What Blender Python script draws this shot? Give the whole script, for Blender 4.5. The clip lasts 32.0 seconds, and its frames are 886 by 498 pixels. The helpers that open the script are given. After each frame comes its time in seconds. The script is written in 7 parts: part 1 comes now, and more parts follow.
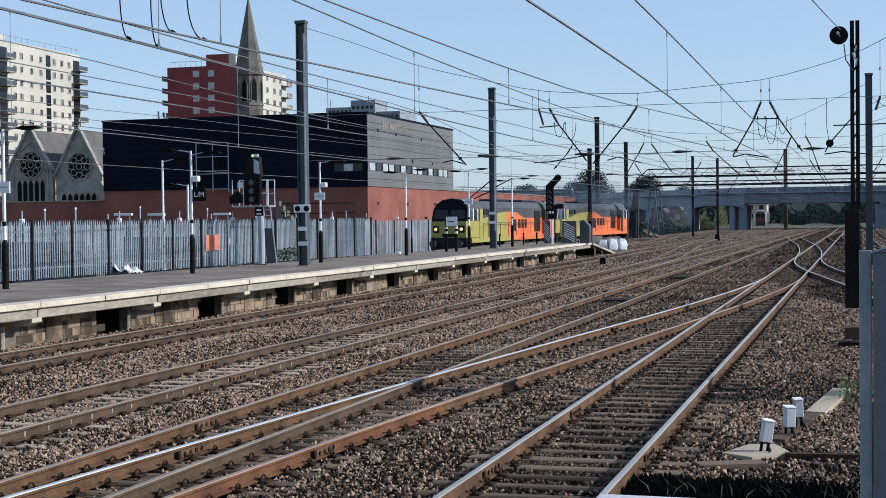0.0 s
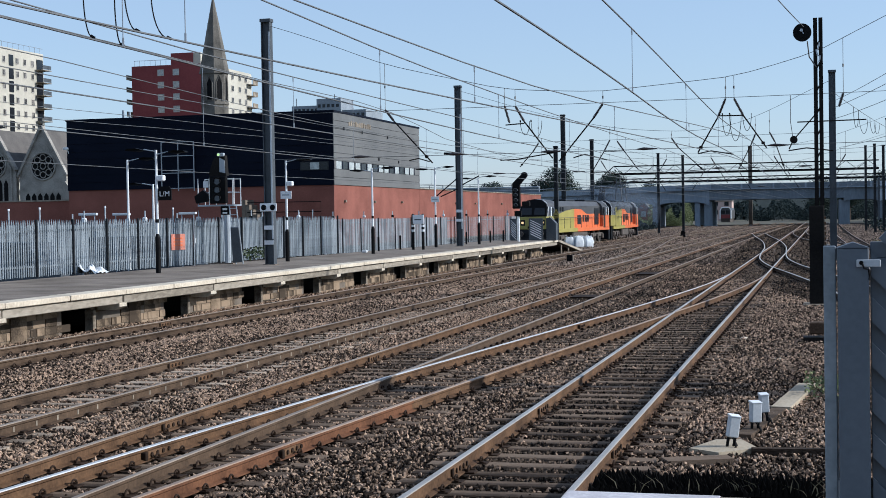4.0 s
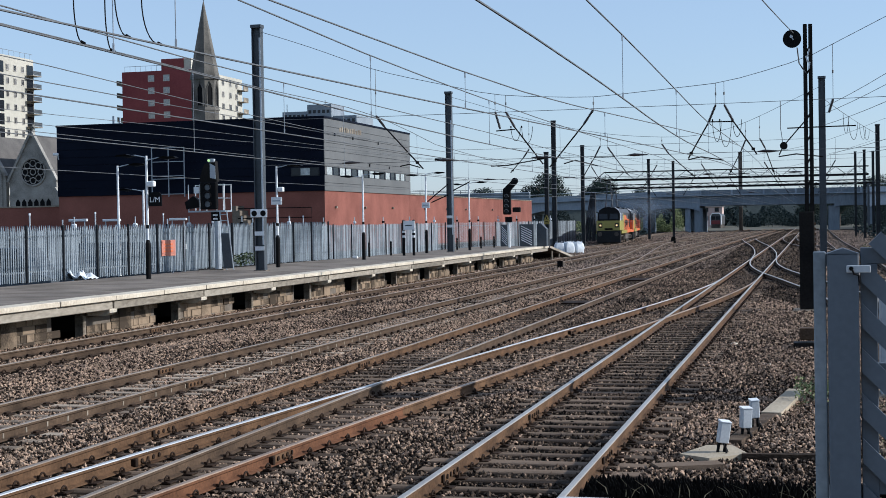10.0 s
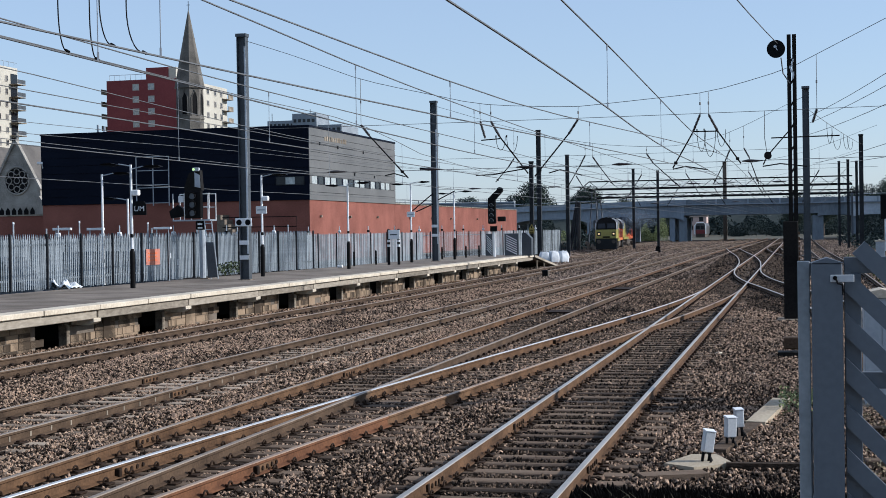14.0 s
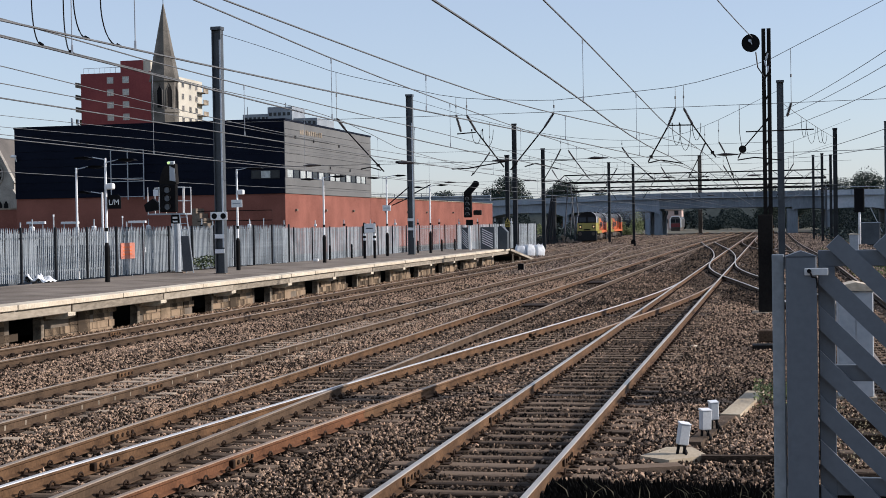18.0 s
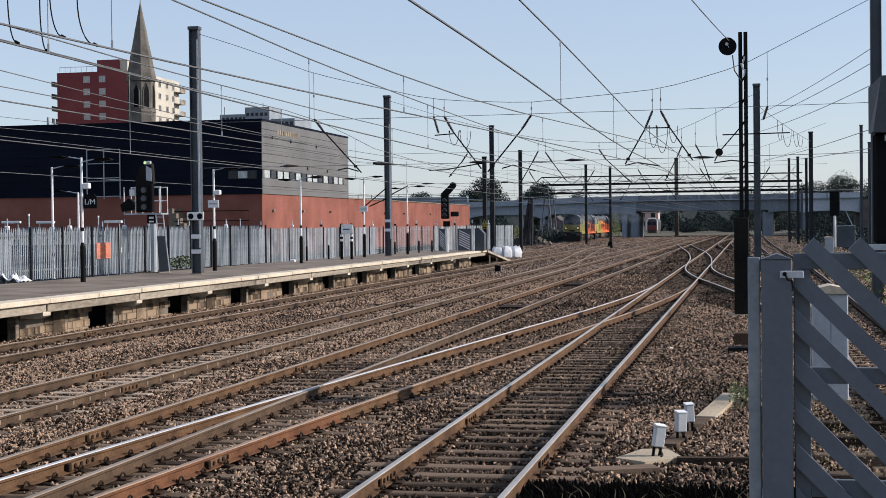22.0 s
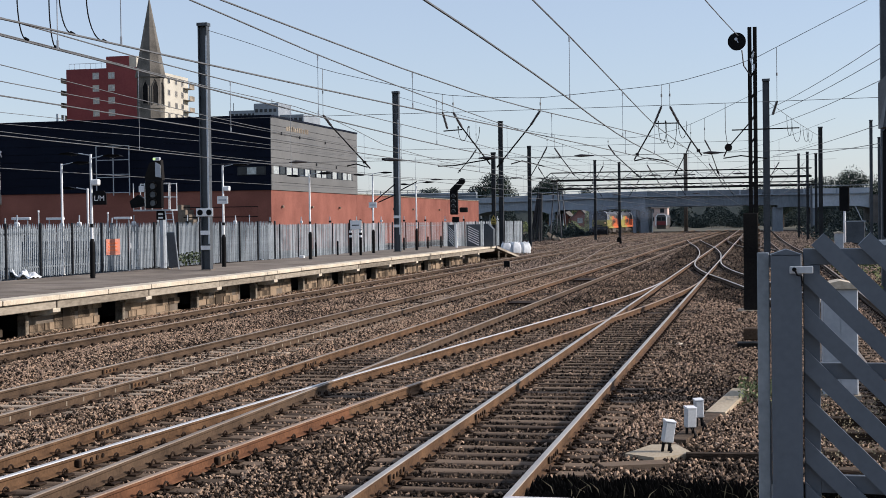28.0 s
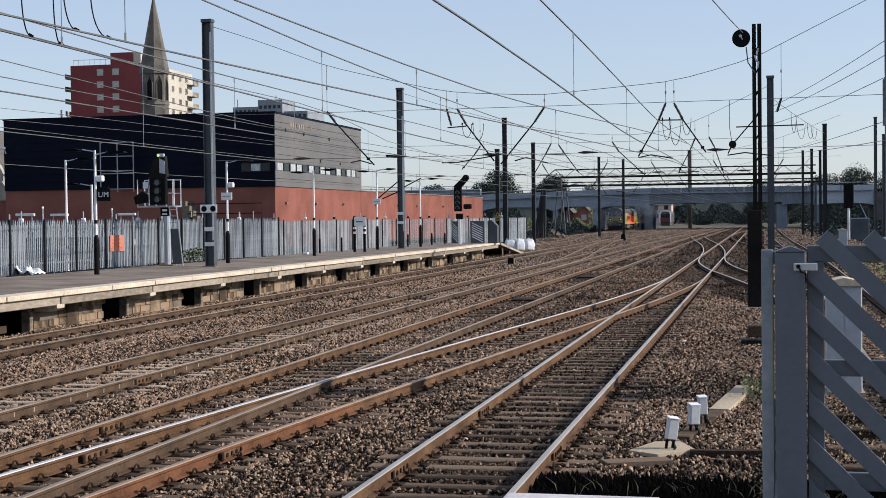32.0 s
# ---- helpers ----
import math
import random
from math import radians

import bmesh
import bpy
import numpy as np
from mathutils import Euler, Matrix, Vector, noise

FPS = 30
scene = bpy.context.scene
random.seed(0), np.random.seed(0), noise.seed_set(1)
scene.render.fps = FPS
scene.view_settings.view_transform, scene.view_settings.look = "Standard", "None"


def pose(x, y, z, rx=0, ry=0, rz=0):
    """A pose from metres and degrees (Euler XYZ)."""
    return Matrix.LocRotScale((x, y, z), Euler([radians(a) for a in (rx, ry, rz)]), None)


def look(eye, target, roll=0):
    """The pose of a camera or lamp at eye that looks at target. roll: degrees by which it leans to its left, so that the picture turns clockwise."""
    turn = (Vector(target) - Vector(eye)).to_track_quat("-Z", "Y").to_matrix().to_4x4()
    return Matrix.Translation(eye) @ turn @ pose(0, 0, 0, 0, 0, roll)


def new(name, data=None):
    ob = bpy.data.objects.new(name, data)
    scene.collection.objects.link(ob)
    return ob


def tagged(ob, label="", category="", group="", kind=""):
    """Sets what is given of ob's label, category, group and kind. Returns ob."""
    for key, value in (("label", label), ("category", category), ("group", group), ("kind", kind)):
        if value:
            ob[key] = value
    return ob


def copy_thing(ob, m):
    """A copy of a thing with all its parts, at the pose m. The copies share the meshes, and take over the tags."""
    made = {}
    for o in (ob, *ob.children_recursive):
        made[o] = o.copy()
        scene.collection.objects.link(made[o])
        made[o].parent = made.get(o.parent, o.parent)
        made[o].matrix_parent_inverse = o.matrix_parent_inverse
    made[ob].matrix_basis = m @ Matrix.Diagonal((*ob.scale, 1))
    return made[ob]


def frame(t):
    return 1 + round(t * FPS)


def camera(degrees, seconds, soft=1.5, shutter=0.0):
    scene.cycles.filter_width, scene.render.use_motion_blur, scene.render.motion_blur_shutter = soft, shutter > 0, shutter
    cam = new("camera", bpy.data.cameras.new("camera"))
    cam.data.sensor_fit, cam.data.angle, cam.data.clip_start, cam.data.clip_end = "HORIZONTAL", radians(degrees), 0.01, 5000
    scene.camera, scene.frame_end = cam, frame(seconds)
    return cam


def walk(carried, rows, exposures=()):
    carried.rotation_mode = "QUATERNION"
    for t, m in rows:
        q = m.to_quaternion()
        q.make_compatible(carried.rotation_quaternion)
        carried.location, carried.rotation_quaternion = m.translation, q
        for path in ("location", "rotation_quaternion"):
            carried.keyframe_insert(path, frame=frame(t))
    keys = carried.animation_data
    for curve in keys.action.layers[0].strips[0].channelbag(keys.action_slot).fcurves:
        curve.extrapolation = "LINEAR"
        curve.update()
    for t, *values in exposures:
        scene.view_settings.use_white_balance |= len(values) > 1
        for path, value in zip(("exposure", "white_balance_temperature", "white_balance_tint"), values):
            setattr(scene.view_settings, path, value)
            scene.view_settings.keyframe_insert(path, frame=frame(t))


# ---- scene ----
cam = camera(34.83, 32.0, soft=0.65)
EYE = (0.0, 0.0, 2.64)
# seconds and the camera's turn about x, y and z in degrees; it is held by hand at one place
TURNS = [
    (0, 88.752, 0.665, 16.482),
    (0.5, 88.706, 0.665, 16.066),
    (1, 88.691, 0.644, 15.694),
    (1.5, 88.620, 0.669, 15.426),
    (2, 88.727, 0.782, 15.302),
    (2.5, 88.774, 0.865, 15.202),
    (3, 88.674, 0.908, 15.073),
    (3.5, 88.656, 0.945, 15.088),
    (5.5, 88.627, 0.960, 15.237),
    (6, 88.754, 1.026, 15.068),
    (6.5, 88.869, 1.097, 15.018),
    (7, 88.998, 0.913, 15.015),
    (7.5, 88.883, 0.911, 14.840),
    (8, 88.796, 0.973, 14.736),
    (8.5, 88.698, 1.107, 14.636),
    (9, 88.811, 1.140, 14.808),
    (9.5, 88.826, 1.250, 14.886),
    (10, 88.885, 0.969, 14.753),
    (10.5, 89.141, 1.035, 14.363),
    (11, 89.063, 1.027, 14.228),
    (11.5, 89.379, 0.782, 14.133),
    (12, 89.577, 0.703, 14.024),
    (12.5, 89.500, 0.707, 13.923),
    (13, 89.382, 0.748, 13.976),
    (13.5, 89.249, 0.813, 13.987),
    (14, 89.248, 0.920, 14.145),
    (14.5, 89.168, 0.882, 14.178),
    (16.5, 88.943, 0.499, 14.154),
    (17, 88.987, 0.671, 14.011),
    (17.5, 88.891, 0.805, 13.595),
    (18, 88.974, 0.943, 13.167),
    (18.5, 89.014, 0.985, 13.046),
    (19, 88.944, 0.884, 12.920),
    (19.5, 88.816, 0.697, 12.615),
    (20, 88.785, 0.552, 12.344),
    (20.5, 88.825, 0.540, 12.183),
    (21, 88.972, 0.652, 12.005),
    (21.5, 88.997, 0.625, 11.985),
    (22, 89.015, 0.673, 12.240),
    (22.5, 88.973, 0.920, 12.302),
    (23, 88.893, 1.045, 12.189),
    (23.5, 88.805, 1.040, 12.216),
    (24, 88.851, 0.878, 12.241),
    (24.5, 88.838, 0.904, 12.434),
    (25, 88.796, 0.919, 12.524),
    (25.5, 88.756, 0.974, 12.508),
    (27.5, 88.882, 0.674, 12.559),
    (28, 88.851, 0.754, 12.604),
    (28.5, 88.749, 0.816, 12.641),
    (29, 88.679, 0.881, 12.680),
    (29.5, 88.677, 0.900, 12.639),
    (30, 88.691, 0.770, 12.649),
    (30.5, 88.734, 0.669, 12.699),
    (31, 88.792, 0.716, 12.754),
    (31.5, 88.715, 0.705, 12.825),
    (32, 88.716, 0.687, 12.762),
]
LIGHTING = [(0, -0.1, 5290, 9), (3.5, -0.1, 5290, 9), (9, -0.12, 5300, 9), (14.5, -0.1, 5430, 11),
            (16.5, -0.06, 5700, 14), (19, -0.04, 5930, 14.5), (32, -0.04, 5930, 14.5)]
walk(cam, [(t, pose(*EYE, rx, ry, rz)) for t, rx, ry, rz in TURNS], exposures=LIGHTING)

# ---------------------------------------------------------------- light
SUN_AZ = radians(78)      # from +y towards +x
SUN_EL = radians(27)
world = bpy.data.worlds.new("sky")
scene.world = world
world.use_nodes = True
wn = world.node_tree.nodes
sky = wn.new("ShaderNodeTexSky")
sky.sky_type = "NISHITA"
sky.sun_disc = False
sky.sun_elevation = SUN_EL
sky.sun_rotation = SUN_AZ
sky.air_density, sky.dust_density, sky.ozone_density = 1.0, 0.5, 1.3
wn["Background"].inputs["Strength"].default_value = 0.15
haze = wn.new("ShaderNodeMixRGB")      # thin even haze over the clear sky
haze.inputs["Fac"].default_value = 0.52
haze.inputs["Color2"].default_value = (3.95, 4.28, 4.68, 1)
world.node_tree.links.new(sky.outputs[0], haze.inputs["Color1"])
world.node_tree.links.new(haze.outputs[0], wn["Background"].inputs["Color"])
sun = new("sun", bpy.data.lights.new("sun", "SUN"))
sun.data.energy = 5.7
sun.data.angle = radians(0.6)
sun.data.color = (1.0, 0.88, 0.72)
sun.matrix_world = look((0, 0, 0), (-math.sin(SUN_AZ) * math.cos(SUN_EL), -math.cos(SUN_AZ) * math.cos(SUN_EL), -math.sin(SUN_EL)))


# ---------------------------------------------------------------- materials
def mat(name, c1, c2, rough=0.8, metal=0.0, scale=3.0, fine=40.0, bump=0.15, rnd=0.0, island=False, stretch=(1, 1, 1), spec=0.5):
    """Two tones mixed by noise at two scales, with fine relief; rnd varies the tone from object to object."""
    m = bpy.data.materials.new(name)
    m.use_nodes = True
    nt = m.node_tree
    n, l = nt.nodes, nt.links
    b = n["Principled BSDF"]
    tc = n.new("ShaderNodeTexCoord")
    mp = n.new("ShaderNodeMapping")
    mp.inputs["Scale"].default_value = stretch
    l.new(tc.outputs["Object"], mp.inputs["Vector"])
    big, small = n.new("ShaderNodeTexNoise"), n.new("ShaderNodeTexNoise")
    for t, s in ((big, scale), (small, fine)):
        t.inputs["Scale"].default_value = s
        t.inputs["Detail"].default_value = 5
        l.new(mp.outputs["Vector"], t.inputs["Vector"])
    add = n.new("ShaderNodeMath")
    add.operation = "MULTIPLY_ADD"
    add.inputs[1].default_value = 0.6
    l.new(small.outputs["Fac"], add.inputs[0])
    sub = n.new("ShaderNodeMath")
    sub.operation = "SUBTRACT"
    sub.inputs[1].default_value = 0.3
    l.new(big.outputs["Fac"], sub.inputs[0])
    l.new(sub.outputs[0], add.inputs[2])
    fac = add.outputs[0]
    if rnd or island:
        src = n.new("ShaderNodeNewGeometry").outputs["Random Per Island"] if island else n.new("ShaderNodeObjectInfo").outputs["Random"]
        r = n.new("ShaderNodeMath")
        r.operation = "MULTIPLY_ADD"
        r.inputs[1].default_value = rnd
        l.new(src, r.inputs[0])
        off = n.new("ShaderNodeMath")
        off.operation = "SUBTRACT"
        off.inputs[1].default_value = rnd / 2
        l.new(fac, off.inputs[0])
        l.new(off.outputs[0], r.inputs[2])
        fac = r.outputs[0]
    ramp = n.new("ShaderNodeValToRGB")
    ramp.color_ramp.elements[0].position, ramp.color_ramp.elements[1].position = 0.25, 0.75
    ramp.color_ramp.elements[0].color = (*c1, 1)
    ramp.color_ramp.elements[1].color = (*c2, 1)
    l.new(fac, ramp.inputs["Fac"])
    l.new(ramp.outputs["Color"], b.inputs["Base Color"])
    b.inputs["Roughness"].default_value = rough
    b.inputs["Metallic"].default_value = metal
    b.inputs["Specular IOR Level"].default_value = spec
    if bump:
        bp = n.new("ShaderNodeBump")
        bp.inputs["Strength"].default_value = bump
        bp.inputs["Distance"].default_value = 0.01
        l.new(small.outputs["Fac"], bp.inputs["Height"])
        l.new(bp.outputs["Normal"], b.inputs["Normal"])
    return m


def glow(name, colour, strength):
    m = bpy.data.materials.new(name)
    m.use_nodes = True
    b = m.node_tree.nodes["Principled BSDF"]
    b.inputs["Base Color"].default_value = (*colour, 1)
    b.inputs["Emission Color"].default_value = (*colour, 1)
    b.inputs["Emission Strength"].default_value = strength
    return m


M = dict(
    earth=mat("earth", (0.05, 0.045, 0.03), (0.11, 0.10, 0.06), 0.95, scale=0.15, fine=3, bump=0.3),
    # near black, so the gaps between stones hold shade in their colour
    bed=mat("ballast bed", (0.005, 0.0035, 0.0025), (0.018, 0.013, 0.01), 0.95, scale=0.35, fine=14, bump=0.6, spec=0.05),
    stone=mat("ballast stone", (0.018, 0.0125, 0.009), (0.42, 0.295, 0.205), 0.92, scale=0.35, fine=30, bump=0.2, rnd=0.95, island=True, spec=0.12),
    stone_dark=mat("dark ballast stone", (0.005, 0.004, 0.0035), (0.14, 0.1, 0.07), 0.9, scale=0.35, fine=30, bump=0.2, rnd=0.95, island=True, spec=0.12),
    # the slight blue in this leaf colour stands for distance haze
    far_leaf=mat("far dark leaf", (0.016, 0.026, 0.027), (0.042, 0.055, 0.052), 0.85, scale=0.6, fine=6, bump=0, rnd=0.4, island=True, spec=0.1),
    stone_far=mat("far ballast stone", (0.048, 0.036, 0.028), (0.32, 0.24, 0.183), 0.92, scale=0.15, fine=10, bump=0.2, rnd=0.7, island=True, spec=0.12),
    sleeper_pale=mat("bleached sleeper", (0.12, 0.09, 0.065), (0.4, 0.32, 0.24), 0.92, scale=1.2, fine=30, bump=0.6, rnd=0.5, stretch=(0.4, 4, 4), spec=0.12),
    # leaf colour raised to carry sunlight and haze
    scrub=mat("sunlit scrub leaf", (0.1, 0.125, 0.058), (0.225, 0.255, 0.12), 0.8, scale=1, fine=6, bump=0, rnd=0.6, island=True, spec=0.15),
    rail=mat("rail rust", (0.05, 0.027, 0.0135), (0.152, 0.086, 0.044), 0.8, fine=25, scale=2.2, bump=0.35, spec=0.2),
    rail_dark=mat("rail brown", (0.04, 0.0255, 0.0155), (0.112, 0.073, 0.045), 0.8, fine=25, scale=2.2, bump=0.35, spec=0.2),
    rail_orange=mat("rail fresh rust", (0.066, 0.029, 0.0145), (0.18, 0.083, 0.041), 0.85, fine=25, scale=2.2, bump=0.35, spec=0.2),
    head=mat("rail head", (0.42, 0.36, 0.3), (0.6, 0.53, 0.45), 0.38, 0.65, scale=0.6, fine=20, bump=0.05),
    head_bright=mat("rail head polished", (0.62, 0.59, 0.55), (0.8, 0.77, 0.73), 0.42, 0.75, scale=0.6, fine=20, bump=0.03),
    head_dull=mat("rail head dull", (0.19, 0.145, 0.108), (0.31, 0.25, 0.19), 0.55, 0.3, scale=0.6, fine=20, bump=0.05),
    sleeper=mat("sleeper timber", (0.028, 0.019, 0.013), (0.175, 0.127, 0.09), 0.92, scale=1.4, fine=30, bump=0.6, rnd=0.5, stretch=(0.4, 4, 4), spec=0.12),
    clip=mat("rail clip", (0.01, 0.0065, 0.0045), (0.04, 0.024, 0.015), 0.85, bump=0, spec=0.15),
    concrete=mat("concrete", (0.1, 0.082, 0.062), (0.35, 0.297, 0.23), 0.9, scale=1.6, fine=18, bump=0.25, rnd=0.2, spec=0.2),
    coping=mat("coping edge", (0.42, 0.35, 0.26), (0.72, 0.64, 0.5), 0.85, scale=0.9, fine=14, bump=0.15, rnd=0.1),
    asphalt=mat("platform asphalt", (0.075, 0.055, 0.036), (0.25, 0.205, 0.16), 0.92, fine=30, bump=0.25, scale=0.8),
    block=mat("wall block", (0.06, 0.045, 0.032), (0.29, 0.215, 0.145), 0.92, scale=1.5, fine=25, bump=0.5, rnd=0.8, spec=0.15),
    mortar=mat("wall mortar", (0.1, 0.08, 0.06), (0.2, 0.165, 0.13), 0.95, bump=0.3),
    steel=mat("galvanised steel", (0.28, 0.31, 0.34), (0.45, 0.49, 0.53), 0.5, 0.35, scale=1.2, fine=20, bump=0.05, rnd=0.2),
    pale_far=mat("weathered palisade steel", (0.1, 0.118, 0.135), (0.31, 0.345, 0.375), 0.5, 0.3, scale=1.0, fine=18, bump=0, rnd=0.9, island=True),
    pale=mat("palisade steel", (0.15, 0.173, 0.193), (0.315, 0.35, 0.38), 0.5, 0.3, scale=1.0, fine=18, bump=0.05, rnd=0.4),
    mast=mat("mast paint", (0.042, 0.049, 0.058), (0.088, 0.1, 0.113), 0.55, 0.2, scale=0.8, fine=18, bump=0.08),
    mast_dark=mat("mast dark", (0.005, 0.0045, 0.0045), (0.018, 0.016, 0.014), 0.65, 0.1, scale=0.8, fine=18, bump=0.1, spec=0.12),
    mast_mid=mat("dark galvanised mast", (0.018, 0.02, 0.023), (0.048, 0.051, 0.055), 0.6, 0.1, scale=0.8, fine=18, bump=0.1, spec=0.2),
    rubber=mat("black rubber", (0.0015, 0.0015, 0.0015), (0.0045, 0.0042, 0.004), 1.0, scale=2, bump=0.1, spec=0.02),
    mast_light=mat("pale mast steel and sunlit edge", (0.42, 0.45, 0.48), (0.6, 0.63, 0.66), 0.5, 0.2, scale=0.8, fine=18, bump=0.05),
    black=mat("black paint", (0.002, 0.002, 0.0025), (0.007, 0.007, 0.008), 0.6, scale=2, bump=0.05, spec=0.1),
    white=mat("white paint", (0.62, 0.63, 0.64), (0.82, 0.83, 0.83), 0.6, scale=1.5, fine=18, bump=0.05),
    wire=mat("overhead wire", (0.09, 0.09, 0.092), (0.17, 0.17, 0.17), 0.5, 0.4, bump=0),
    # paler copy of the wire for droppers, sunlight in its colour
    wire_sunlit=mat("sunlit wire", (0.3, 0.31, 0.33), (0.42, 0.43, 0.45), 0.4, 0.6, bump=0),
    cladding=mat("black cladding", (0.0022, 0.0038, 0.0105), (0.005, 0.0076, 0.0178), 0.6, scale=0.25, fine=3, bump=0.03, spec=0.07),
    # lit copy of the black cladding, the sun on that wall put into grey
    cladding_sunlit=mat("sunlit black cladding", (0.1, 0.098, 0.094), (0.145, 0.142, 0.135), 0.5, scale=0.25, fine=3, bump=0.03),
    brick=mat("red brick", (0.155, 0.061, 0.047), (0.27, 0.11, 0.083), 0.92, scale=0.3, fine=9, bump=0.3, spec=0.1),
    red_render=mat("dark red brickwork", (0.16, 0.042, 0.045), (0.225, 0.062, 0.062), 0.88, scale=0.15, fine=3, bump=0.1, spec=0.15),
    cream=mat("cream panel", (0.39, 0.365, 0.3), (0.52, 0.485, 0.405), 0.8, scale=0.12, fine=2, bump=0.05),
    church=mat("church stone", (0.16, 0.148, 0.13), (0.4, 0.375, 0.33), 0.9, scale=0.5, fine=6, bump=0.4),
    church_pink=mat("pale pink render", (0.42, 0.3, 0.26), (0.56, 0.42, 0.37), 0.85, scale=0.2, fine=3, bump=0.05),
    slate=mat("slate roof", (0.06, 0.053, 0.047), (0.12, 0.107, 0.094), 0.75, scale=0.5, fine=8, bump=0.2),
    # lifted and tinted blue: distance haze mixed into the concrete colour
    bridge=mat("bridge concrete", (0.175, 0.212, 0.25), (0.31, 0.355, 0.4), 0.88, scale=0.12, fine=2.5, bump=0.2, stretch=(1, 1, 0.35)),
    gate=mat("gate grey paint", (0.072, 0.087, 0.108), (0.098, 0.116, 0.14), 0.5, scale=1.5, fine=30, bump=0.06),
    gate_light=mat("gate light fitting", (0.4, 0.42, 0.44), (0.55, 0.57, 0.58), 0.5, bump=0.03),
    bark=mat("bark", (0.04, 0.03, 0.022), (0.1, 0.075, 0.055), 0.95, bump=0.4),
    # bank tinted blue, with the haze of distance in its colour
    bank=mat("dark bank", (0.018, 0.027, 0.027), (0.042, 0.054, 0.05), 0.95, scale=0.4, fine=3, bump=0.3),
    leaf=mat("leaf", (0.02, 0.036, 0.014), (0.075, 0.1, 0.04), 0.7, scale=0.6, fine=6, bump=0, rnd=0.6, island=True),
    grass=mat("grass blade", (0.05, 0.075, 0.02), (0.17, 0.18, 0.06), 0.8, scale=1, fine=6, bump=0, rnd=0.6, island=True),
    straw=mat("dry grass", (0.16, 0.13, 0.07), (0.36, 0.3, 0.18), 0.9, scale=1, fine=6, bump=0, rnd=0.5, island=True),
    loco_yellow=mat("loco yellow", (0.28, 0.24, 0.05), (0.36, 0.315, 0.075), 0.42, scale=0.8, fine=8, bump=0.03),
    loco_orange=mat("loco orange", (0.56, 0.115, 0.025), (0.68, 0.165, 0.048), 0.42, scale=0.8, fine=8, bump=0.03),
    loco_black=mat("loco black", (0.006, 0.0075, 0.01), (0.014, 0.016, 0.02), 0.35, scale=0.8, fine=8, bump=0.03, spec=0.2),
    loco_grey=mat("loco roof grey", (0.035, 0.035, 0.037), (0.075, 0.075, 0.078), 0.5, scale=0.8, fine=8, bump=0.05),
    bogie=mat("bogie grime", (0.045, 0.037, 0.03), (0.1, 0.08, 0.065), 0.8, scale=2, fine=20, bump=0.3),
    bag=mat("white bulk bag", (0.5, 0.53, 0.56), (0.74, 0.76, 0.78), 0.75, scale=3, fine=25, bump=0.3),
    timber=mat("pale timber board", (0.31, 0.25, 0.17), (0.5, 0.42, 0.3), 0.85, scale=1.2, fine=25, bump=0.3, stretch=(1, 0.3, 1)),
    cabinet=mat("grey cabinet", (0.3, 0.33, 0.36), (0.42, 0.45, 0.48), 0.6, scale=1.2, fine=12, bump=0.05),
    orange_sign=mat("orange board", (0.42, 0.15, 0.1), (0.52, 0.2, 0.14), 0.6, bump=0),
    yellow_sign=mat("yellow sign", (0.25, 0.19, 0.035), (0.33, 0.25, 0.05), 0.5, bump=0),
    porcelain=mat("insulator", (0.02, 0.014, 0.012), (0.05, 0.035, 0.03), 0.3, bump=0),
    head_rust=mat("rail head rusty", (0.25, 0.165, 0.11), (0.4, 0.29, 0.2), 0.5, 0.35, scale=0.6, fine=20, bump=0.05),
    # darker copy of the bridge concrete, with shade and haze in its colour
    bridge_shaded=mat("shaded bridge concrete", (0.1, 0.122, 0.145), (0.2, 0.232, 0.26), 0.9, scale=0.3, fine=3, bump=0.25, stretch=(1, 1, 0.3)),
    office=mat("grey blue office cladding", (0.17, 0.195, 0.225), (0.26, 0.29, 0.32), 0.7, scale=0.2, fine=3, bump=0.05),
    near_coping=mat("worn platform edge paint", (0.36, 0.34, 0.36), (0.66, 0.63, 0.64), 0.8, scale=2.5, fine=30, bump=0.2),
    # distance haze over the tree crowns is put into this paler leaf colour
    tree_leaf=mat("far leaf tinted with haze", (0.02, 0.032, 0.026), (0.055, 0.072, 0.055), 0.8, scale=0.6, fine=6, bump=0, rnd=0.5, island=True, spec=0.2),
    frame_dull=mat("weathered window frame", (0.3, 0.28, 0.25), (0.45, 0.42, 0.38), 0.7, bump=0),
    spire=mat("dark spire stone", (0.06, 0.055, 0.047), (0.165, 0.15, 0.128), 0.9, scale=0.5, fine=6, bump=0.4),
    lens=mat("grey blue signal lens", (0.045, 0.055, 0.07), (0.085, 0.1, 0.12), 0.25, bump=0),
    beam=mat("pale weathered edge beam", (0.17, 0.145, 0.112), (0.4, 0.35, 0.28), 0.9, scale=0.9, fine=9, bump=0.25, rnd=0.25, spec=0.2, stretch=(1, 0.5, 1.6)),
    bridge_new=mat("pale newer concrete", (0.3, 0.34, 0.38), (0.46, 0.5, 0.54), 0.85, scale=0.12, fine=2.5, bump=0.1),
    glass=mat("dark glass", (0.008, 0.010, 0.013), (0.018, 0.022, 0.028), 0.25, spec=0.35, bump=0, scale=0.5),
    glass_pale=mat("pale window", (0.22, 0.245, 0.25), (0.5, 0.53, 0.52), 0.15, spec=0.7, bump=0),
    lamp_on=glow("headlight", (1.0, 0.62, 0.26), 1.0),
    signal_on=glow("signal lamp", (0.62, 0.85, 0.3), 0.9),
)


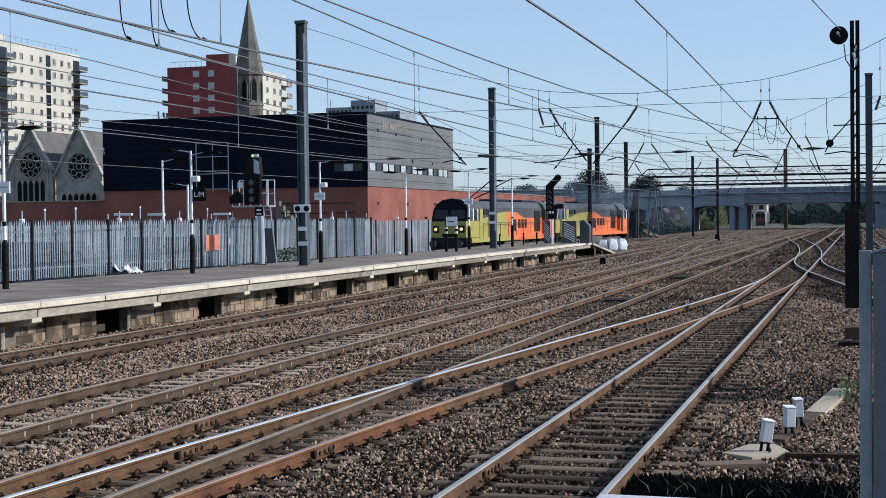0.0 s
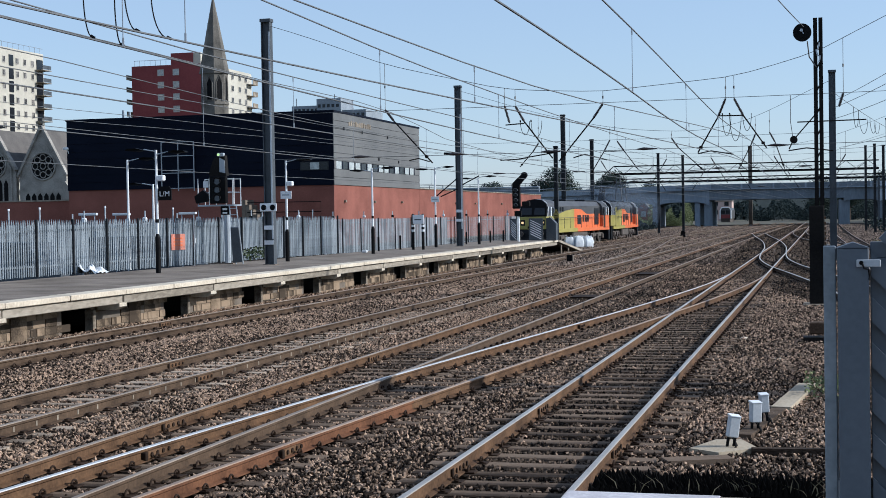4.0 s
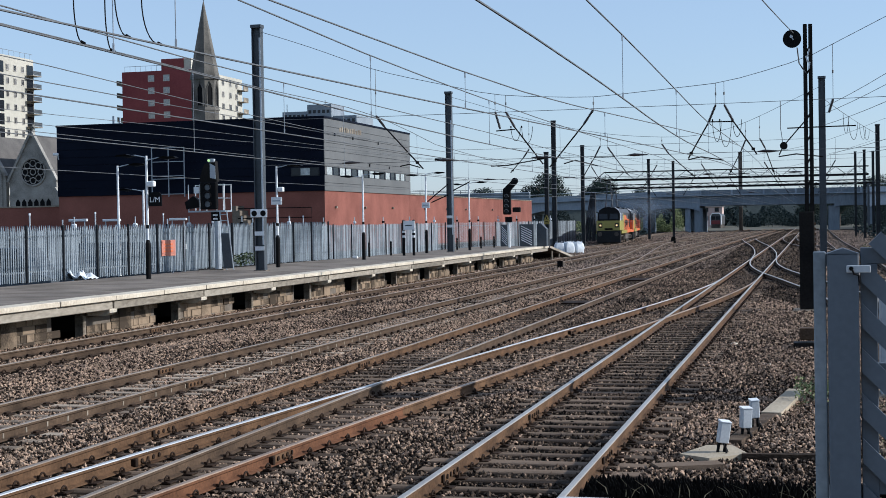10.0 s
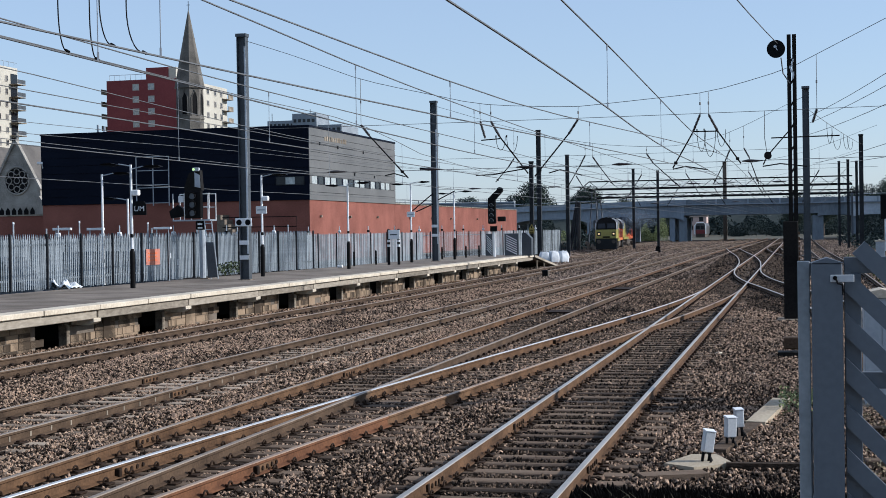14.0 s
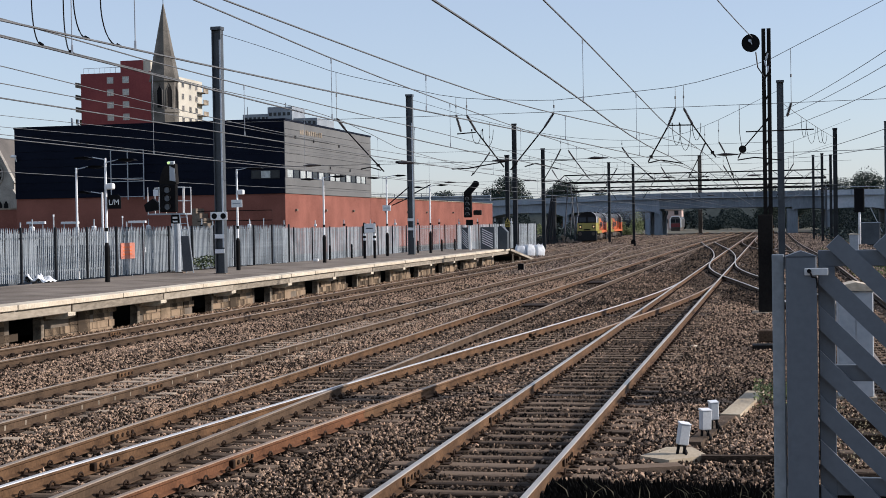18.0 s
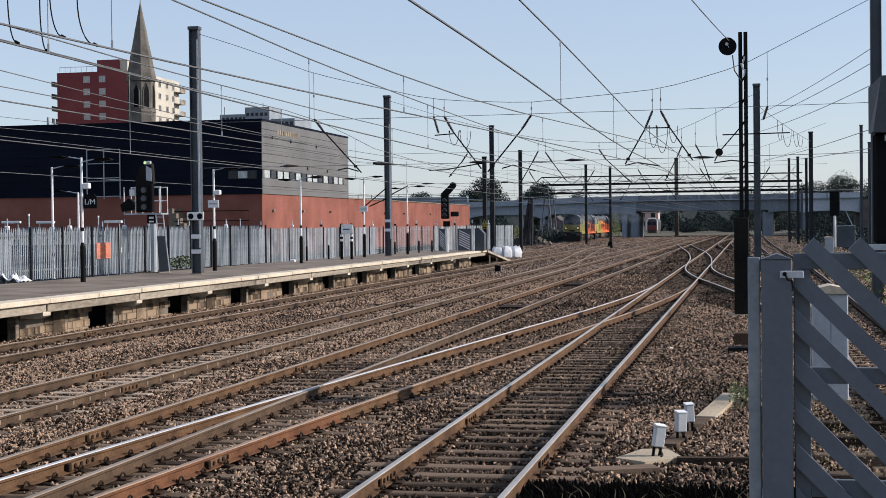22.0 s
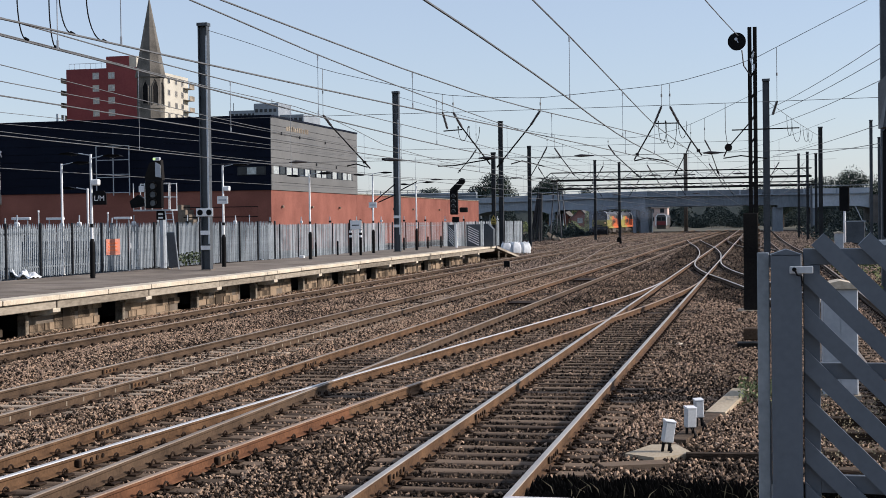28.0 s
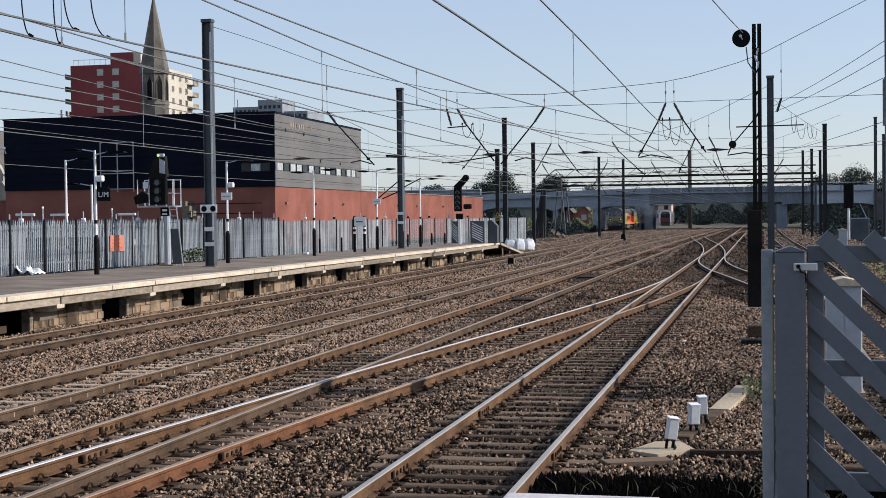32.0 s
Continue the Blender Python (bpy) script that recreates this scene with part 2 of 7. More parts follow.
# ---------------------------------------------------------------- mesh helpers
def box(bm, x0, y0, z0, x1, y1, z1, m=None, bevel=0.0):
    r = bmesh.ops.create_cube(bm, size=1.0)["verts"]
    t = Matrix.Translation(((x0 + x1) / 2, (y0 + y1) / 2, (z0 + z1) / 2)) @ Matrix.Diagonal((abs(x1 - x0), abs(y1 - y0), abs(z1 - z0), 1))
    bmesh.ops.transform(bm, matrix=(m @ t) if m else t, verts=r)
    if bevel:
        es = list({e for v in r for e in v.link_edges})
        bmesh.ops.bevel(bm, geom=es, offset=bevel, segments=1, affect="EDGES", profile=0.5)
    return bm


def tube(bm, pts, r, n=6, r2=None):
    """A round bar along a line of points."""
    pts = [Vector(p) for p in pts]
    rings = []
    k = len(pts) - 1
    for i, p in enumerate(pts):
        d = (pts[min(i + 1, k)] - pts[max(i - 1, 0)]).normalized()
        u = d.orthogonal().normalized() if abs(d.z) > 0.9 else Vector((0, 0, 1)).cross(d).normalized()
        v = d.cross(u)
        rr = r if r2 is None else r + (r2 - r) * i / k
        rings.append([bm.verts.new(p + (u * math.cos(a) + v * math.sin(a)) * rr) for a in (2 * math.pi * j / n for j in range(n))])
    for a, b in zip(rings, rings[1:]):
        for j in range(n):
            bm.faces.new((a[j], a[(j + 1) % n], b[(j + 1) % n], b[j]))
    bm.faces.new(rings[0][::-1])
    bm.faces.new(rings[-1])
    return bm


def bar(bm, a, b, w, h):
    """A flat bar of width w and height h from a to b."""
    a, b = Vector(a), Vector(b)
    d = b - a
    rot = d.to_track_quat("X", "Z").to_matrix().to_4x4()
    return box(bm, 0, -w / 2, -h / 2, d.length, w / 2, h / 2, Matrix.Translation(a) @ rot)


def prism(bm, prof, a, b):
    """Extrudes a closed outline of 3D points from offset a to offset b."""
    a, b = Vector(a), Vector(b)
    va = [bm.verts.new(Vector(p) + a) for p in prof]
    vb = [bm.verts.new(Vector(p) + b) for p in prof]
    n = len(prof)
    for i in range(n):
        bm.faces.new((va[i], va[(i + 1) % n], vb[(i + 1) % n], vb[i]))
    bm.faces.new(va[::-1])
    bm.faces.new(vb)
    return bm


def disc(bm, centre, axis, r, t, n=20):
    c, ax = Vector(centre), Vector(axis).normalized()
    return tube(bm, [c - ax * t / 2, c + ax * t / 2], r, n)


def B():
    return bmesh.new()


def mesh_of(name, bm, material, smooth=False):
    me = bpy.data.meshes.new(name)
    bmesh.ops.recalc_face_normals(bm, faces=bm.faces[:])
    bm.to_mesh(me)
    bm.free()
    for m in material if isinstance(material, (list, tuple)) else [material]:
        me.materials.append(m)
    if smooth:
        me.shade_smooth()
    return me


def part(name, bm, material, parent, label="", smooth=False):
    """Links a bmesh (or a finished mesh) as one part under a thing or a part."""
    me = bm if isinstance(bm, bpy.types.Mesh) else mesh_of(name, bm, material, smooth)
    ob = new(name, me)
    ob.parent = parent
    if label:
        ob["label"] = label
    return ob


def thing(name, label, category, at=(0, 0, 0), turn=0.0, group=""):
    ob = new(name)
    ob.empty_display_size = 0.2
    ob.matrix_basis = pose(*at, 0, 0, turn)
    return tagged(ob, label, category, group)


def structure(name, bm, material, label, category, smooth=False):
    return tagged(new(name, mesh_of(name, bm, material, smooth)), label, category, kind="structure")


def raw_mesh(name, verts, faces, material):
    """A mesh from arrays: verts (n, 3), faces (m, k)."""
    me = bpy.data.meshes.new(name)
    v, f = np.asarray(verts, np.float32), np.asarray(faces, np.int32)
    k = f.shape[1]
    me.vertices.add(len(v))
    me.vertices.foreach_set("co", v.ravel())
    me.loops.add(f.size)
    me.loops.foreach_set("vertex_index", f.ravel())
    me.polygons.add(len(f))
    me.polygons.foreach_set("loop_start", np.arange(len(f), dtype=np.int32) * k)
    me.polygons.foreach_set("loop_total", np.full(len(f), k, np.int32))
    me.update(calc_edges=True)
    me.validate()
    me.shade_flat()
    me.materials.append(material)
    return me


def curve_fn(knots):
    ks = np.array(knots, float)

    def f(y):
        # smooth interpolation through the knots
        y = min(max(y, ks[0, 0]), ks[-1, 0])
        i = min(max(int(np.searchsorted(ks[:, 0], y)) - 1, 0), len(ks) - 2)
        x0, x1 = ks[i, 0], ks[i + 1, 0]
        s = lambda j: (ks[min(j + 1, len(ks) - 1), 1] - ks[max(j - 1, 0), 1]) / (ks[min(j + 1, len(ks) - 1), 0] - ks[max(j - 1, 0), 0])
        h, u = x1 - x0, (y - x0) / (x1 - x0)
        return ((2 * u**3 - 3 * u**2 + 1) * ks[i, 1] + (u**3 - 2 * u**2 + u) * h * s(i) + (-2 * u**3 + 3 * u**2) * ks[i + 1, 1] + (u**3 - u**2) * h * s(i + 1))
    return f

# ---------------------------------------------------------------- ground
bm = B()
bmesh.ops.create_grid(bm, x_segments=24, y_segments=24, size=2600)
bmesh.ops.translate(bm, vec=(0, 1800, -0.34), verts=bm.verts[:])
structure("ground", bm, M["earth"], "dark bare earth and rough grass round the railway", "ground")
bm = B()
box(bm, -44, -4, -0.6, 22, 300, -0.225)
structure("ballast_bed", bm, M["bed"], "near black ballast bed, coloured as the shade between the stones", "ballast")

# ---------------------------------------------------------------- tracks
GAUGE = 1.505
PITCH = 0.56
T1, T2, T3, T5, T6 = -16.08, -11.18, -7.73, -3.125, 2.55
bend = lambda y: 0.0 if y < 110 else 0.00006 * (y - 110) ** 2      # the main lines swing gently to the right far off


def ease(u):
    u = min(max(u, 0.0), 1.0)
    return u * u * (3 - 2 * u)


track1 = lambda y: T1 + bend(y)
track2 = lambda y: T2 + bend(y)
track3 = lambda y: T3 + bend(y)
track5 = lambda y: T5
track6 = curve_fn([(5, 2.6), (40, 2.6), (90, 2.6), (150, 1.9), (300, 1.5)])
crossover_near = lambda y: T3 + (T5 - T3) * ease((y + 2) / 64)
crossover_far = curve_fn([(40, 1.6), (50, 0.75), (60, -0.55), (70, -1.9), (80, -2.75), (92, -3.15), (105, -3.5), (125, -4.5), (150, -6.3), (170, -7.6)])
ladder_far = curve_fn([(100, 1.9), (125, -0.4), (140, -1.6), (160, -2.6), (185, -2.95), (215, -2.3), (240, -1.2)])
bay_link = curve_fn([(64, T2), (76, T2 - 0.08), (86, -11.5), (100, -12.45), (120, -13.9), (136, -15.0), (150, -15.72), (164, -15.9)])
siding = curve_fn([(60, -25.6), (72, -25.0), (84.5, -24.64), (91.8, -24.4), (106, -23.6), (119, -22.3), (131, -21.15), (143, -20.65), (155, -21.05), (165.5, -21.85), (175.5, -22.8), (188, -23.85), (205, -24.5), (222, -24.45), (240, -24.4), (260, -24.3), (310, -23.5)])

HEADP = [(-0.036, -0.012), (-0.03, -0.002), (0.0, 0.0), (0.03, -0.002), (0.036, -0.012)]
RAILP = [(-0.036, -0.012), (-0.036, -0.04), (-0.011, -0.055), (-0.011, -0.13), (-0.07, -0.146), (-0.07, -0.158),
         (0.07, -0.158), (0.07, -0.146), (0.011, -0.13), (0.011, -0.055), (0.036, -0.04), (0.036, -0.012)]


def rail_mesh(fn, side, y0, y1, web, head, step=1.5, z=0.0):
    ys = np.arange(y0, y1 + step * 0.5, step)
    prof = [RAILP[i] for i in range(len(RAILP))] + [HEADP[3], HEADP[2], HEADP[1]]
    n = len(prof)
    verts, faces, mats = [], [], []
    for y in ys:
        d = (fn(y + 0.3) - fn(y - 0.3)) / 0.6
        c = math.hypot(1, d)
        for px, pz in prof:
            o = side * GAUGE / 2 + px
            verts.append((fn(y) + o / c, y - o * d / c, pz + z))
    for i in range(len(ys) - 1):
        for j in range(n):
            a, b = i * n + j, i * n + (j + 1) % n
            faces.append((a, b, b + n, a + n))
            mats.append(1 if j >= 11 else 0)
    me = raw_mesh("rail", verts, faces, web)
    me.materials.append(head)
    me.polygons.foreach_set("material_index", np.array(mats, np.int32))
    me.update()
    return me


bm = B()
box(bm, -1.28, -0.125, -0.29, 1.28, 0.125, -0.164, bevel=0.012)
SLEEPER = mesh_of("sleeper", bm, M["sleeper"])
bm = B()
box(bm, -1.28, -0.125, -0.29, 1.28, 0.125, -0.18, bevel=0.012)
SLEEPER_LOW = mesh_of("sleeper", bm, M["sleeper"])


bm = B()
box(bm, -0.18, -0.08, -0.168, 0.18, 0.08, -0.148, bevel=0.006)
for s in (-1, 1):
    # a sprung loop that stands beside the rail and grips its foot
    tube(bm, [(s * 0.1, math.cos(q) * 0.06, -0.148 + math.sin(q) * 0.058) for q in np.linspace(0, math.pi, 7)], 0.0125, 6)
    tube(bm, [(s * 0.1, 0.055, -0.138), (s * 0.055, 0.02, -0.13)], 0.014, 5)
    tube(bm, [(s * 0.1, -0.055, -0.14), (s * 0.15, -0.075, -0.146)], 0.012, 5)
CHAIR = mesh_of("rail_chair", bm, M["clip"])
bm = B()
box(bm, -0.2, -0.09, -0.168, 0.2, 0.09, -0.146, bevel=0.006)
for s in (-1, 1):
    box(bm, s * 0.11 - 0.03, -0.06, -0.147, s * 0.11 + 0.03, 0.06, -0.122, bevel=0.006)
CHAIR_FLAT = mesh_of("rail_chair", bm, M["clip"])


bm = B()
box(bm, -1.28, -0.125, -0.29, 1.28, 0.125, -0.164, bevel=0.012)
SLEEPER_PALE = mesh_of("sleeper", bm, M["sleeper_pale"])


def sleeper_rows(y0, y1):
    return np.arange(y0, y1, PITCH)


def fastenings(fn, rows, z=0.0, lateral=0.0):
    """Chairs and clips on both sides of both rails, joined."""
    V = np.array([(-1, -1, 0), (1, -1, 0), (1, 1, 0), (-1, 1, 0), (-0.5, -0.8, 1), (0.5, -0.8, 1), (0.5, 0.8, 1), (-0.5, 0.8, 1)], float)
    F = np.array([(0, 1, 5, 4), (1, 2, 6, 5), (2, 3, 7, 6), (3, 0, 4, 7), (4, 5, 6, 7)])
    vs, fs = [], []
    for y in rows:
        c = fn(y)
        for s in (-1, 1):
            for o in (-0.105, 0.105):
                fs.append(F + 8 * len(vs))
                vs.append(V * (0.04, 0.058, 0.05) + (c + s * GAUGE / 2 + o, y, -0.164 + z))
    return raw_mesh("rail_fastenings", np.concatenate(vs), np.concatenate(fs), M["clip"])


def track(label, fn, y0, y1, web, head, y_sleep=None, near=0.0, low=False, pale=False, sides=(-1, 1), with_sleepers=True):
    t = thing("railway_track", label, "railway track", group="railway tracks")
    for s in sides:
        part("rail", rail_mesh(fn, s, y0, y1, web, head), None, t)
    if with_sleepers:
        rows = sleeper_rows(y_sleep or y0, y1)
        for y in rows:
            if y > near:
                break
            o = part("sleeper", SLEEPER_LOW if low else SLEEPER_PALE if pale else SLEEPER, None, t)
            o.matrix_basis = pose(fn(y) + random.uniform(-0.03, 0.03), y + random.uniform(-0.02, 0.02), random.uniform(-0.012, 0.006), 0, 0, random.uniform(-0.8, 0.8))
        far = [y for y in rows if y > near]
        if far:
            C = np.array([(x, y, z) for x in (-1.28, 1.28) for y in (-0.12, 0.12) for z in (-0.3, -0.17)])
            F = np.array([(1, 5, 7, 3), (0, 1, 3, 2), (4, 6, 7, 5), (0, 4, 5, 1), (2, 3, 7, 6)])
            vs = np.concatenate([C + (fn(y), y, 0) for y in far])
            fs = np.concatenate([F + 8 * i for i in range(len(far))])
            tagged(part("sleepers_beyond", raw_mesh("sleepers_beyond", vs, fs, M["sleeper_pale" if pale else "sleeper"]), None, t), kind="stuff")
        for y in rows:
            if near and y < 27:
                for s in (-1, 1):
                    o = part("rail_chair", CHAIR_FLAT if pale else CHAIR, None, t)
                    o.matrix_basis = pose(fn(y) + s * GAUGE / 2, y + random.uniform(-0.02, 0.02), 0, 0, 0, random.choice((0, 180)))
        tagged(part("fastening", fastenings(fn, [y for y in rows if (27 if near else 0) < y < 110]), None, t), kind="stuff")
    return t


track("straight platform line with brown rusty rails on ballast", track1, 8, 300, M["rail_dark"], M["head_dull"], near=70, low=True)
track("straight main line with dull brown rails and pale sleepers", track2, 6, 300, M["rail_dark"], M["head_dull"], near=60, pale=True)
mt = track("main line joined by a crossover, brown rails on timber sleepers", track3, 4, 300, M["rail"], M["head_dull"], near=60, sides=(-1,))
part("rail", rail_mesh(track3, 1, 4, 300, M["rail_dark"], M["head_dull"]), None, mt)
track("line beside the near platform with worn shiny rails", track5, 2, 300, M["rail"], M["head"], near=60)
xt = track("curved crossover between two lines with bright and rusty rails", crossover_near, 6, 61, M["rail"], M["head_bright"], near=0, with_sleepers=False, sides=(-1,))
part("rail", rail_mesh(crossover_near, 1, 6, 19.5, M["rail_orange"], M["head_rust"]), None, xt, "fresh orange rust on the rail")
part("rail", rail_mesh(crossover_near, 1, 19.51, 61.01, M["rail"], M["head_rust"]), None, xt)
track("line behind the gate with dark rails", track6, 6, 300, M["rail_dark"], M["head_dull"], near=45)
track("far crossover curving over the near line", crossover_far, 41, 170, M["rail_dark"], M["head"], near=0)
track("far ladder crossover among the points", ladder_far, 100, 240, M["rail_dark"], M["head_dull"], near=0)
track("link between platform line and main line", bay_link, 66, 162, M["rail_dark"], M["head_dull"], near=0, with_sleepers=False)
track("siding behind the far platform, curving past the bridge", siding, 68, 310, M["rail_dark"], M["head_dull"], near=0)
# bearers between the crossover's rails where it lies between two lines
cross_bearers = thing("turnout_bearers", "long timber bearers under the crossover", "sleeper")
for y in sleeper_rows(10, 52):
    o = part("bearer", SLEEPER, None, cross_bearers)
    o.matrix_basis = pose(crossover_near(y), y + 0.02, -0.012 + random.uniform(-0.006, 0.004), 0, 0, random.uniform(-1, 1))
tagged(part("fastening", fastenings(crossover_near, sleeper_rows(27, 58)), None, cross_bearers), kind="stuff")
for y in sleeper_rows(10, 27):
    for s in (-1, 1):
        o = part("rail_chair", CHAIR, None, cross_bearers)
        o.matrix_basis = pose(crossover_near(y) + s * GAUGE / 2, y + random.uniform(-0.02, 0.02), 0, 0, 0, random.choice((0, 180)))

# ---------------------------------------------------------------- ballast stones
rng = np.random.default_rng(7)
OCT = np.array([(1, 0, 0), (-1, 0, 0), (0, 1, 0), (0, -1, 0), (0, 0, 1), (0, 0, -1)], float)
OF = np.array([(0, 2, 4), (2, 1, 4), (1, 3, 4), (3, 0, 4), (2, 0, 5), (1, 2, 5), (3, 1, 5), (0, 3, 5)])


def stones(name, pts, size, faces=8, m="stone"):
    n = len(pts)
    v = OCT[None] * rng.uniform(0.55, 1.25, (n, 6, 1)) + rng.uniform(-0.28, 0.28, (n, 6, 3))
    v *= rng.uniform(0.6, 1.15, (n, 1, 3)) * (size * rng.uniform(0.55, 1.25, n))[:, None, None]
    a, b = rng.uniform(0, 6.28, n), rng.uniform(-0.9, 0.9, n) * (1.0 if faces == 8 else 0.5)
    ca, sa, cb, sb = np.cos(a), np.sin(a), np.cos(b), np.sin(b)
    x, y, z = v[..., 0], v[..., 1], v[..., 2]
    y, z = y * cb[:, None] - z * sb[:, None], y * sb[:, None] + z * cb[:, None]
    x, y = x * ca[:, None] - y * sa[:, None], x * sa[:, None] + y * ca[:, None]
    v = np.stack([x, y, z], -1) + pts[:, None, :]
    me = raw_mesh(name, v.reshape(-1, 3), (OF[None, :faces] + 6 * np.arange(n)[:, None, None]).reshape(-1, 3), M[m])
    return tagged(new(name, me), "loose angular brown and grey ballast stones" if m != "stone_dark" else "darker angular ballast stones between and beside the rails", "ballast", kind="stuff")


def scatter(y0, y1, per, xmin, xmax, z, slope=1.0):
    """Points over a strip that widens with distance."""
    n = int((y1 - y0) * (xmax - xmin) * per)
    y = rng.uniform(y0, y1, n)
    x = rng.uniform(xmin, xmax, n)
    keep = (x > -0.72 * y - 1) & (x < 0.16 * y + 1.0)
    x, y = x[keep], y[keep]
    h = np.full(len(x), z)
    on = np.zeros(len(x), bool)
    buried = np.zeros(len(x), bool)
    fns = [(track1, 8, 300, True), (track2, 6, 300, None), (track3, 4, 300, False), (track5, 2, 300, False), (crossover_near, 10, 52, False), (track6, 6, 300, False)]
    inside = np.zeros(len(x), bool)
    for fn, a, b, low in fns:
        c = np.array([fn(t) for t in np.linspace(0, 320, 641)])
        d = np.abs(x - np.interp(y, np.linspace(0, 320, 641), c))
        ph = np.abs(((y - a + PITCH / 2) % PITCH) - PITCH / 2)
        span = (d < 1.3) & (y > a) & (y < b)
        on |= span & (ph < 0.125) & (rng.uniform(0, 1, len(x)) > (0.45 if low else 0.25 if low is None else 0.06))
        on |= span & (np.abs(d - GAUGE / 2) < 0.1)
        inside |= span
    h += np.where(inside, 0.006, 0.03 + 0.03 * np.sin(x * 2.1) * np.sin(y * 0.9))
    h += rng.uniform(-0.03, 0.035, len(x))
    return np.stack([x, y, h], -1)[~on]


def darkened(p):
    """Where the stones are darker; round the far points oil has blackened them."""
    x, y = p[:, 0], p[:, 1]
    four = (np.abs(x - T5) < 0.62 + 0.1 * np.sin(y * 1.3)) & (y < 48)
    points = (np.abs(x - np.interp(y, (44, 60, 80, 130), (0.2, -1.6, -2.9, -3.8))) < np.interp(y, (44, 55, 75, 130), (0.6, 1.6, 2.6, 3.0))) & (y > 44)
    patches = (np.abs(x - T3) < 0.6) & (np.sin(y * 0.31 + 0.8) > 0.0) & (y > 24)
    way = (x > -6.4) & (x < -4.0) & (y > 30) & (y < 90)
    cess = (x > T5 + 0.7) & (y < 40)
    between = (x > -6.4) & (x < T5 - 0.7) & (y < 30)
    r = rng.uniform(0, 1, len(x))
    return (cess & (r < 0.18)) | (between & (r < 0.25)) | (way & (r < 0.6)) | (four & (r < 0.88)) | (points & (r < 0.95)) | (patches & (r < 0.85))


for y0, y1, per, xa, xb, size, faces in ((10, 24, 800, -18.2, 3.5, 0.029, 8), (24, 42, 520, -18.2, 6, 0.0355, 4), (42, 75, 200, -18.4, 9, 0.048, 4), (75, 130, 26, -23, 9, 0.095, 4), (130, 262, 10, -27, 9, 0.11, 4)):
    p = scatter(y0, y1, per, xa, xb, -0.205)
    o = darkened(p)
    stones("ballast_stones", p[~o], size, faces, "stone" if y0 < 75 else "stone_far")
    stones("oiled_ballast_stones", p[o], size, faces, "stone_dark")

# ---------------------------------------------------------------- far platform
PZ = 0.87
EDGE = -17.55
far_platform = thing("far_platform", "far platform with pale coping edge on block wall piers", "platform")
tagged(far_platform, kind="structure")
bm = B()
prism(bm, [(EDGE - 0.55, 5, PZ - 0.004), (EDGE - 0.55, 95.6, PZ - 0.004), (-22.5, 95.6, PZ - 0.004), (-23.1, 66, PZ - 0.004), (-25.3, 5, PZ - 0.004)], (0, 0, 0), (0, 0, -0.25))
prism(bm, [(EDGE - 0.3, 95.6, PZ - 0.004), (EDGE - 0.3, 105, -0.12), (EDGE - 0.3, 105, -0.3), (EDGE - 0.3, 95.6, PZ - 0.25)], (0, 0, 0), (-2.6, 0, 0))
part("surface", bm, M["asphalt"], far_platform)
bm = B()
prism(bm, [(-23.1, 67, PZ - 0.3), (-22.5, 94, PZ - 0.3), (-22.5, 94, -0.3), (-23.1, 67, -0.3)], (0, 0, 0), (0.2, 0, 0))
part("back_wall", bm, M["block"], far_platform)
BAY = 5.6
bm = B()
box(bm, 0, 0.02, -0.13, 0.62, BAY / 2 - 0.02, 0.0, bevel=0.012)
COPING = mesh_of("coping_slab", bm, M["coping"])
bm = B()
box(bm, 0.0, 0.03, -0.36, 0.54, BAY - 0.03, -0.135, bevel=0.015)
BEAM = mesh_of("edge_beam", bm, M["beam"])
bm = B()
prism(bm, [(-0.3, -0.2, -0.34), (0.56, -0.2, -0.34), (0.56, -0.2, -0.44), (0.4, -0.2, -0.52), (-0.3, -0.2, -0.52)], (0, 0, 0), (0, 0.4, 0))
BRACKET = mesh_of("corbel", bm, M["coping"])
bm = B()
box(bm, -0.14, -0.55, -1.25, 0.0, 3.62, -0.36)
PIER = mesh_of("wall_pier", bm, M["mortar"])
bm = B()
box(bm, -0.16, -0.07, -1.25, 0.09, 0.08, -0.5, bevel=0.015)
JAMB = mesh_of("jamb", bm, M["concrete"])
bm = B()
box(bm, -0.02, -0.34, -1.25, 0.05, 0.34, -0.36, bevel=0.012)
PILASTER = mesh_of("pilaster", bm, M["block"])
bm = B()
box(bm, 0, -0.287, -0.122, 0.03, 0.287, 0.122, bevel=0.012)
BLOCK = mesh_of("block", bm, M["block"])
WALLX = EDGE - 0.72
y = 33.2 - 5 * BAY
k = 0
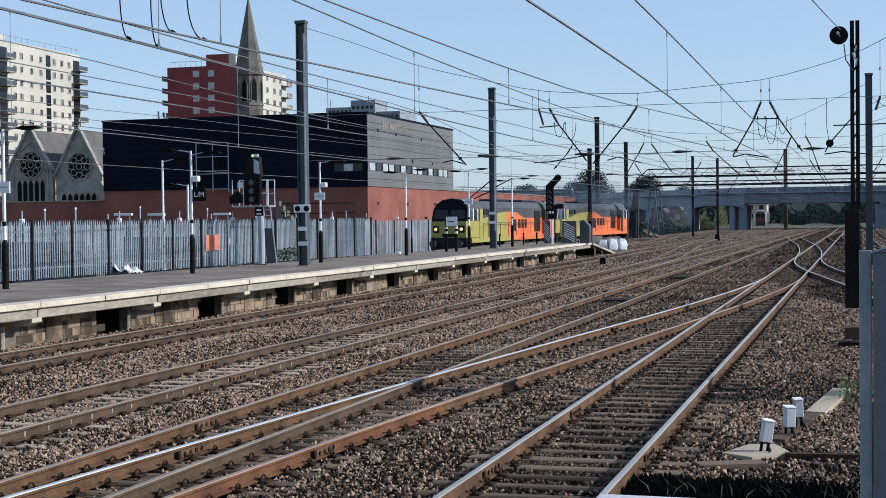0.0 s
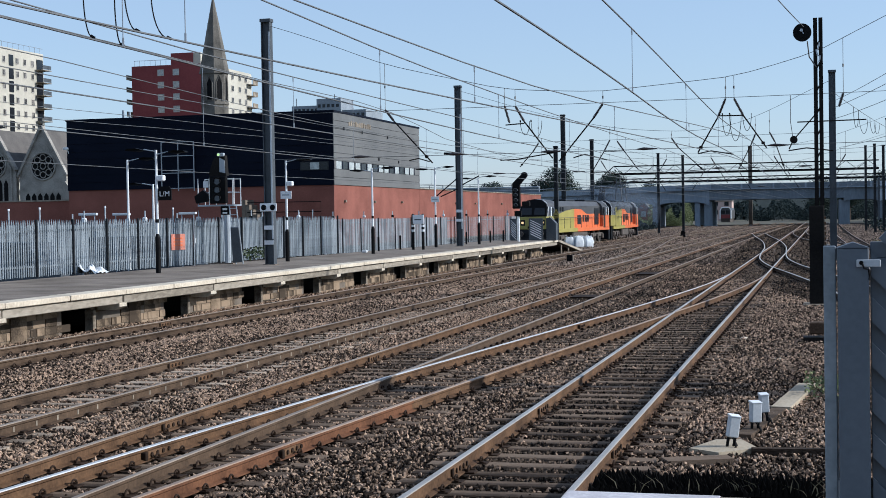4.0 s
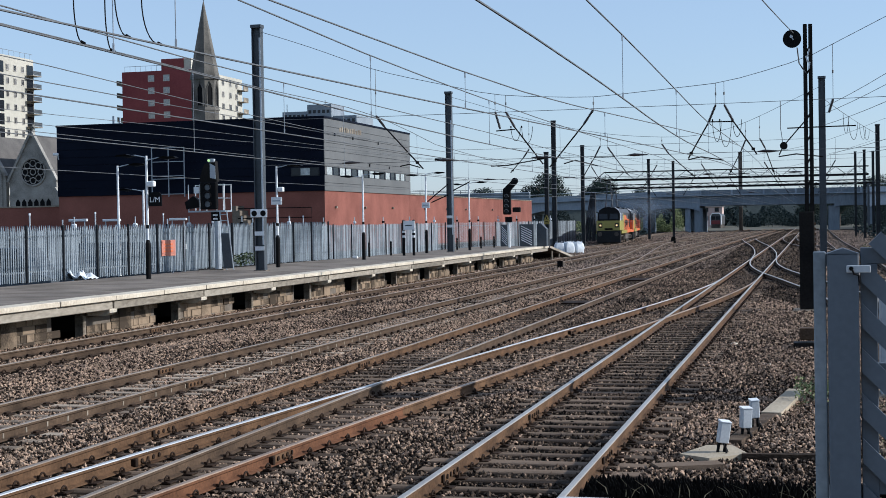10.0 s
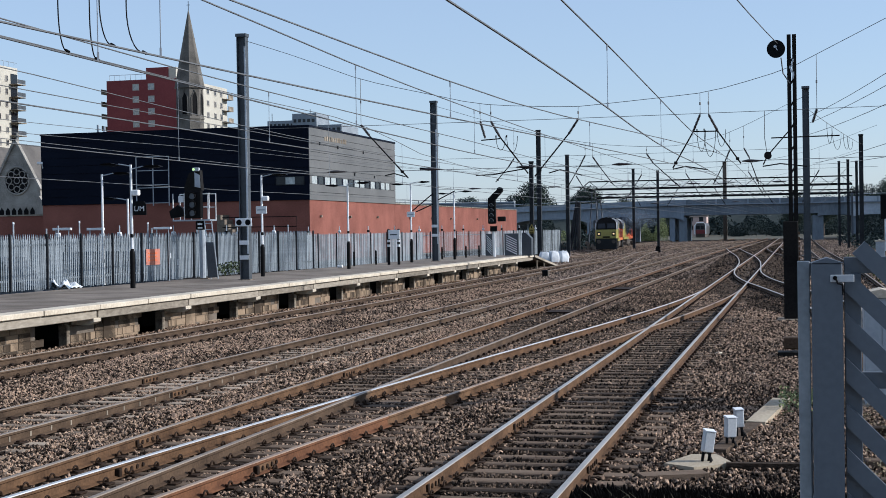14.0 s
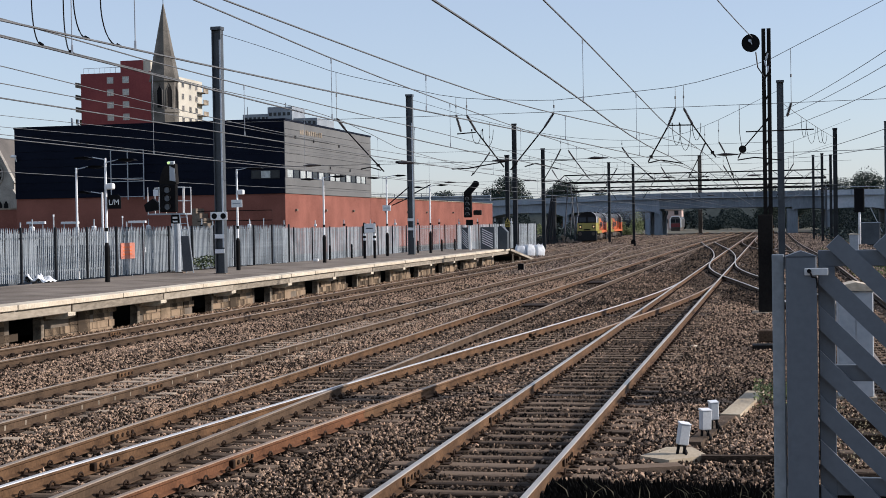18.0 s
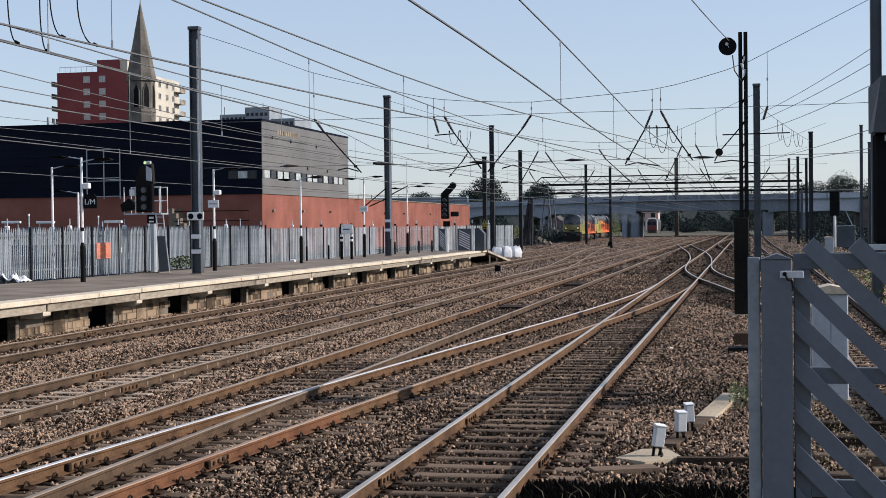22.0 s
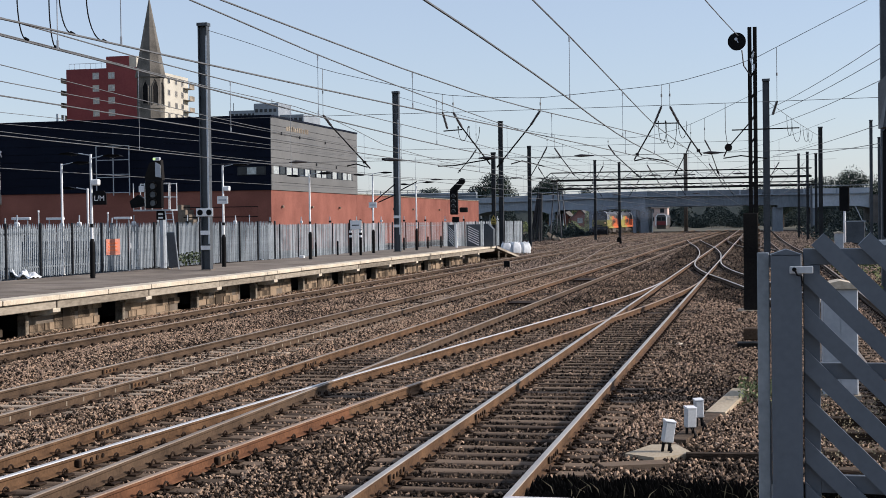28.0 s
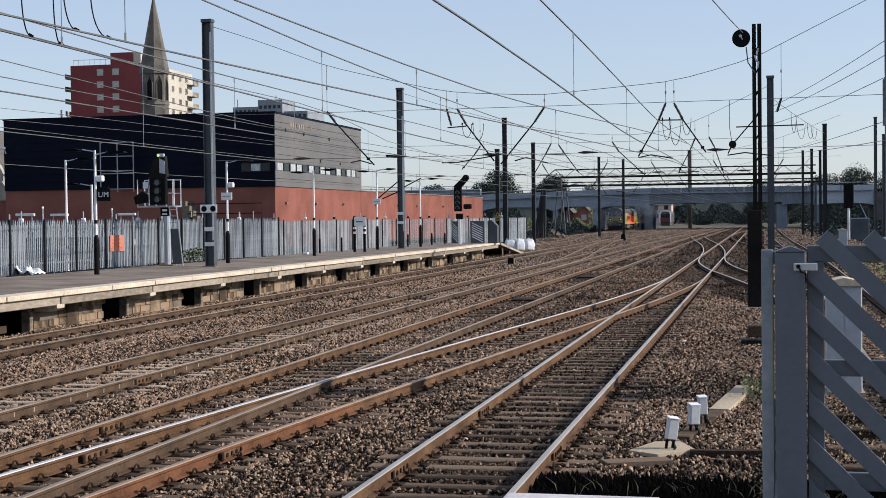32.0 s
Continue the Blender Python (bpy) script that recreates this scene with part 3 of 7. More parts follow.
while y < 91:
    for half in (0, BAY / 2):
        if y + half < 94:
            j = random.uniform(-0.012, 0.012)
            o = part("coping_slab", COPING, None, far_platform)
            o.matrix_basis = pose(EDGE - 0.6 + j, y + half, PZ + j * 0.5, 0, random.uniform(-0.3, 0.3))
    o = part("edge_beam", BEAM, None, far_platform)
    o.matrix_basis = pose(EDGE - 0.6 + random.uniform(-0.02, 0.01), y, PZ)
    o = part("corbel", BRACKET, None, far_platform)
    o.matrix_basis = pose(EDGE - 0.62, y + random.uniform(-0.06, 0.06), PZ)
    o = part("wall_pier", PIER, None, far_platform)
    o.matrix_basis = pose(WALLX, y, PZ)
    o = part("jamb", JAMB, None, far_platform)
    o.matrix_basis = pose(WALLX, y - 0.5, PZ)
    o = part("pilaster", PILASTER, None, far_platform)
    o.matrix_basis = pose(WALLX, y + 1.6 + random.uniform(-0.3, 0.3), PZ)
    rows = 4 if y > 10 else 0
    for r in range(rows):
        c = -0.45 + random.uniform(0, 0.2)
        while c < 3.4:
            w = random.choice((0.45, 0.6, 0.75, 0.95, 1.15))
            if random.random() < 0.9:
                b = part("block", BLOCK, None, far_platform)
                b.matrix_basis = pose(WALLX, y + c + w * 0.287, PZ - 0.47 - r * 0.2) @ Matrix.Diagonal((random.uniform(0.3, 1.1), w * 0.97, random.uniform(0.76, 0.82), 1))
            c += w * 0.574 + 0.012
    y += BAY
    k += 1
bm = B()
prism(bm, [(EDGE, 95.3, PZ), (EDGE, 105, -0.1), (EDGE, 105, -0.25), (EDGE, 95.3, PZ - 0.16)], (0, 0, 0), (-0.55, 0, 0))
part("ramp_edge", bm, M["beam"], far_platform)
# added black sheet that makes the deep shade behind the wall openings
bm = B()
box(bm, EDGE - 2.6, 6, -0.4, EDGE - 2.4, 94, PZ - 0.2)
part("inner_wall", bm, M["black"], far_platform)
bm = B()
for yy in (97.0, 99.8):
    tube(bm, [(EDGE - 0.2, yy, -0.3), (EDGE - 0.2, yy, PZ - 0.1 - (yy - 94) * 0.09)], 0.06)
part("ramp_post", bm, M["concrete"], far_platform)

# ---------------------------------------------------------------- near platform end
near_platform = thing("near_platform", "near platform end with pale edge", "platform")
tagged(near_platform, kind="structure")
bm = B()
box(bm, -1.6, -6, 0.3, 4.5, 8.9, 0.86)
part("surface", bm, M["asphalt"], near_platform)
bm = B()
box(bm, -1.62, -6, 0.72, -1.0, 8.58, 0.872, bevel=0.012)
part("coping", bm, M["near_coping"], near_platform)
bm = B()
box(bm, -1.62, 8.6, 0.74, -0.64, 8.94, 0.862, bevel=0.012)
part("end_coping", bm, M["near_coping"], near_platform, "worn white painted end coping")

# ---------------------------------------------------------------- town behind the far platform
def window(parent, x, y, z, w, h, face, frame_m, glass_m, name="window"):
    """A window with a frame and a pane, proud of a wall; face is -y ('s') or +x ('e')."""
    bm = B()
    t = 0.12
    if face == "s":
        for a, b, c, d in ((-w / 2, -h / 2, w / 2, -h / 2 + t), (-w / 2, h / 2 - t, w / 2, h / 2), (-w / 2, -h / 2 + t, -w / 2 + t, h / 2 - t), (w / 2 - t, -h / 2 + t, w / 2, h / 2 - t), (-t / 2, -h / 2 + t, t / 2, h / 2 - t)):
            box(bm, a, -0.06, b, c, 0.05, d)
    else:
        for a, b, c, d in ((-w / 2, -h / 2, w / 2, -h / 2 + t), (-w / 2, h / 2 - t, w / 2, h / 2), (-w / 2, -h / 2 + t, -w / 2 + t, h / 2 - t), (w / 2 - t, -h / 2 + t, w / 2, h / 2 - t), (-t / 2, -h / 2 + t, t / 2, h / 2 - t)):
            box(bm, -0.05, a, b, 0.06, c, d)
    me = mesh_of(name, bm, frame_m)
    bm = B()
    if face == "s":
        box(bm, -w / 2 + t, -0.02, -h / 2 + t, w / 2 - t, 0.05, h / 2 - t)
    else:
        box(bm, -0.05, -w / 2 + t, -h / 2 + t, 0.02, w / 2 - t, h / 2 - t)
    return me, mesh_of("pane", bm, glass_m)


def windows(parent, spots, w, h, face, frame_m, glass_m):
    f, g = window(parent, 0, 0, 0, w, h, face, frame_m, glass_m)
    for x, y, z in spots:
        o = part("window", f, None, parent)
        o.matrix_basis = pose(x, y, z)
        part("pane", g, None, o)


def museum():
    """The black clad hall on a brick base, with its long brick wing."""
    t = thing("museum_hall", "black clad hall on a red brick base", "building")
    X0, X1, Y0, Y1, ZB, ZT = -78.8, -48.4, 136.7, 168.2, 6.0, 13.65
    bm = B()
    box(bm, X0, Y0 + 0.1, -0.3, X1 - 0.1, Y1, ZB)
    part("brick_base", bm, M["brick"], t, "red brick base")
    bm = B()
    box(bm, X0 - 0.05, Y0, ZB, X1 - 0.06, Y1 - 0.05, ZT - 0.2)
    part("core", bm, M["cladding"], t)
    n = 9
    hz = (ZT - ZB - 0.2) / n
    for i in range(n):
        bm = B()
        box(bm, X0, Y0 - 0.07, ZB + i * hz + 0.02, X1, Y0 - 0.01, ZB + (i + 1) * hz - 0.02)
        part("cladding_panel", bm, M["cladding"], t)
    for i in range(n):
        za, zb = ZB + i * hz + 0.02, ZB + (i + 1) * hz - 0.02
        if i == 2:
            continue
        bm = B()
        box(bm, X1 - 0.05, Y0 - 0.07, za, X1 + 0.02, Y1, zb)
        part("side_panel", bm, M["cladding_sunlit"], t)
    za, zb = ZB + 2 * hz + 0.02, ZB + 3 * hz - 0.02
    for i in range(14):
        y = Y0 + 0.6 + i * 2.05
        bm = B()
        box(bm, X1 - 0.05, y, za, X1 - 0.01, y + 1.75, zb)
        # pale panes carry the sky's reflection as plain colour
        part("clerestory_pane", bm, M["glass_pale"] if i % 5 in (0, 2, 3) else M["glass"], t)
        bm = B()
        box(bm, X1 - 0.05, y + 1.75, za, X1 + 0.03, y + 2.05, zb)
        part("mullion", bm, M["cladding"], t)
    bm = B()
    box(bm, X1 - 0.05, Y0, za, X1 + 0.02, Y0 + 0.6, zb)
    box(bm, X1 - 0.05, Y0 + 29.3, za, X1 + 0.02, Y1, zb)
    part("side_panel", bm, M["cladding_sunlit"], t)
    bm = B()
    box(bm, X0 - 0.1, Y0 - 0.12, ZT - 0.2, X1 + 0.08, Y1 + 0.05, ZT)
    part("roof_edge", bm, M["cladding"], t)
    # window and plant frame on the dark side
    bm = B()
    box(bm, -52.05, Y0 - 0.12, 7.55, -48.95, Y0 - 0.075, 8.42)
    wf = part("window", bm, M["mast_mid"], t)
    # the pale pane paints a white reflection in the window
    for x, w, g in ((-51.95, 0.9, "glass"), (-50.98, 1.0, "glass_pale"), (-49.9, 0.85, "glass")):
        bm = B()
        box(bm, x, Y0 - 0.135, 7.63, x + w, Y0 - 0.122, 8.34)
        part("pane", bm, M[g], wf)
    bm = B()
    for x in (-67.4, -65.5, -63.7):
        box(bm, x - 0.04, Y0 - 0.7, 5.7, x + 0.04, Y0 - 0.6, 10.85)
    for z in (6.0, 7.6, 7.9, 9.4, 10.85):
        box(bm, -67.4, Y0 - 0.7, z - 0.035, -63.7, Y0 - 0.6, z + 0.035)
    part("balcony_frame", bm, M["cabinet"], t, "thin pale steel frame")
    bm = B()
    box(bm, -67.3, Y0 - 0.12, 6.05, -63.8, Y0 - 0.08, 10.8)
    part("recess_panel", bm, M["cladding"], t)
    for i in range(8):
        bm = B()
        box(bm, -57.6 + i * 0.42, Y0 - 2.5, 0.5, -57.2 + i * 0.42, Y0 - 0.3, 4.6 - i * 0.5)
        part("stair_step", bm, M["mortar"], t)
    bm = B()
    tube(bm, [(-57, Y0 - 2.5, 4.3), (-49.0, Y0 - 2.5, 4.3), (-49.0, Y0 - 2.5, 0.5)], 0.05)
    tube(bm, [(-57, Y0 - 2.5, 3.3), (-49.0, Y0 - 2.5, 3.3)], 0.05)
    part("stair_rail", bm, M["black"], t)
    w = thing("brick_wing", "long low red brick wall beside the railway", "building")
    bm = B()
    box(bm, -60, 168.25, -0.3, -48.5, 246, 6.0)
    part("wall", bm, M["brick"], w)
    bm = B()
    box(bm, -60.1, 168.25, 6.0, -48.4, 246.1, 6.12)
    part("coping", bm, M["concrete"], w)
    for y in (140, 150, 160.5, 175, 186, 197, 214):
        bm = B()
        box(bm, -48.5, y - 0.14, 4.2, -48.25, y + 0.14, 4.45, bevel=0.04)
        part("wall_lamp", bm, M["concrete"], w)
    a = thing("brick_annex", "low dark red brick wall beside the church", "building")
    bm = B()
    box(bm, -118, 138.6, -0.3, -78.9, 146, 4.95)
    part("wall", bm, M["brick"], a)
    bm = B()
    box(bm, -118, 138.5, 4.95, -78.9, 146, 5.1)
    part("coping", bm, M["concrete"], a)
    bm = B()
    box(bm, -75.0, 142, 13.6, -74.8, 142.2, 14.9)
    box(bm, -74.2, 142, 13.6, -74.05, 142.2, 14.7)
    part("roof_pipe", bm, M["steel"], t)
    # worn pale lettering, too faint to read, and small vents on the sunlit side
    for k in range(11):
        bm = B()
        y = 141.4 + k * 0.7
        box(bm, X1 + 0.024, y, 12.3, X1 + 0.05, y + (0.42 if k % 3 else 0.55), 12.82 if k % 4 else 12.7)
        part("sign_bar", bm, M["concrete"], t)
    for y, z in ((139.8, 11.9), (145.8, 11.8), (151.6, 9.1), (159.2, 9.05), (155.0, 11.7)):
        bm = B()
        box(bm, X1 + 0.02, y - 0.12, z - 0.16, X1 + 0.14, y + 0.12, z + 0.16, bevel=0.03)
        part("vent", bm, M["mast_mid"], t)
    bm = B()
    box(bm, X0 - 0.3, Y0 - 0.5, 10.4, X0 + 0.35, Y0 - 0.3, 10.68, bevel=0.05)
    tube(bm, [(X0 + 0.2, Y0 - 0.3, 10.4), (X0 + 0.2, Y0 - 0.1, 10.0)], 0.06, 5)
    part("camera_unit", bm, M["white"], t)


museum()


def church():
    t = thing("church", "old stone church with twin gables and rose windows", "church")
    Y0 = 185.0
    for k, (xa, xb, apex, eave) in enumerate(((-122.6, -115.2, 16.9, 10.5), (-114.6, -106.9, 16.7, 9.6))):
        xm = (xa + xb) / 2
        bm = B()
        prism(bm, [(xa, Y0, 0), (xa, Y0, eave), (xm, Y0, apex), (xb, Y0, eave), (xb, Y0, 0)], (0, 0, 0), (0, 0.8, 0))
        part("gable_wall", bm, M["church"], t)
        bm = B()
        for s, xe in ((-1, xa), (1, xb)):
            d = Vector((xe - xm, 0, eave - apex))
            bar(bm, (xm, Y0 - 0.05, apex + 0.15), (xe + 0.15 * s, Y0 - 0.05, eave - 0.1), 0.7, 0.32)
        part("gable_coping", bm, M["church"], t)
        bm = B()
        prism(bm, [(xa - 0.1, Y0 + 0.8, eave - 0.3), (xm, Y0 + 0.8, apex - 0.35), (xb + 0.1, Y0 + 0.8, eave - 0.3)], (0, 0, 0), (0, 22, 0))
        part("roof", bm, M["slate"], t)
        bm = B()
        box(bm, xm - 0.08, Y0 + 0.2, apex, xm + 0.08, Y0 + 0.4, apex + 1.2)
        box(bm, xm - 0.35, Y0 + 0.2, apex + 0.65, xm + 0.35, Y0 + 0.4, apex + 0.8)
        part("finial", bm, M["church"], t)
        rz = (11.3, 10.9)[k]
        R = 2.0
        bm = B()
        disc(bm, (xm + 0.1, Y0 - 0.02, rz), (0, 1, 0), R, 0.1, 28)
        part("rose_glass", bm, M["black"], t)
        for q0 in range(9):
            bm = B()
            if q0 == 8:
                tube(bm, [(xm + 0.1 + math.cos(q) * 0.45, Y0 - 0.1, rz + math.sin(q) * 0.45) for q in np.linspace(0, 2 * math.pi, 13)], 0.075, 5)
            else:
                a = q0 * math.pi / 4
                cx, cz = xm + 0.1 + math.cos(a) * R * 0.64, rz + math.sin(a) * R * 0.64
                tube(bm, [(cx + math.cos(q) * 0.46, Y0 - 0.1, cz + math.sin(q) * 0.46) for q in np.linspace(0, 2 * math.pi, 13)], 0.075, 5)
            part("tracery_ring", bm, M["church"], t)
        bm = B()
        tube(bm, [(xm + 0.1 + math.cos(a) * R, Y0 - 0.08, rz + math.sin(a) * R) for a in np.linspace(0, 2 * math.pi, 29)], 0.15, 6)
        part("rose_surround", bm, M["church"], t)
        if k == 0:
            for i in range(5):
                x = xm - 1.9 + i * 0.98
                bm = B()
                prism(bm, [(x - 0.34, Y0 - 0.03, 4.5), (x - 0.34, Y0 - 0.03, 8.4), (x, Y0 - 0.03, 9.1), (x + 0.34, Y0 - 0.03, 8.4), (x + 0.34, Y0 - 0.03, 4.5)], (0, 0, 0), (0, 0.1, 0))
                part("lancet_pane", bm, M["black"], t)
            bm = B()
            tube(bm, [(xm - 2.9, Y0 - 0.1, 4.5), (xm - 2.9, Y0 - 0.1, 10.6), (xm - 1.6, Y0 - 0.1, 13.4), (xm + 0.1, Y0 - 0.1, 14.7), (xm + 1.8, Y0 - 0.1, 13.4), (xm + 3.0, Y0 - 0.1, 10.6), (xm + 3.0, Y0 - 0.1, 4.5)], 0.16, 5)
            part("hood_mould", bm, M["church"], t)
        else:
            for i in range(6):
                x = xm - 2.5 + i * 1.0
                bm = B()
                prism(bm, [(x - 0.36, Y0 - 0.03, 4.6), (x - 0.36, Y0 - 0.03, 6.5), (x, Y0 - 0.03, 7.0), (x + 0.36, Y0 - 0.03, 6.5), (x + 0.36, Y0 - 0.03, 4.6)], (0, 0, 0), (0, 0.1, 0))
                part("lancet_pane", bm, M["black"], t)
    bm = B()
    prism(bm, [(-123.4, Y0 + 0.2, 0), (-123.4, Y0 + 0.2, 11.0), (-122.6, Y0 + 0.2, 10.0), (-122.6, Y0 + 0.2, 0)], (0, 0, 0), (0, 1.2, 0))
    part("buttress", bm, M["church"], t)
    bm = B()
    prism(bm, [(-106.9, Y0 - 0.5, 0), (-106.9, Y0 - 0.5, 8.6), (-105.9, Y0 - 0.5, 7.2), (-105.9, Y0 - 0.5, 0)], (0, 0, 0), (0, 1.5, 0))
    part("buttress", bm, M["church"], t)
    # tower and spire
    s = thing("church_spire", "tall octagonal stone spire on a belfry", "church spire")
    cx, cy = -103.4, 230.0
    oct8 = lambda r, z, a0=0.3927: [(cx + r * math.cos(a0 + i * math.pi / 4), cy + r * math.sin(a0 + i * math.pi / 4), z) for i in range(8)]

    def frustum(bm, r0, z0, r1, z1):
        a = [bm.verts.new(p) for p in oct8(r0, z0)]
        b = [bm.verts.new(p) for p in oct8(r1, z1)]
        for i in range(8):
            bm.faces.new((a[i], a[(i + 1) % 8], b[(i + 1) % 8], b[i]))
        bm.faces.new(a[::-1])
        bm.faces.new(b)
    bm = B()
    frustum(bm, 2.35, 0, 2.35, 28.5)
    part("belfry", bm, M["spire"], s)
    bm = B()
    frustum(bm, 2.6, 28.5, 0.08, 41.9)
    part("spire", bm, M["spire"], s)
    for z, r in ((28.4, 2.66), (23.0, 2.5), (32.5, 1.9), (37, 1.04)):
        bm = B()
        frustum(bm, r, z - 0.18, r * 0.98, z + 0.18)
        part("string_course", bm, M["spire"], s)
    for i in range(8):
        a = i * math.pi / 4
        m = Matrix.Translation((cx, cy, 0)) @ pose(0, 0, 0, 0, 0, math.degrees(a))
        # flat black panel gives the shade inside the opening
        bm = B()
        prism(bm, [m @ Vector((2.12, -0.5, 23.6)), m @ Vector((2.12, -0.5, 26.4)), m @ Vector((2.12, 0, 27.4)), m @ Vector((2.12, 0.5, 26.4)), m @ Vector((2.12, 0.5, 23.6))], (0, 0, 0), m.to_3x3() @ Vector((0.08, 0, 0)))
        part("belfry_opening", bm, M["black"], s)
        bm = B()
        tube(bm, [m @ Vector(p) for p in ((2.2, -0.54, 23.4), (2.2, -0.54, 26.5), (2.2, 0, 27.8), (2.2, 0.54, 26.5), (2.2, 0.54, 23.4))], 0.13, 5)
        part("belfry_arch", bm, M["spire"], s)
    bm = B()
    tube(bm, [(cx, cy, 41.8), (cx, cy, 43.6)], 0.06)
    bar(bm, (cx - 0.3, cy, 42.9), (cx + 0.3, cy, 42.9), 0.06, 0.08)
    part("weather_vane", bm, M["black"], s)


church()


def tower_white():
    t = thing("tower_block", "pale cream tower block with balconies and a red end wall", "apartment building", group="tower blocks")
    X1, Y0, Y1, ZT = -155.8, 232.0, 261.5, 37.4
    bm = B()
    box(bm, X1 - 16, Y0 + 0.2, 0, X1 - 0.05, Y1, ZT)
    part("wall", bm, M["cream"], t)
    bm = B()
    box(bm, X1 - 16.1, Y0 - 0.1, 0, X1 + 0.05, Y0 + 0.15, ZT + 0.5)
    part("end_wall", bm, M["red_render"], t, "dark red end wall")
    bm = B()
    for i in range(15):
        tube(bm, [(X1 - 0.2, Y0 + 0.5 + i * 2, ZT), (X1 - 0.2, Y0 + 0.5 + i * 2, ZT + 1.1)], 0.04, 4)
    tube(bm, [(X1 - 0.2, Y0 + 0.5, ZT + 1.1), (X1 - 0.2, Y1, ZT + 1.1)], 0.05, 4)
    part("roof_rail", bm, M["steel"], t)
    bm = B()
    box(bm, X1 - 12, Y0 + 3, ZT, X1 - 5, Y0 + 10, ZT + 2.2)
    part("plant_room", bm, M["cream"], t)
    ys = (5.8, 8.0, 11.5, 14.8, 19.6, 22.4, 25.2)
    spots = [(X1, Y0 + y, 35.0 - k * 2.62) for k in range(13) for y in ys]
    windows(t, spots, 1.0, 1.3, "e", M["frame_dull"], M["glass"])
    bm0 = B()
    box(bm0, -0.9, -1.6, -0.1, 0.9, 1.6, 0.06)
    slab = mesh_of("balcony", bm0, M["concrete"])
    bm0 = B()
    box(bm0, 0.8, -1.55, 0.15, 0.83, 1.55, 0.95)
    railing = mesh_of("balustrade", bm0, M["mast"])
    bm0 = B()
    box(bm0, -0.02, -1.2, 0.1, 0.03, 1.2, 2.2)
    bdoor = mesh_of("balcony_door", bm0, M["glass"])
    for k in range(13):
        for y in (1.9, 28.0):
            o = part("balcony", slab, None, t)
            o.matrix_basis = pose(X1 + 0.9, Y0 + y, 33.9 - k * 2.62)
            r = part("balustrade", railing, None, o)
            d = part("balcony_door", bdoor, None, o)
            d.matrix_basis = pose(-0.9, 0, 0)
    for k in range(13):
        bm = B()
        box(bm, X1 - 0.02, Y0 + 16.6, 33.9 - k * 2.62, X1 + 0.04, Y0 + 18.2, 36.1 - k * 2.62)
        part("stair_window", bm, M["glass"], t)


def tower_red():
    t = thing("tower_block", "dark red tower block with pale windows and a cream side", "apartment building", group="tower blocks")
    X0, X1, Y0, Y1, ZT = -145.3, -127.8, 280.0, 305.0, 36.2
    bm = B()
    box(bm, X0 + 0.05, Y0 + 0.2, 0, X1 - 0.05, Y1, ZT - 0.05)
    part("wall", bm, M["cream"], t)
    bm = B()
    box(bm, X0, Y0 - 0.1, 0, X1 + 0.1, Y0 + 0.15, ZT)
    part("end_wall", bm, M["red_render"], t)
    bm = B()
    box(bm, X1 - 8.3, Y0 + 0.2, ZT, X1 - 3.1, Y0 + 7, ZT + 2.5)
    part("lift_house", bm, M["red_render"], t)
    bm = B()
    box(bm, X1 - 3.095, Y0 + 0.4, ZT, X1 - 1.4, Y0 + 7, ZT + 2.45)
    part("lift_house_side", bm, M["cream"], t)
    bm = B()
    for i in range(8):
        tube(bm, [(X0 + 0.5 + i * 1.25, Y0 + 0.3, ZT), (X0 + 0.5 + i * 1.25, Y0 + 0.3, ZT + 1.2)], 0.04, 4)
    tube(bm, [(X0 + 0.5, Y0 + 0.3, ZT + 1.2), (X0 + 9.3, Y0 + 0.3, ZT + 1.2)], 0.05, 4)
    part("roof_rail", bm, M["steel"], t)
    spots = [(x, Y0 - 0.1, 34.6 - k * 2.65) for k in range(12) for x in (X0 + 6.9, X0 + 10.5)]
    windows(t, spots, 1.5, 1.4, "s", M["frame_dull"], M["glass_pale"])
    spots = [(X1, Y0 + y, 34.6 - k * 2.65) for k in range(12) for y in (3, 7, 10, 14, 18, 21.5)]
    windows(t, spots, 1.2, 1.35, "e", M["frame_dull"], M["glass"])
    bm0 = B()
    box(bm0, -0.7, -1.4, -0.1, 0.9, 1.4, 0.06)
    box(bm0, 0.8, -1.4, 0.0, 0.9, 1.4, 1.0)
    slab = mesh_of("balcony", bm0, M["concrete"])
    for k in range(12):
        o = part("balcony", slab, None, t)
        o.matrix_basis = pose(X1 + 0.6, Y0 + 23.6, 33.5 - k * 2.65)
        o = part("balcony", slab, None, t)
        o.matrix_basis = pose(X0 - 0.6, Y0 + 1.6, 33.5 - k * 2.65, 0, 0, 180)


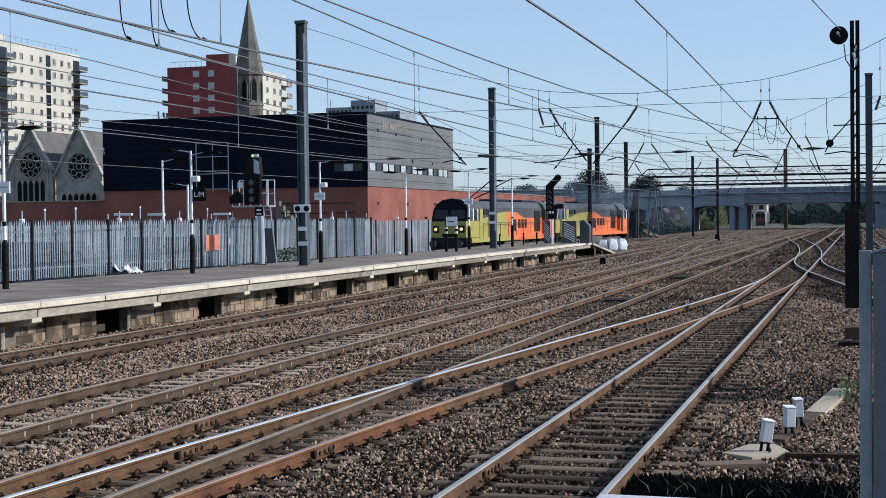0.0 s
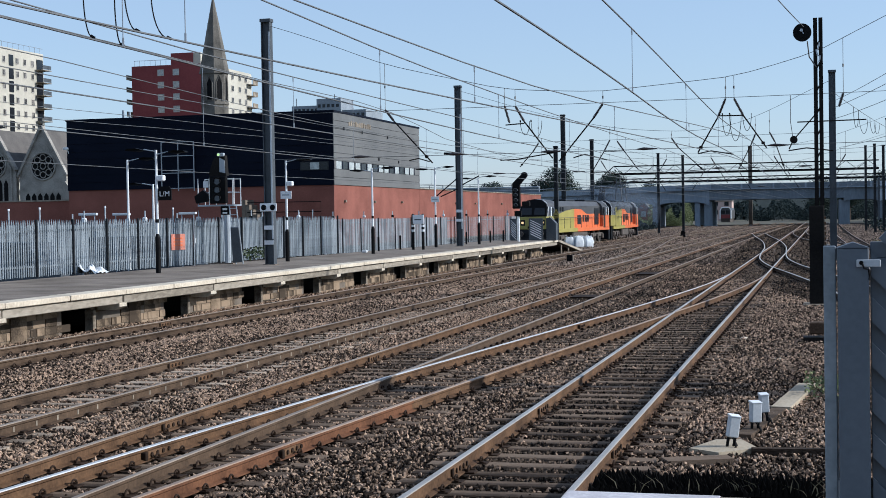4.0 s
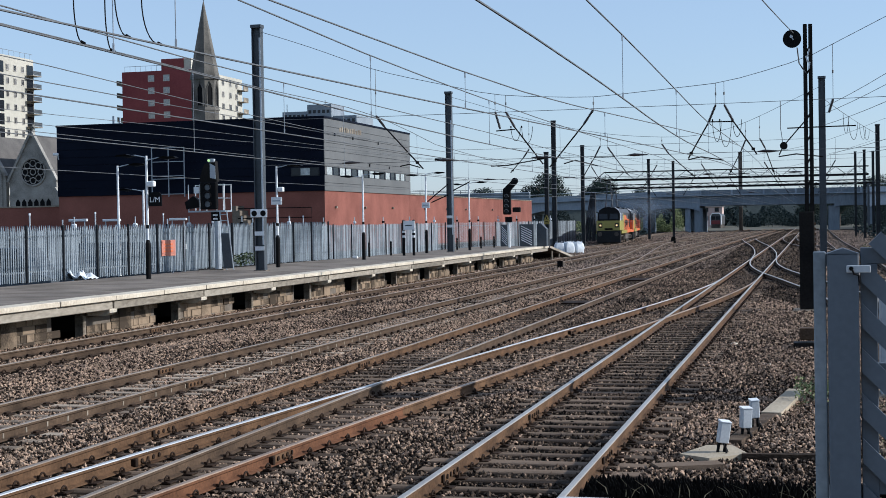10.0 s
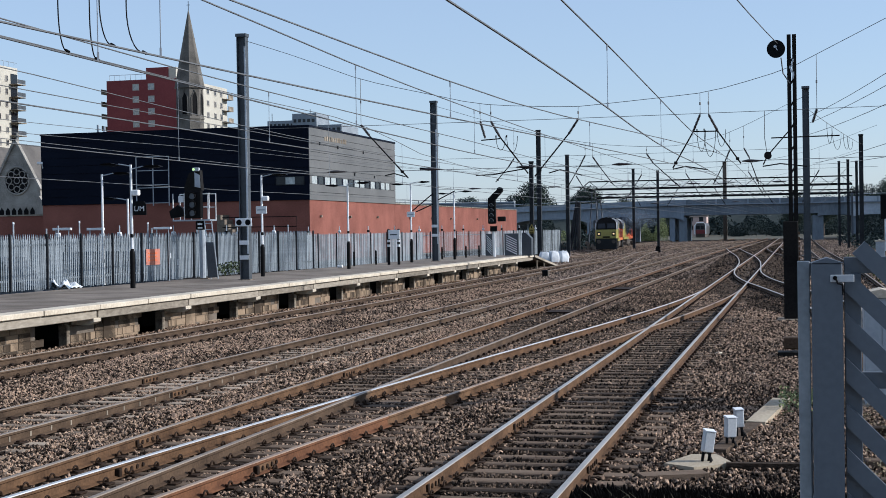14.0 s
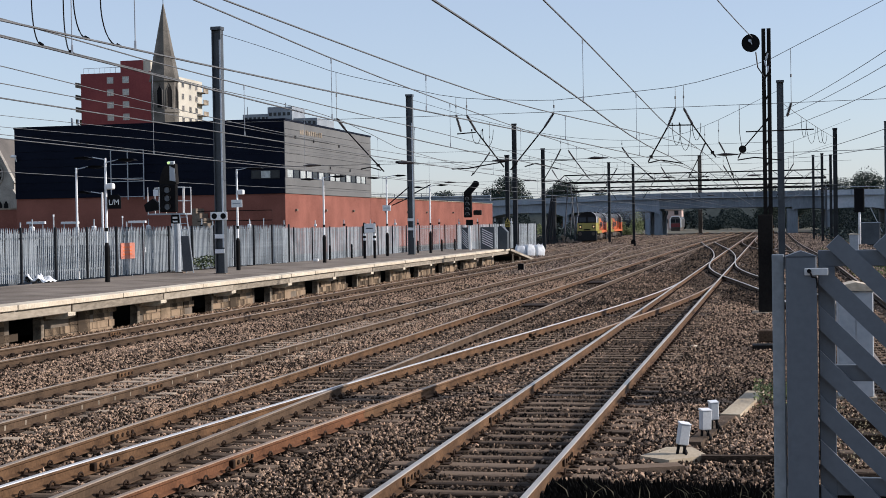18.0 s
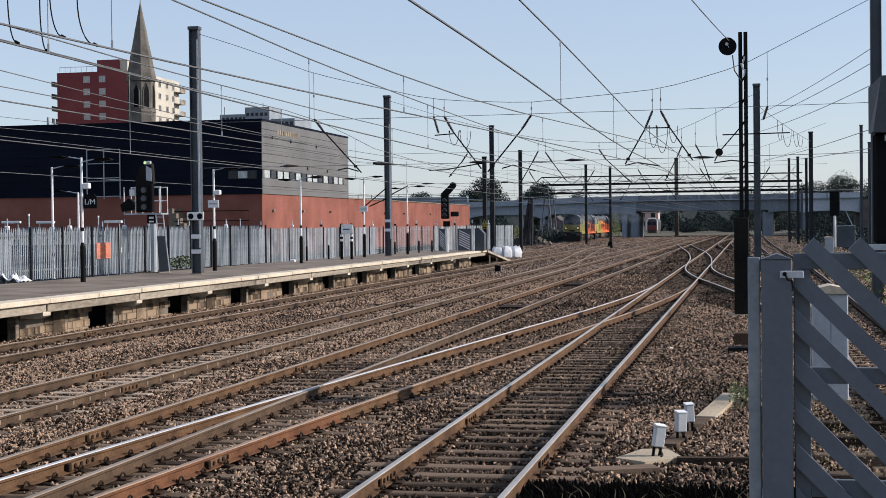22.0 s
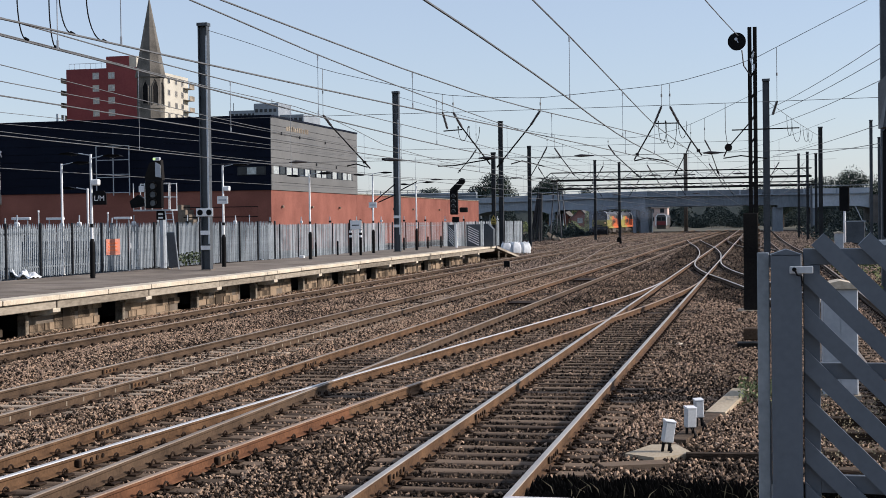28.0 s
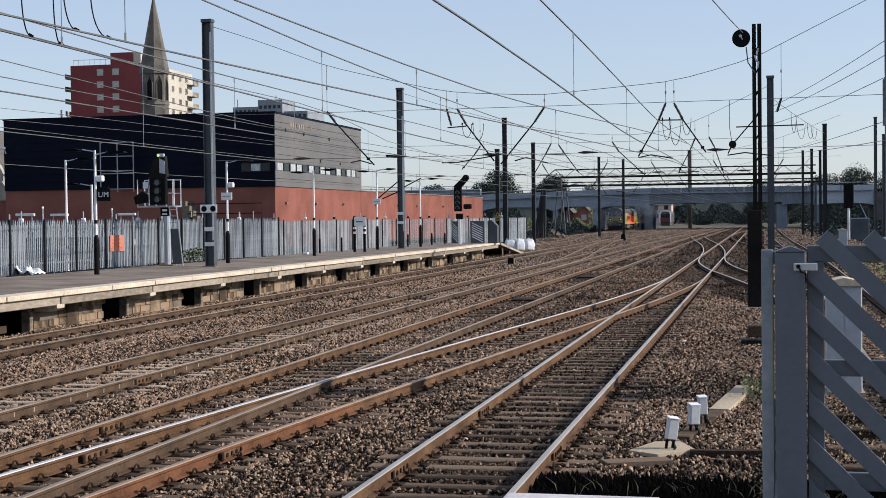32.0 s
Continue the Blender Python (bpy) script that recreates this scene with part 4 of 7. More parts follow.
def tower_grey():
    t = thing("office_block", "distant flat grey blue office block with window rows", "office building")
    bm = B()
    box(bm, -178, 460, 0, -160.4, 475, 41.4)
    part("wall", bm, M["office"], t)
    bm = B()
    box(bm, -168.7, 459.5, 38, -159.9, 473, 43.6)
    part("plant_room", bm, M["office"], t)
    bm = B()
    box(bm, -160.4, 461, 0, -151.4, 480, 39.6)
    part("side_wing", bm, M["office"], t)
    for k in range(3):
        for i in range(7 if k < 2 else 11):
            x, z = -177.2 + i * 1.55, 39.2 - k * 2.5
            bm = B()
            box(bm, x, 459.9, z, x + 0.95, 460.02, z + 1.15)
            part("window", bm, M["glass"], t)
    for i in range(5):
        bm = B()
        box(bm, -168.2 + i * 1.65, 459.4, 40.6, -167.2 + i * 1.65, 459.52, 41.7)
        part("window", bm, M["glass"], t)
    for i in range(5):
        bm = B()
        box(bm, -159.8 + i * 1.7, 460.9, 37.2, -158.8 + i * 1.7, 461.02, 38.5)
        part("window", bm, M["glass"], t)
    bm = B()
    tube(bm, [(-177, 462, 41.4), (-177, 462, 44.2)], 0.12, 5)
    tube(bm, [(-163, 462, 43.6), (-163, 462, 45.2)], 0.12, 5)
    part("aerial", bm, M["mast"], t)


tower_white()
tower_red()
tower_grey()


# ---------------------------------------------------------------- road bridge
def road_bridge():
    t = thing("road_bridge", "long grey concrete road bridge over the railway", "bridge")
    Y0, Y1 = 270.0, 284.0
    XS = [-75, -54, -39, -31, -21, 3.4, 9.6, 19.8]
    top = lambda x: 6.9 + 0.8 * ease((x + 60) / 40) - 0.5 * ease((-60 - x) / 30)

    def span(xa, xb, zu, arch):
        bm = B()
        n = 10
        lo = [(xa + (xb - xa) * i / n, zu - arch * (2 * i / n - 1) ** 4) for i in range(n + 1)]
        pts = [(x, Y0, z) for x, z in lo] + [(xb, Y0, top(xb) - 0.9), (xa, Y0, top(xa) - 0.9)]
        prism(bm, pts, (0, 0, 0), (0, Y1 - Y0, 0))
        # spans right of x = -22 take the copy with shade in its colour
        part("girder", bm, M["bridge"] if xa < -22 else M["bridge_shaded"] if xa < 9 else M["bridge_new"], t)
        bm = B()
        prism(bm, [(xa, Y0 - 0.35, top(xa) - 0.9), (xa, Y0 - 0.35, top(xa)), (xb, Y0 - 0.35, top(xb)), (xb, Y0 - 0.35, top(xb) - 0.9)], (0, 0, 0), (0, 0.35, 0))
        part("parapet", bm, M["bridge"] if xa < -22 else M["bridge_shaded"] if xa < 9 else M["bridge_new"], t)
    for xa, xb, a in zip(XS, XS[1:], (1.0, 0.9, 0.9, 0.7, 0.0, 0.3, 0.4)):
        span(xa, xb, 4.75 if a == 0 else 4.4, a)
    for i in range(16):
        x = -73 + i * 5.8
        bm = B()
        box(bm, x - 0.16, Y0 - 0.41, top(x) - 0.9, x + 0.16, Y0 - 0.352, top(x) - 0.02)
        part("parapet_pilaster", bm, M["bridge"], t)
    for xa, xb in zip(XS, XS[1:]):
        bm = B()
        prism(bm, [(xa, Y0 - 0.55, top(xa) - 1.08), (xa, Y0 - 0.55, top(xa) - 0.904), (xb, Y0 - 0.55, top(xb) - 0.904), (xb, Y0 - 0.55, top(xb) - 1.08)], (0, 0, 0), (0, 0.548, 0))
        part("deck_ledge", bm, M["bridge"], t)
    for x, w in ((-54, 1.2), (-39, 1.1), (-31.2, 1.1), (-23.3, 1.0), (-21.3, 1.5), (3.4, 2.0), (9.8, 0.9)):
        bm = B()
        box(bm, x - w / 2, Y0 + 0.4, -0.4, x + w / 2, Y0 + 2.2, 4.4, bevel=0.1)
        part("pier", bm, M["bridge"] if x < -22 else M["bridge_shaded"], t)
        bm = B()
        box(bm, x - w / 2, Y1 - 2.4, -0.4, x + w / 2, Y1 - 0.6, 4.4, bevel=0.1)
        part("pier", bm, M["bridge"], t)
    bm = B()
    box(bm, -79, Y0 - 1, -0.4, -70, Y1 + 1, 5.6)
    part("abutment", bm, M["bridge"], t)
    bm = B()
    box(bm, 19.8, Y0 - 0.5, -0.4, 25, Y1 + 1, 6.2)
    part("abutment", bm, M["slate"], t)
    bm = B()
    tube(bm, [(-75, Y0 + 0.1, top(-75) + 0.5), (-54, Y0 + 0.1, top(-54) + 0.5), (-20, Y0 + 0.1, top(-20) + 0.5), (19.8, Y0 + 0.1, top(19.8) + 0.5)], 0.05)
    part("parapet_rail", bm, M["steel"], t)
    d = thing("signal_building", "low dark shed beyond the bridge", "building")
    bm = B()
    box(bm, 24, 292, -0.3, 60, 300, 6.4)
    part("wall", bm, M["bridge"], d)
    bm = B()
    box(bm, 21.5, 291.5, 6.4, 60.5, 300.5, 6.7)
    part("roof", bm, M["slate"], d)


road_bridge()


def approach_road():
    """The raised road that leads to the bridge, seen over the brick wing."""
    t = thing("approach_road", "raised dark road wall leading to the bridge", "road wall")
    bm = B()
    box(bm, -110, 292, -0.3, -58, 293, 8.3)
    part("wall", bm, M["bridge_shaded"], t)
    bm = B()
    box(bm, -110, 291.8, 8.3, -58, 292.9, 8.5)
    part("coping", bm, M["bridge_new"], t)
    for z in (8.8, 9.15):
        bm = B()
        bar(bm, (-110, 292.4, z), (-58, 292.4, z), 0.06, 0.09)
        part("guard_rail", bm, M["mast"], t)
    for i in range(18):
        bm = B()
        x = -109 + i * 3.0
        box(bm, x - 0.06, 292.35, 8.5, x + 0.06, 292.47, 9.2)
        part("guard_post", bm, M["mast"], t)


approach_road()


def brick_house(x0, x1, y, eave, ridge):
    t = thing("brick_house", "small red brick house with a gabled slate roof", "house")
    xm = (x0 + x1) / 2
    bm = B()
    prism(bm, [(x0, y, -0.3), (x0, y, eave), (xm, y, ridge), (x1, y, eave), (x1, y, -0.3)], (0, 0, 0), (0, 9, 0))
    part("wall", bm, M["brick"], t)
    for a, b in ((x0, xm), (x1, xm)):
        bm = B()
        bar(bm, (a + (a - b) * 0.12, y + 4.5, eave + (eave - ridge) * 0.12 + 0.12), (b, y + 4.5, ridge + 0.12), 9.6, 0.18)
        part("roof_slope", bm, M["slate"], t)
    bm = B()
    box(bm, xm - 0.6, y - 0.03, 1.6, xm + 0.6, y + 0.02, 2.9)
    part("window", bm, M["glass_pale"], t)


brick_house(-43.2, -38.6, 330, 2.6, 4.9)
brick_house(-49.5, -44.4, 336, 3.4, 6.0)


def terrace(x0, x1, y, h, n):
    """A far row of houses with a window on each floor of each house."""
    t = thing("terrace", "far pale pinkish terrace of houses", "building", (0, 0, 0), 0, "far terraces")
    bm = B()
    box(bm, x0, y, -0.3, x1, y + 9, h)
    part("wall", bm, M["church_pink"], t)
    bm = B()
    prism(bm, [(x0 - 0.2, y - 0.3, h), (x0 - 0.2, y + 4.5, h + 2.6), (x0 - 0.2, y + 9.3, h)], (0, 0, 0), (x1 - x0 + 0.4, 0, 0))
    part("roof", bm, M["slate"], t)
    w = (x1 - x0) / n
    for i in range(n):
        for z in (1.6, 4.2):
            bm = B()
            box(bm, x0 + (i + 0.3) * w, y - 0.05, z, x0 + (i + 0.7) * w, y + 0.02, z + 1.3)
            part("window", bm, M["glass"], t)


terrace(-37, -27.5, 440, 5.6, 3)


def parked_train(x, y):
    t = thing("parked_train", "stationary dark locomotive with pale cab frame", "locomotive", (x, y, -0.4))
    bm = B()
    prism(bm, [(-1.35, 0, 1.0), (-1.35, 0, 3.2), (-0.9, 0, 3.9), (0.9, 0, 3.9), (1.35, 0, 3.2), (1.35, 0, 1.0)], (0, 0, 0), (0, 18, 0))
    b = part("body", bm, M["loco_grey"], t)
    bm = B()
    tube(bm, [(-1.4, -0.05, 1.0), (-1.4, -0.05, 3.25), (-0.92, -0.05, 3.98), (0.92, -0.05, 3.98), (1.4, -0.05, 3.25), (1.4, -0.05, 1.0)], 0.16, 6)
    part("cab_frame", bm, M["white"], b, "pale cab edge")
    bm = B()
    box(bm, -1.2, -0.06, 1.1, 1.2, 0.0, 2.1)
    part("nose_panel", bm, M["red_render"], b, "dull red nose panel")
    for s in (-0.6, 0.6):
        bm = B()
        box(bm, s - 0.5, -0.08, 2.3, s + 0.5, 0.0, 3.2)
        part("windscreen", bm, M["glass"], b)
    bm = B()
    box(bm, -1.2, 0.3, 0.1, 1.2, 17.5, 1.0)
    part("underframe", bm, M["bogie"], t)


parked_train(-25.4, 380)


# ---------------------------------------------------------------- overhead line masts
def h_mast(x, y, z0, z1, w=0.32, d=0.3, light=True, label="", turn=0.0, lean=0.0, dark=False, m=""):
    t = thing("overhead_mast", label or "tall grey steel overhead line mast", "mast", (x, y, z0), turn, "overhead line masts")
    h = z1 - z0
    m = M[m] if m else M["mast_mid"] if dark else M["mast"]
    bm = B()
    box(bm, -w / 2, -d / 2, 0, -w / 2 + 0.03, d / 2, h)
    box(bm, -w / 2 + 0.03, -0.012, 0, w / 2 - 0.03, 0.012, h)
    part("web", bm, m, t)
    bm = B()
    box(bm, w / 2 - 0.03, -d / 2, 0, w / 2, d / 2, h)
    part("flange", bm, m, t)
    bm = B()
    box(bm, -w / 2 - 0.03, -d / 2 - 0.03, h, w / 2 + 0.03, d / 2 + 0.03, h + 0.12)
    part("cap", bm, m, t)
    bm = B()
    box(bm, -w * 0.7, -d * 0.7, -0.1, w * 0.7, d * 0.7, 0.03, bevel=0.01)
    part("base", bm, M["asphalt"], t)
    return t


MAST_A = h_mast(-20.55, 50.6, PZ, 10.15, 0.36, 0.3, label="tall grey steel mast with pale bands on the platform")
MAST_B = h_mast(-20.35, 79.0, PZ, 10.0, 0.36, 0.3, label="tall grey steel mast with pale bands on the platform")
h_mast(-19.99, 107.5, -0.2, 7.75, 0.3, dark=True, label="shorter dark mast carrying a yellow sign")
h_mast(-23.1, 128.0, -0.2, 11.6, 0.4, dark=True)
h_mast(-22.7, 142.0, -0.2, 10.0, 0.36, dark=True)
h_mast(-20.9, 185.0, -0.2, 10.2, 0.34, dark=True)
h_mast(-18.5, 193.0, -0.2, 10.2, 0.34, dark=True)
h_mast(0.43, 79.0, -0.2, 10.0, 0.36)
h_mast(4.28, 50.6, -0.2, 10.4, 0.36)
h_mast(5.1, 123.0, -0.2, 10.0, 0.34, dark=True)
for x, y, z in ((5.5, 168, 9.9), (5.0, 186, 10.5), (6.6, 172, 9.9)):
    h_mast(x, y, -0.2, z, 0.3, dark=True)
h_mast(11.2, 150, -0.2, 12.2, 0.3)
h_mast(12.4, 155, -0.2, 10.7, 0.3)
h_mast(-14.4, 290, -0.2, 15.5, 0.75, 0.6, label="pale weathered mast beyond the bridge", m="mortar")

# ---------------------------------------------------------------- overhead wires
def sag(a, b, s, n=8):
    a, b = Vector(a), Vector(b)
    return [a.lerp(b, i / n) - Vector((0, 0, 4 * s * (i / n) * (1 - i / n))) for i in range(n + 1)]


# heights of the carrying wire past the near span, rising a little at each line of masts
BEYOND = [(65, 5.72), (79, 5.82), (93, 5.7), (107.5, 5.82), (125, 5.68), (142, 5.82), (165, 5.62), (189, 5.8), (214, 5.62), (240, 5.8), (300, 5.8)]


def catenary(fn, zc, carrier, y1=300, y0=-12, r=0.0125, droppers=(14.7, 24.4, 34.0, 44.0, 57, 66, 76, 88, 98, 112, 124, 136), label="contact wire and carrying wire above a track"):
    """A contact wire at one height, and above it the carrying wire with its droppers; it follows the line fn of its track."""
    t = thing("catenary", label, "overhead wire", group="catenaries")
    ys = [y for y in list(np.arange(-12, 60, 4.0)) + list(np.arange(60, 300, 12.0)) + [300] if y0 <= y < y1] + [y1]
    zf = curve_fn(carrier + [k for k in BEYOND if k[0] > carrier[-1][0] + 6])
    bm = B()
    cf = curve_fn(zc) if isinstance(zc, list) else lambda y: zc
    tube(bm, [(fn(y), y, cf(y)) for y in ys], r, 5)
    part("contact_wire", bm, M["wire"], t)
    bm = B()
    tube(bm, [(fn(y), y, zf(y)) for y in ys], r, 5)
    part("messenger_wire", bm, M["wire"], t)
    for y in droppers:
        if y0 < y < y1:
            bm = B()
            tube(bm, [(fn(y), y, cf(y)), (fn(y), y, cf(y) + 0.1)], 0.014, 5)
            tube(bm, [(fn(y), y, cf(y) + 0.08), (fn(y), y, zf(y) - 0.08)], 0.0065, 4)
            tube(bm, [(fn(y), y, zf(y) - 0.1), (fn(y), y, zf(y))], 0.014, 5)
            part("dropper", bm, M["wire_sunlit"], t)
    return t


def line_wire(fn, heights, label, r=0.0115):
    """One more wire along a line of the plan."""
    t = thing("feeder_wire", label, "overhead wire", group="feeder wires")
    zf = curve_fn(heights)
    bm = B()
    tube(bm, [(fn(y), y, zf(y)) for y in np.linspace(heights[0][0], heights[-1][0], 24)], r, 5)
    part("strand", bm, M["wire"], t)


catenary(track1, 4.62, [(-12, 7.0), (24, 6.86), (31, 6.82), (39.5, 6.75), (51, 6.7)], droppers=(14.7, 24.4, 35.0, 47.5, 57, 66, 88, 98, 124))
catenary(track2, 4.62, [(-12, 6.1), (17.8, 5.83), (23.7, 5.74), (37.9, 5.73), (49, 5.77)], droppers=(14.7, 29.0, 44.0, 57, 66, 76, 98, 124))
catenary(track3, [(-12, 4.7), (13, 4.65), (19, 4.59), (26, 4.54), (35, 4.52), (50, 4.6), (300, 4.62)], [(-12, 6.3), (18.7, 5.77), (24.3, 5.66), (31.5, 5.61), (43, 5.6)])
catenary(crossover_near, 4.65, [(-12, 6.3), (17.3, 5.52), (21.5, 5.39), (27.5, 5.23), (33.4, 5.23), (50, 5.45)], 61, droppers=(14.7, 24.54, 34.5, 44))
catenary(track5, [(-12, 4.8), (16.2, 4.76), (23.6, 4.68), (30, 4.58), (37, 4.56), (47, 4.64), (79, 4.66), (300, 4.66)], [(-12, 6.1), (16, 5.8), (24.4, 5.75), (30.3, 5.68), (43.2, 5.53), (52, 5.6)], r=0.0135, droppers=(24.0, 33.6, 44.0, 57, 66, 76, 88, 98, 112))
catenary(track6, 4.66, [(-12, 6.2), (30, 5.8), (52, 5.8)], y0=79)
catenary(siding, 4.66, [(-12, 6.0), (60, 5.9)], droppers=(88, 98, 124, 136))
line_wire(track1, [(-12, 6.6), (27, 6.18), (31, 6.08), (39.5, 5.87), (45.4, 5.79), (56, 5.75), (79, 5.9)], "second wire above the platform line")
line_wire(lambda y: T1 - 0.1, [(-12, 6.0), (24.9, 5.84), (31.3, 5.8), (50.6, 5.72)], "slack third wire above the platform line")
far_line = lambda y: -28.5 + 5.75 * ease((y - 96) / 46)
line_wire(far_line, [(30, 7.0), (43, 6.98), (48, 7.02), (60, 7.2), (80, 7.3), (142, 7.6)], "high feeder wire beyond the platform")
line_wire(far_line, [(30, 6.5), (43, 6.55), (48, 6.58), (60, 6.8), (70, 6.98), (80, 7.08), (96, 7.3), (142, 7.45)], "feeder wire beyond the platform")


def headspan(y, xl, xr, head, zu, zl, arms, tubes=(), pots=(), label="cross-track span wires with insulated arms"):
    """Span wires from mast to mast; each arm is given by its top, the end of its insulator and its foot."""
    t = thing("headspan", label, "overhead wire", group="headspans")
    zf = curve_fn(head)
    bm = B()
    tube(bm, [(x, y, zf(x)) for x in np.linspace(xl, xr, 30)], 0.011, 5)
    part("head_wire", bm, M["wire"], t)
    for name, z in (("upper_span_wire", zu), ("lower_span_wire", zl)):
        bm = B()
        tube(bm, sag((xl, y, z), (xr, y, z + 0.05), 0.04, 8), 0.01, 5)
        part(name, bm, M["wire"], t)
    for x in pots:
        bm = B()
        tube(bm, [(x - 0.36, y, zl), (x - 0.12, y, zl + 0.01)], 0.018, 8, 0.055)
        tube(bm, [(x - 0.12, y, zl + 0.01), (x + 0.36, y, zl)], 0.055, 8, 0.018)
        part("span_insulator", bm, M["porcelain"], t)
    for chain in arms:
        top = Vector((chain[0][0], y, chain[0][1]))
        pts = [Vector((x, y, z)) for x, z in chain]
        bm = B()
        tube(bm, [(top.x, y, zf(top.x)), top], 0.01, 5)
        disc(bm, (top.x, y, (zf(top.x) + top.z) / 2), (0, 0, 1), 0.03, 0.1, 6)
        part("hanger", bm, M["wire"], t)
        bm = B()
        tube(bm, [pts[0], pts[1]], 0.034, 8)
        d = pts[1] - pts[0]
        for k in range(12):
            disc(bm, pts[0] + d * (0.1 + 0.073 * k), d, 0.05, 0.02, 8)
        part("insulator", bm, M["porcelain"], t)
        if len(pts) > 2:
            bm = B()
            tube(bm, [pts[1], pts[2]], 0.028, 6)
            part("arm", bm, M["mast_dark"], t)
            bm = B()
            m = pts[1].lerp(pts[2], 0.85)
            box(bm, m.x - 0.06, y - 0.05, m.z - 0.05, m.x + 0.06, y + 0.05, m.z + 0.05, bevel=0.015)
            part("clamp", bm, M["mast_dark"], t)
    for line in tubes:
        bm = B()
        tube(bm, [(x, y, z) for x, z in line], 0.024, 6)
        part("registration_tube", bm, M["mast_dark"], t)
    return t


def plain_arms(spots):
    return [((x, 6.65), (x + s * 0.33, 6.1), (x + s * 1.2, 4.75)) for x, s in spots]


headspan(50.6, -20.4, 4.28, [(-20.4, 10.0), (-19.0, 9.53), (-17.66, 9.04), (-15.83, 8.35), (-13.04, 7.65), (-11.28, 7.26), (-9.05, 7.08), (-7.66, 7.03), (-6.69, 7.09), (-3.36, 7.34), (-2.8, 7.42), (-0.32, 8.08), (0.66, 8.53), (4.28, 10.3)], 6.62, 4.9,
         [((-15.85, 6.64), (-15.52, 6.21), (-14.05, 4.61)), ((-11.28, 6.62), (-11.1, 5.99)), ((-10.88, 6.6), (-10.55, 6.02), (-9.52, 4.66)), ((-7.66, 6.58), (-8.03, 6.04), (-9.28, 4.55)),
          ((-3.33, 6.59), (-3.6, 5.95), (-4.31, 4.72)), ((-3.04, 6.58), (-2.73, 5.98), (-1.94, 4.82)), ((0.65, 6.64), (0.5, 6.17))],
         [[(-11.47, 4.64), (-10.84, 4.65), (-10.31, 4.74), (-9.48, 4.86)], [(-8.76, 4.66), (-8.35, 4.77), (-7.54, 4.55)], [(-4.31, 4.68), (-3.86, 4.77), (-3.09, 4.63)], [(-11.25, 5.92), (-10.55, 5.96)],
          [(-3.6, 5.99), (-2.73, 5.98)], [(-14.95, 4.72), (-14.59, 4.79), (-14.16, 4.66)], [(-0.14, 6.09), (-1.03, 5.07), (-1.18, 4.76)], [(-0.9, 5.68), (1.4, 5.7)], [(-1.2, 4.7), (-0.6, 4.78), (0.3, 4.66)]],
         (-16.85, -13.15, -9.6, -6.1, -1.55))
drum = thing("tension_drum", "small dark drum on a registration arm", "overhead wire", (-1.02, 50.55, 5.07))
bm = B()
tube(bm, [(0, -0.14, 0), (0, 0.14, 0)], 0.13, 14)
part("drum", bm, M["mast_dark"], drum)
bm = B()
tube(bm, [(-0.03, 0, 0.1), (-0.1, 0, 0.6), (-0.1, 0, 1.55)], 0.012, 5)
part("hanger", bm, M["wire"], drum)
headspan(79, -20.2, 0.4, [(-20.2, 9.8), (-15, 8.2), (-10, 7.25), (-5, 7.35), (0.4, 9.6)], 6.75, 5.0,
         [((-15.67, 6.67), (-16.0, 6.2), (-16.76, 5.35)), ((-11.6, 6.73), (-11.92, 6.13), (-12.73, 4.79)), ((-11.19, 6.65), (-10.82, 6.11), (-10.04, 5.05)), ((-8.17, 6.73), (-7.8, 6.19), (-6.34, 4.82)),
          ((-3.62, 6.82), (-3.86, 6.25), (-4.53, 4.94)), ((-2.87, 6.89), (-2.58, 6.34), (-2.09, 4.89))],
         [[(-12.7, 4.9), (-11.9, 4.95), (-11.2, 4.8)], [(-7.2, 4.9), (-6.3, 4.95)], [(-4.5, 4.95), (-3.4, 5.0)], [(-11.92, 6.1), (-10.82, 6.1)]], (-18.0, -13.4, -5.6, -1.0))
headspan(107.5, -19.99, 5.6, [(-19.99, 7.7), (-14, 7.2), (-7, 7.0), (0, 7.9), (5.6, 9.8)], 6.75, 5.0, plain_arms([(-16.5, 1), (-11.5, -1), (-8.2, 1), (-3.6, 1), (1.5, -1)]), (), (-14.0, -6.0))
headspan(142, -22.5, 5.6, [(-22.5, 9.8), (-14, 7.6), (-8, 7.0), (-2, 7.5), (5.6, 9.8)], 6.75, 5.0, plain_arms([(-16.5, 1), (-11.5, -1), (-8.2, 1), (-3.6, 1), (1.5, -1)]), (), (-14.0, -6.0))


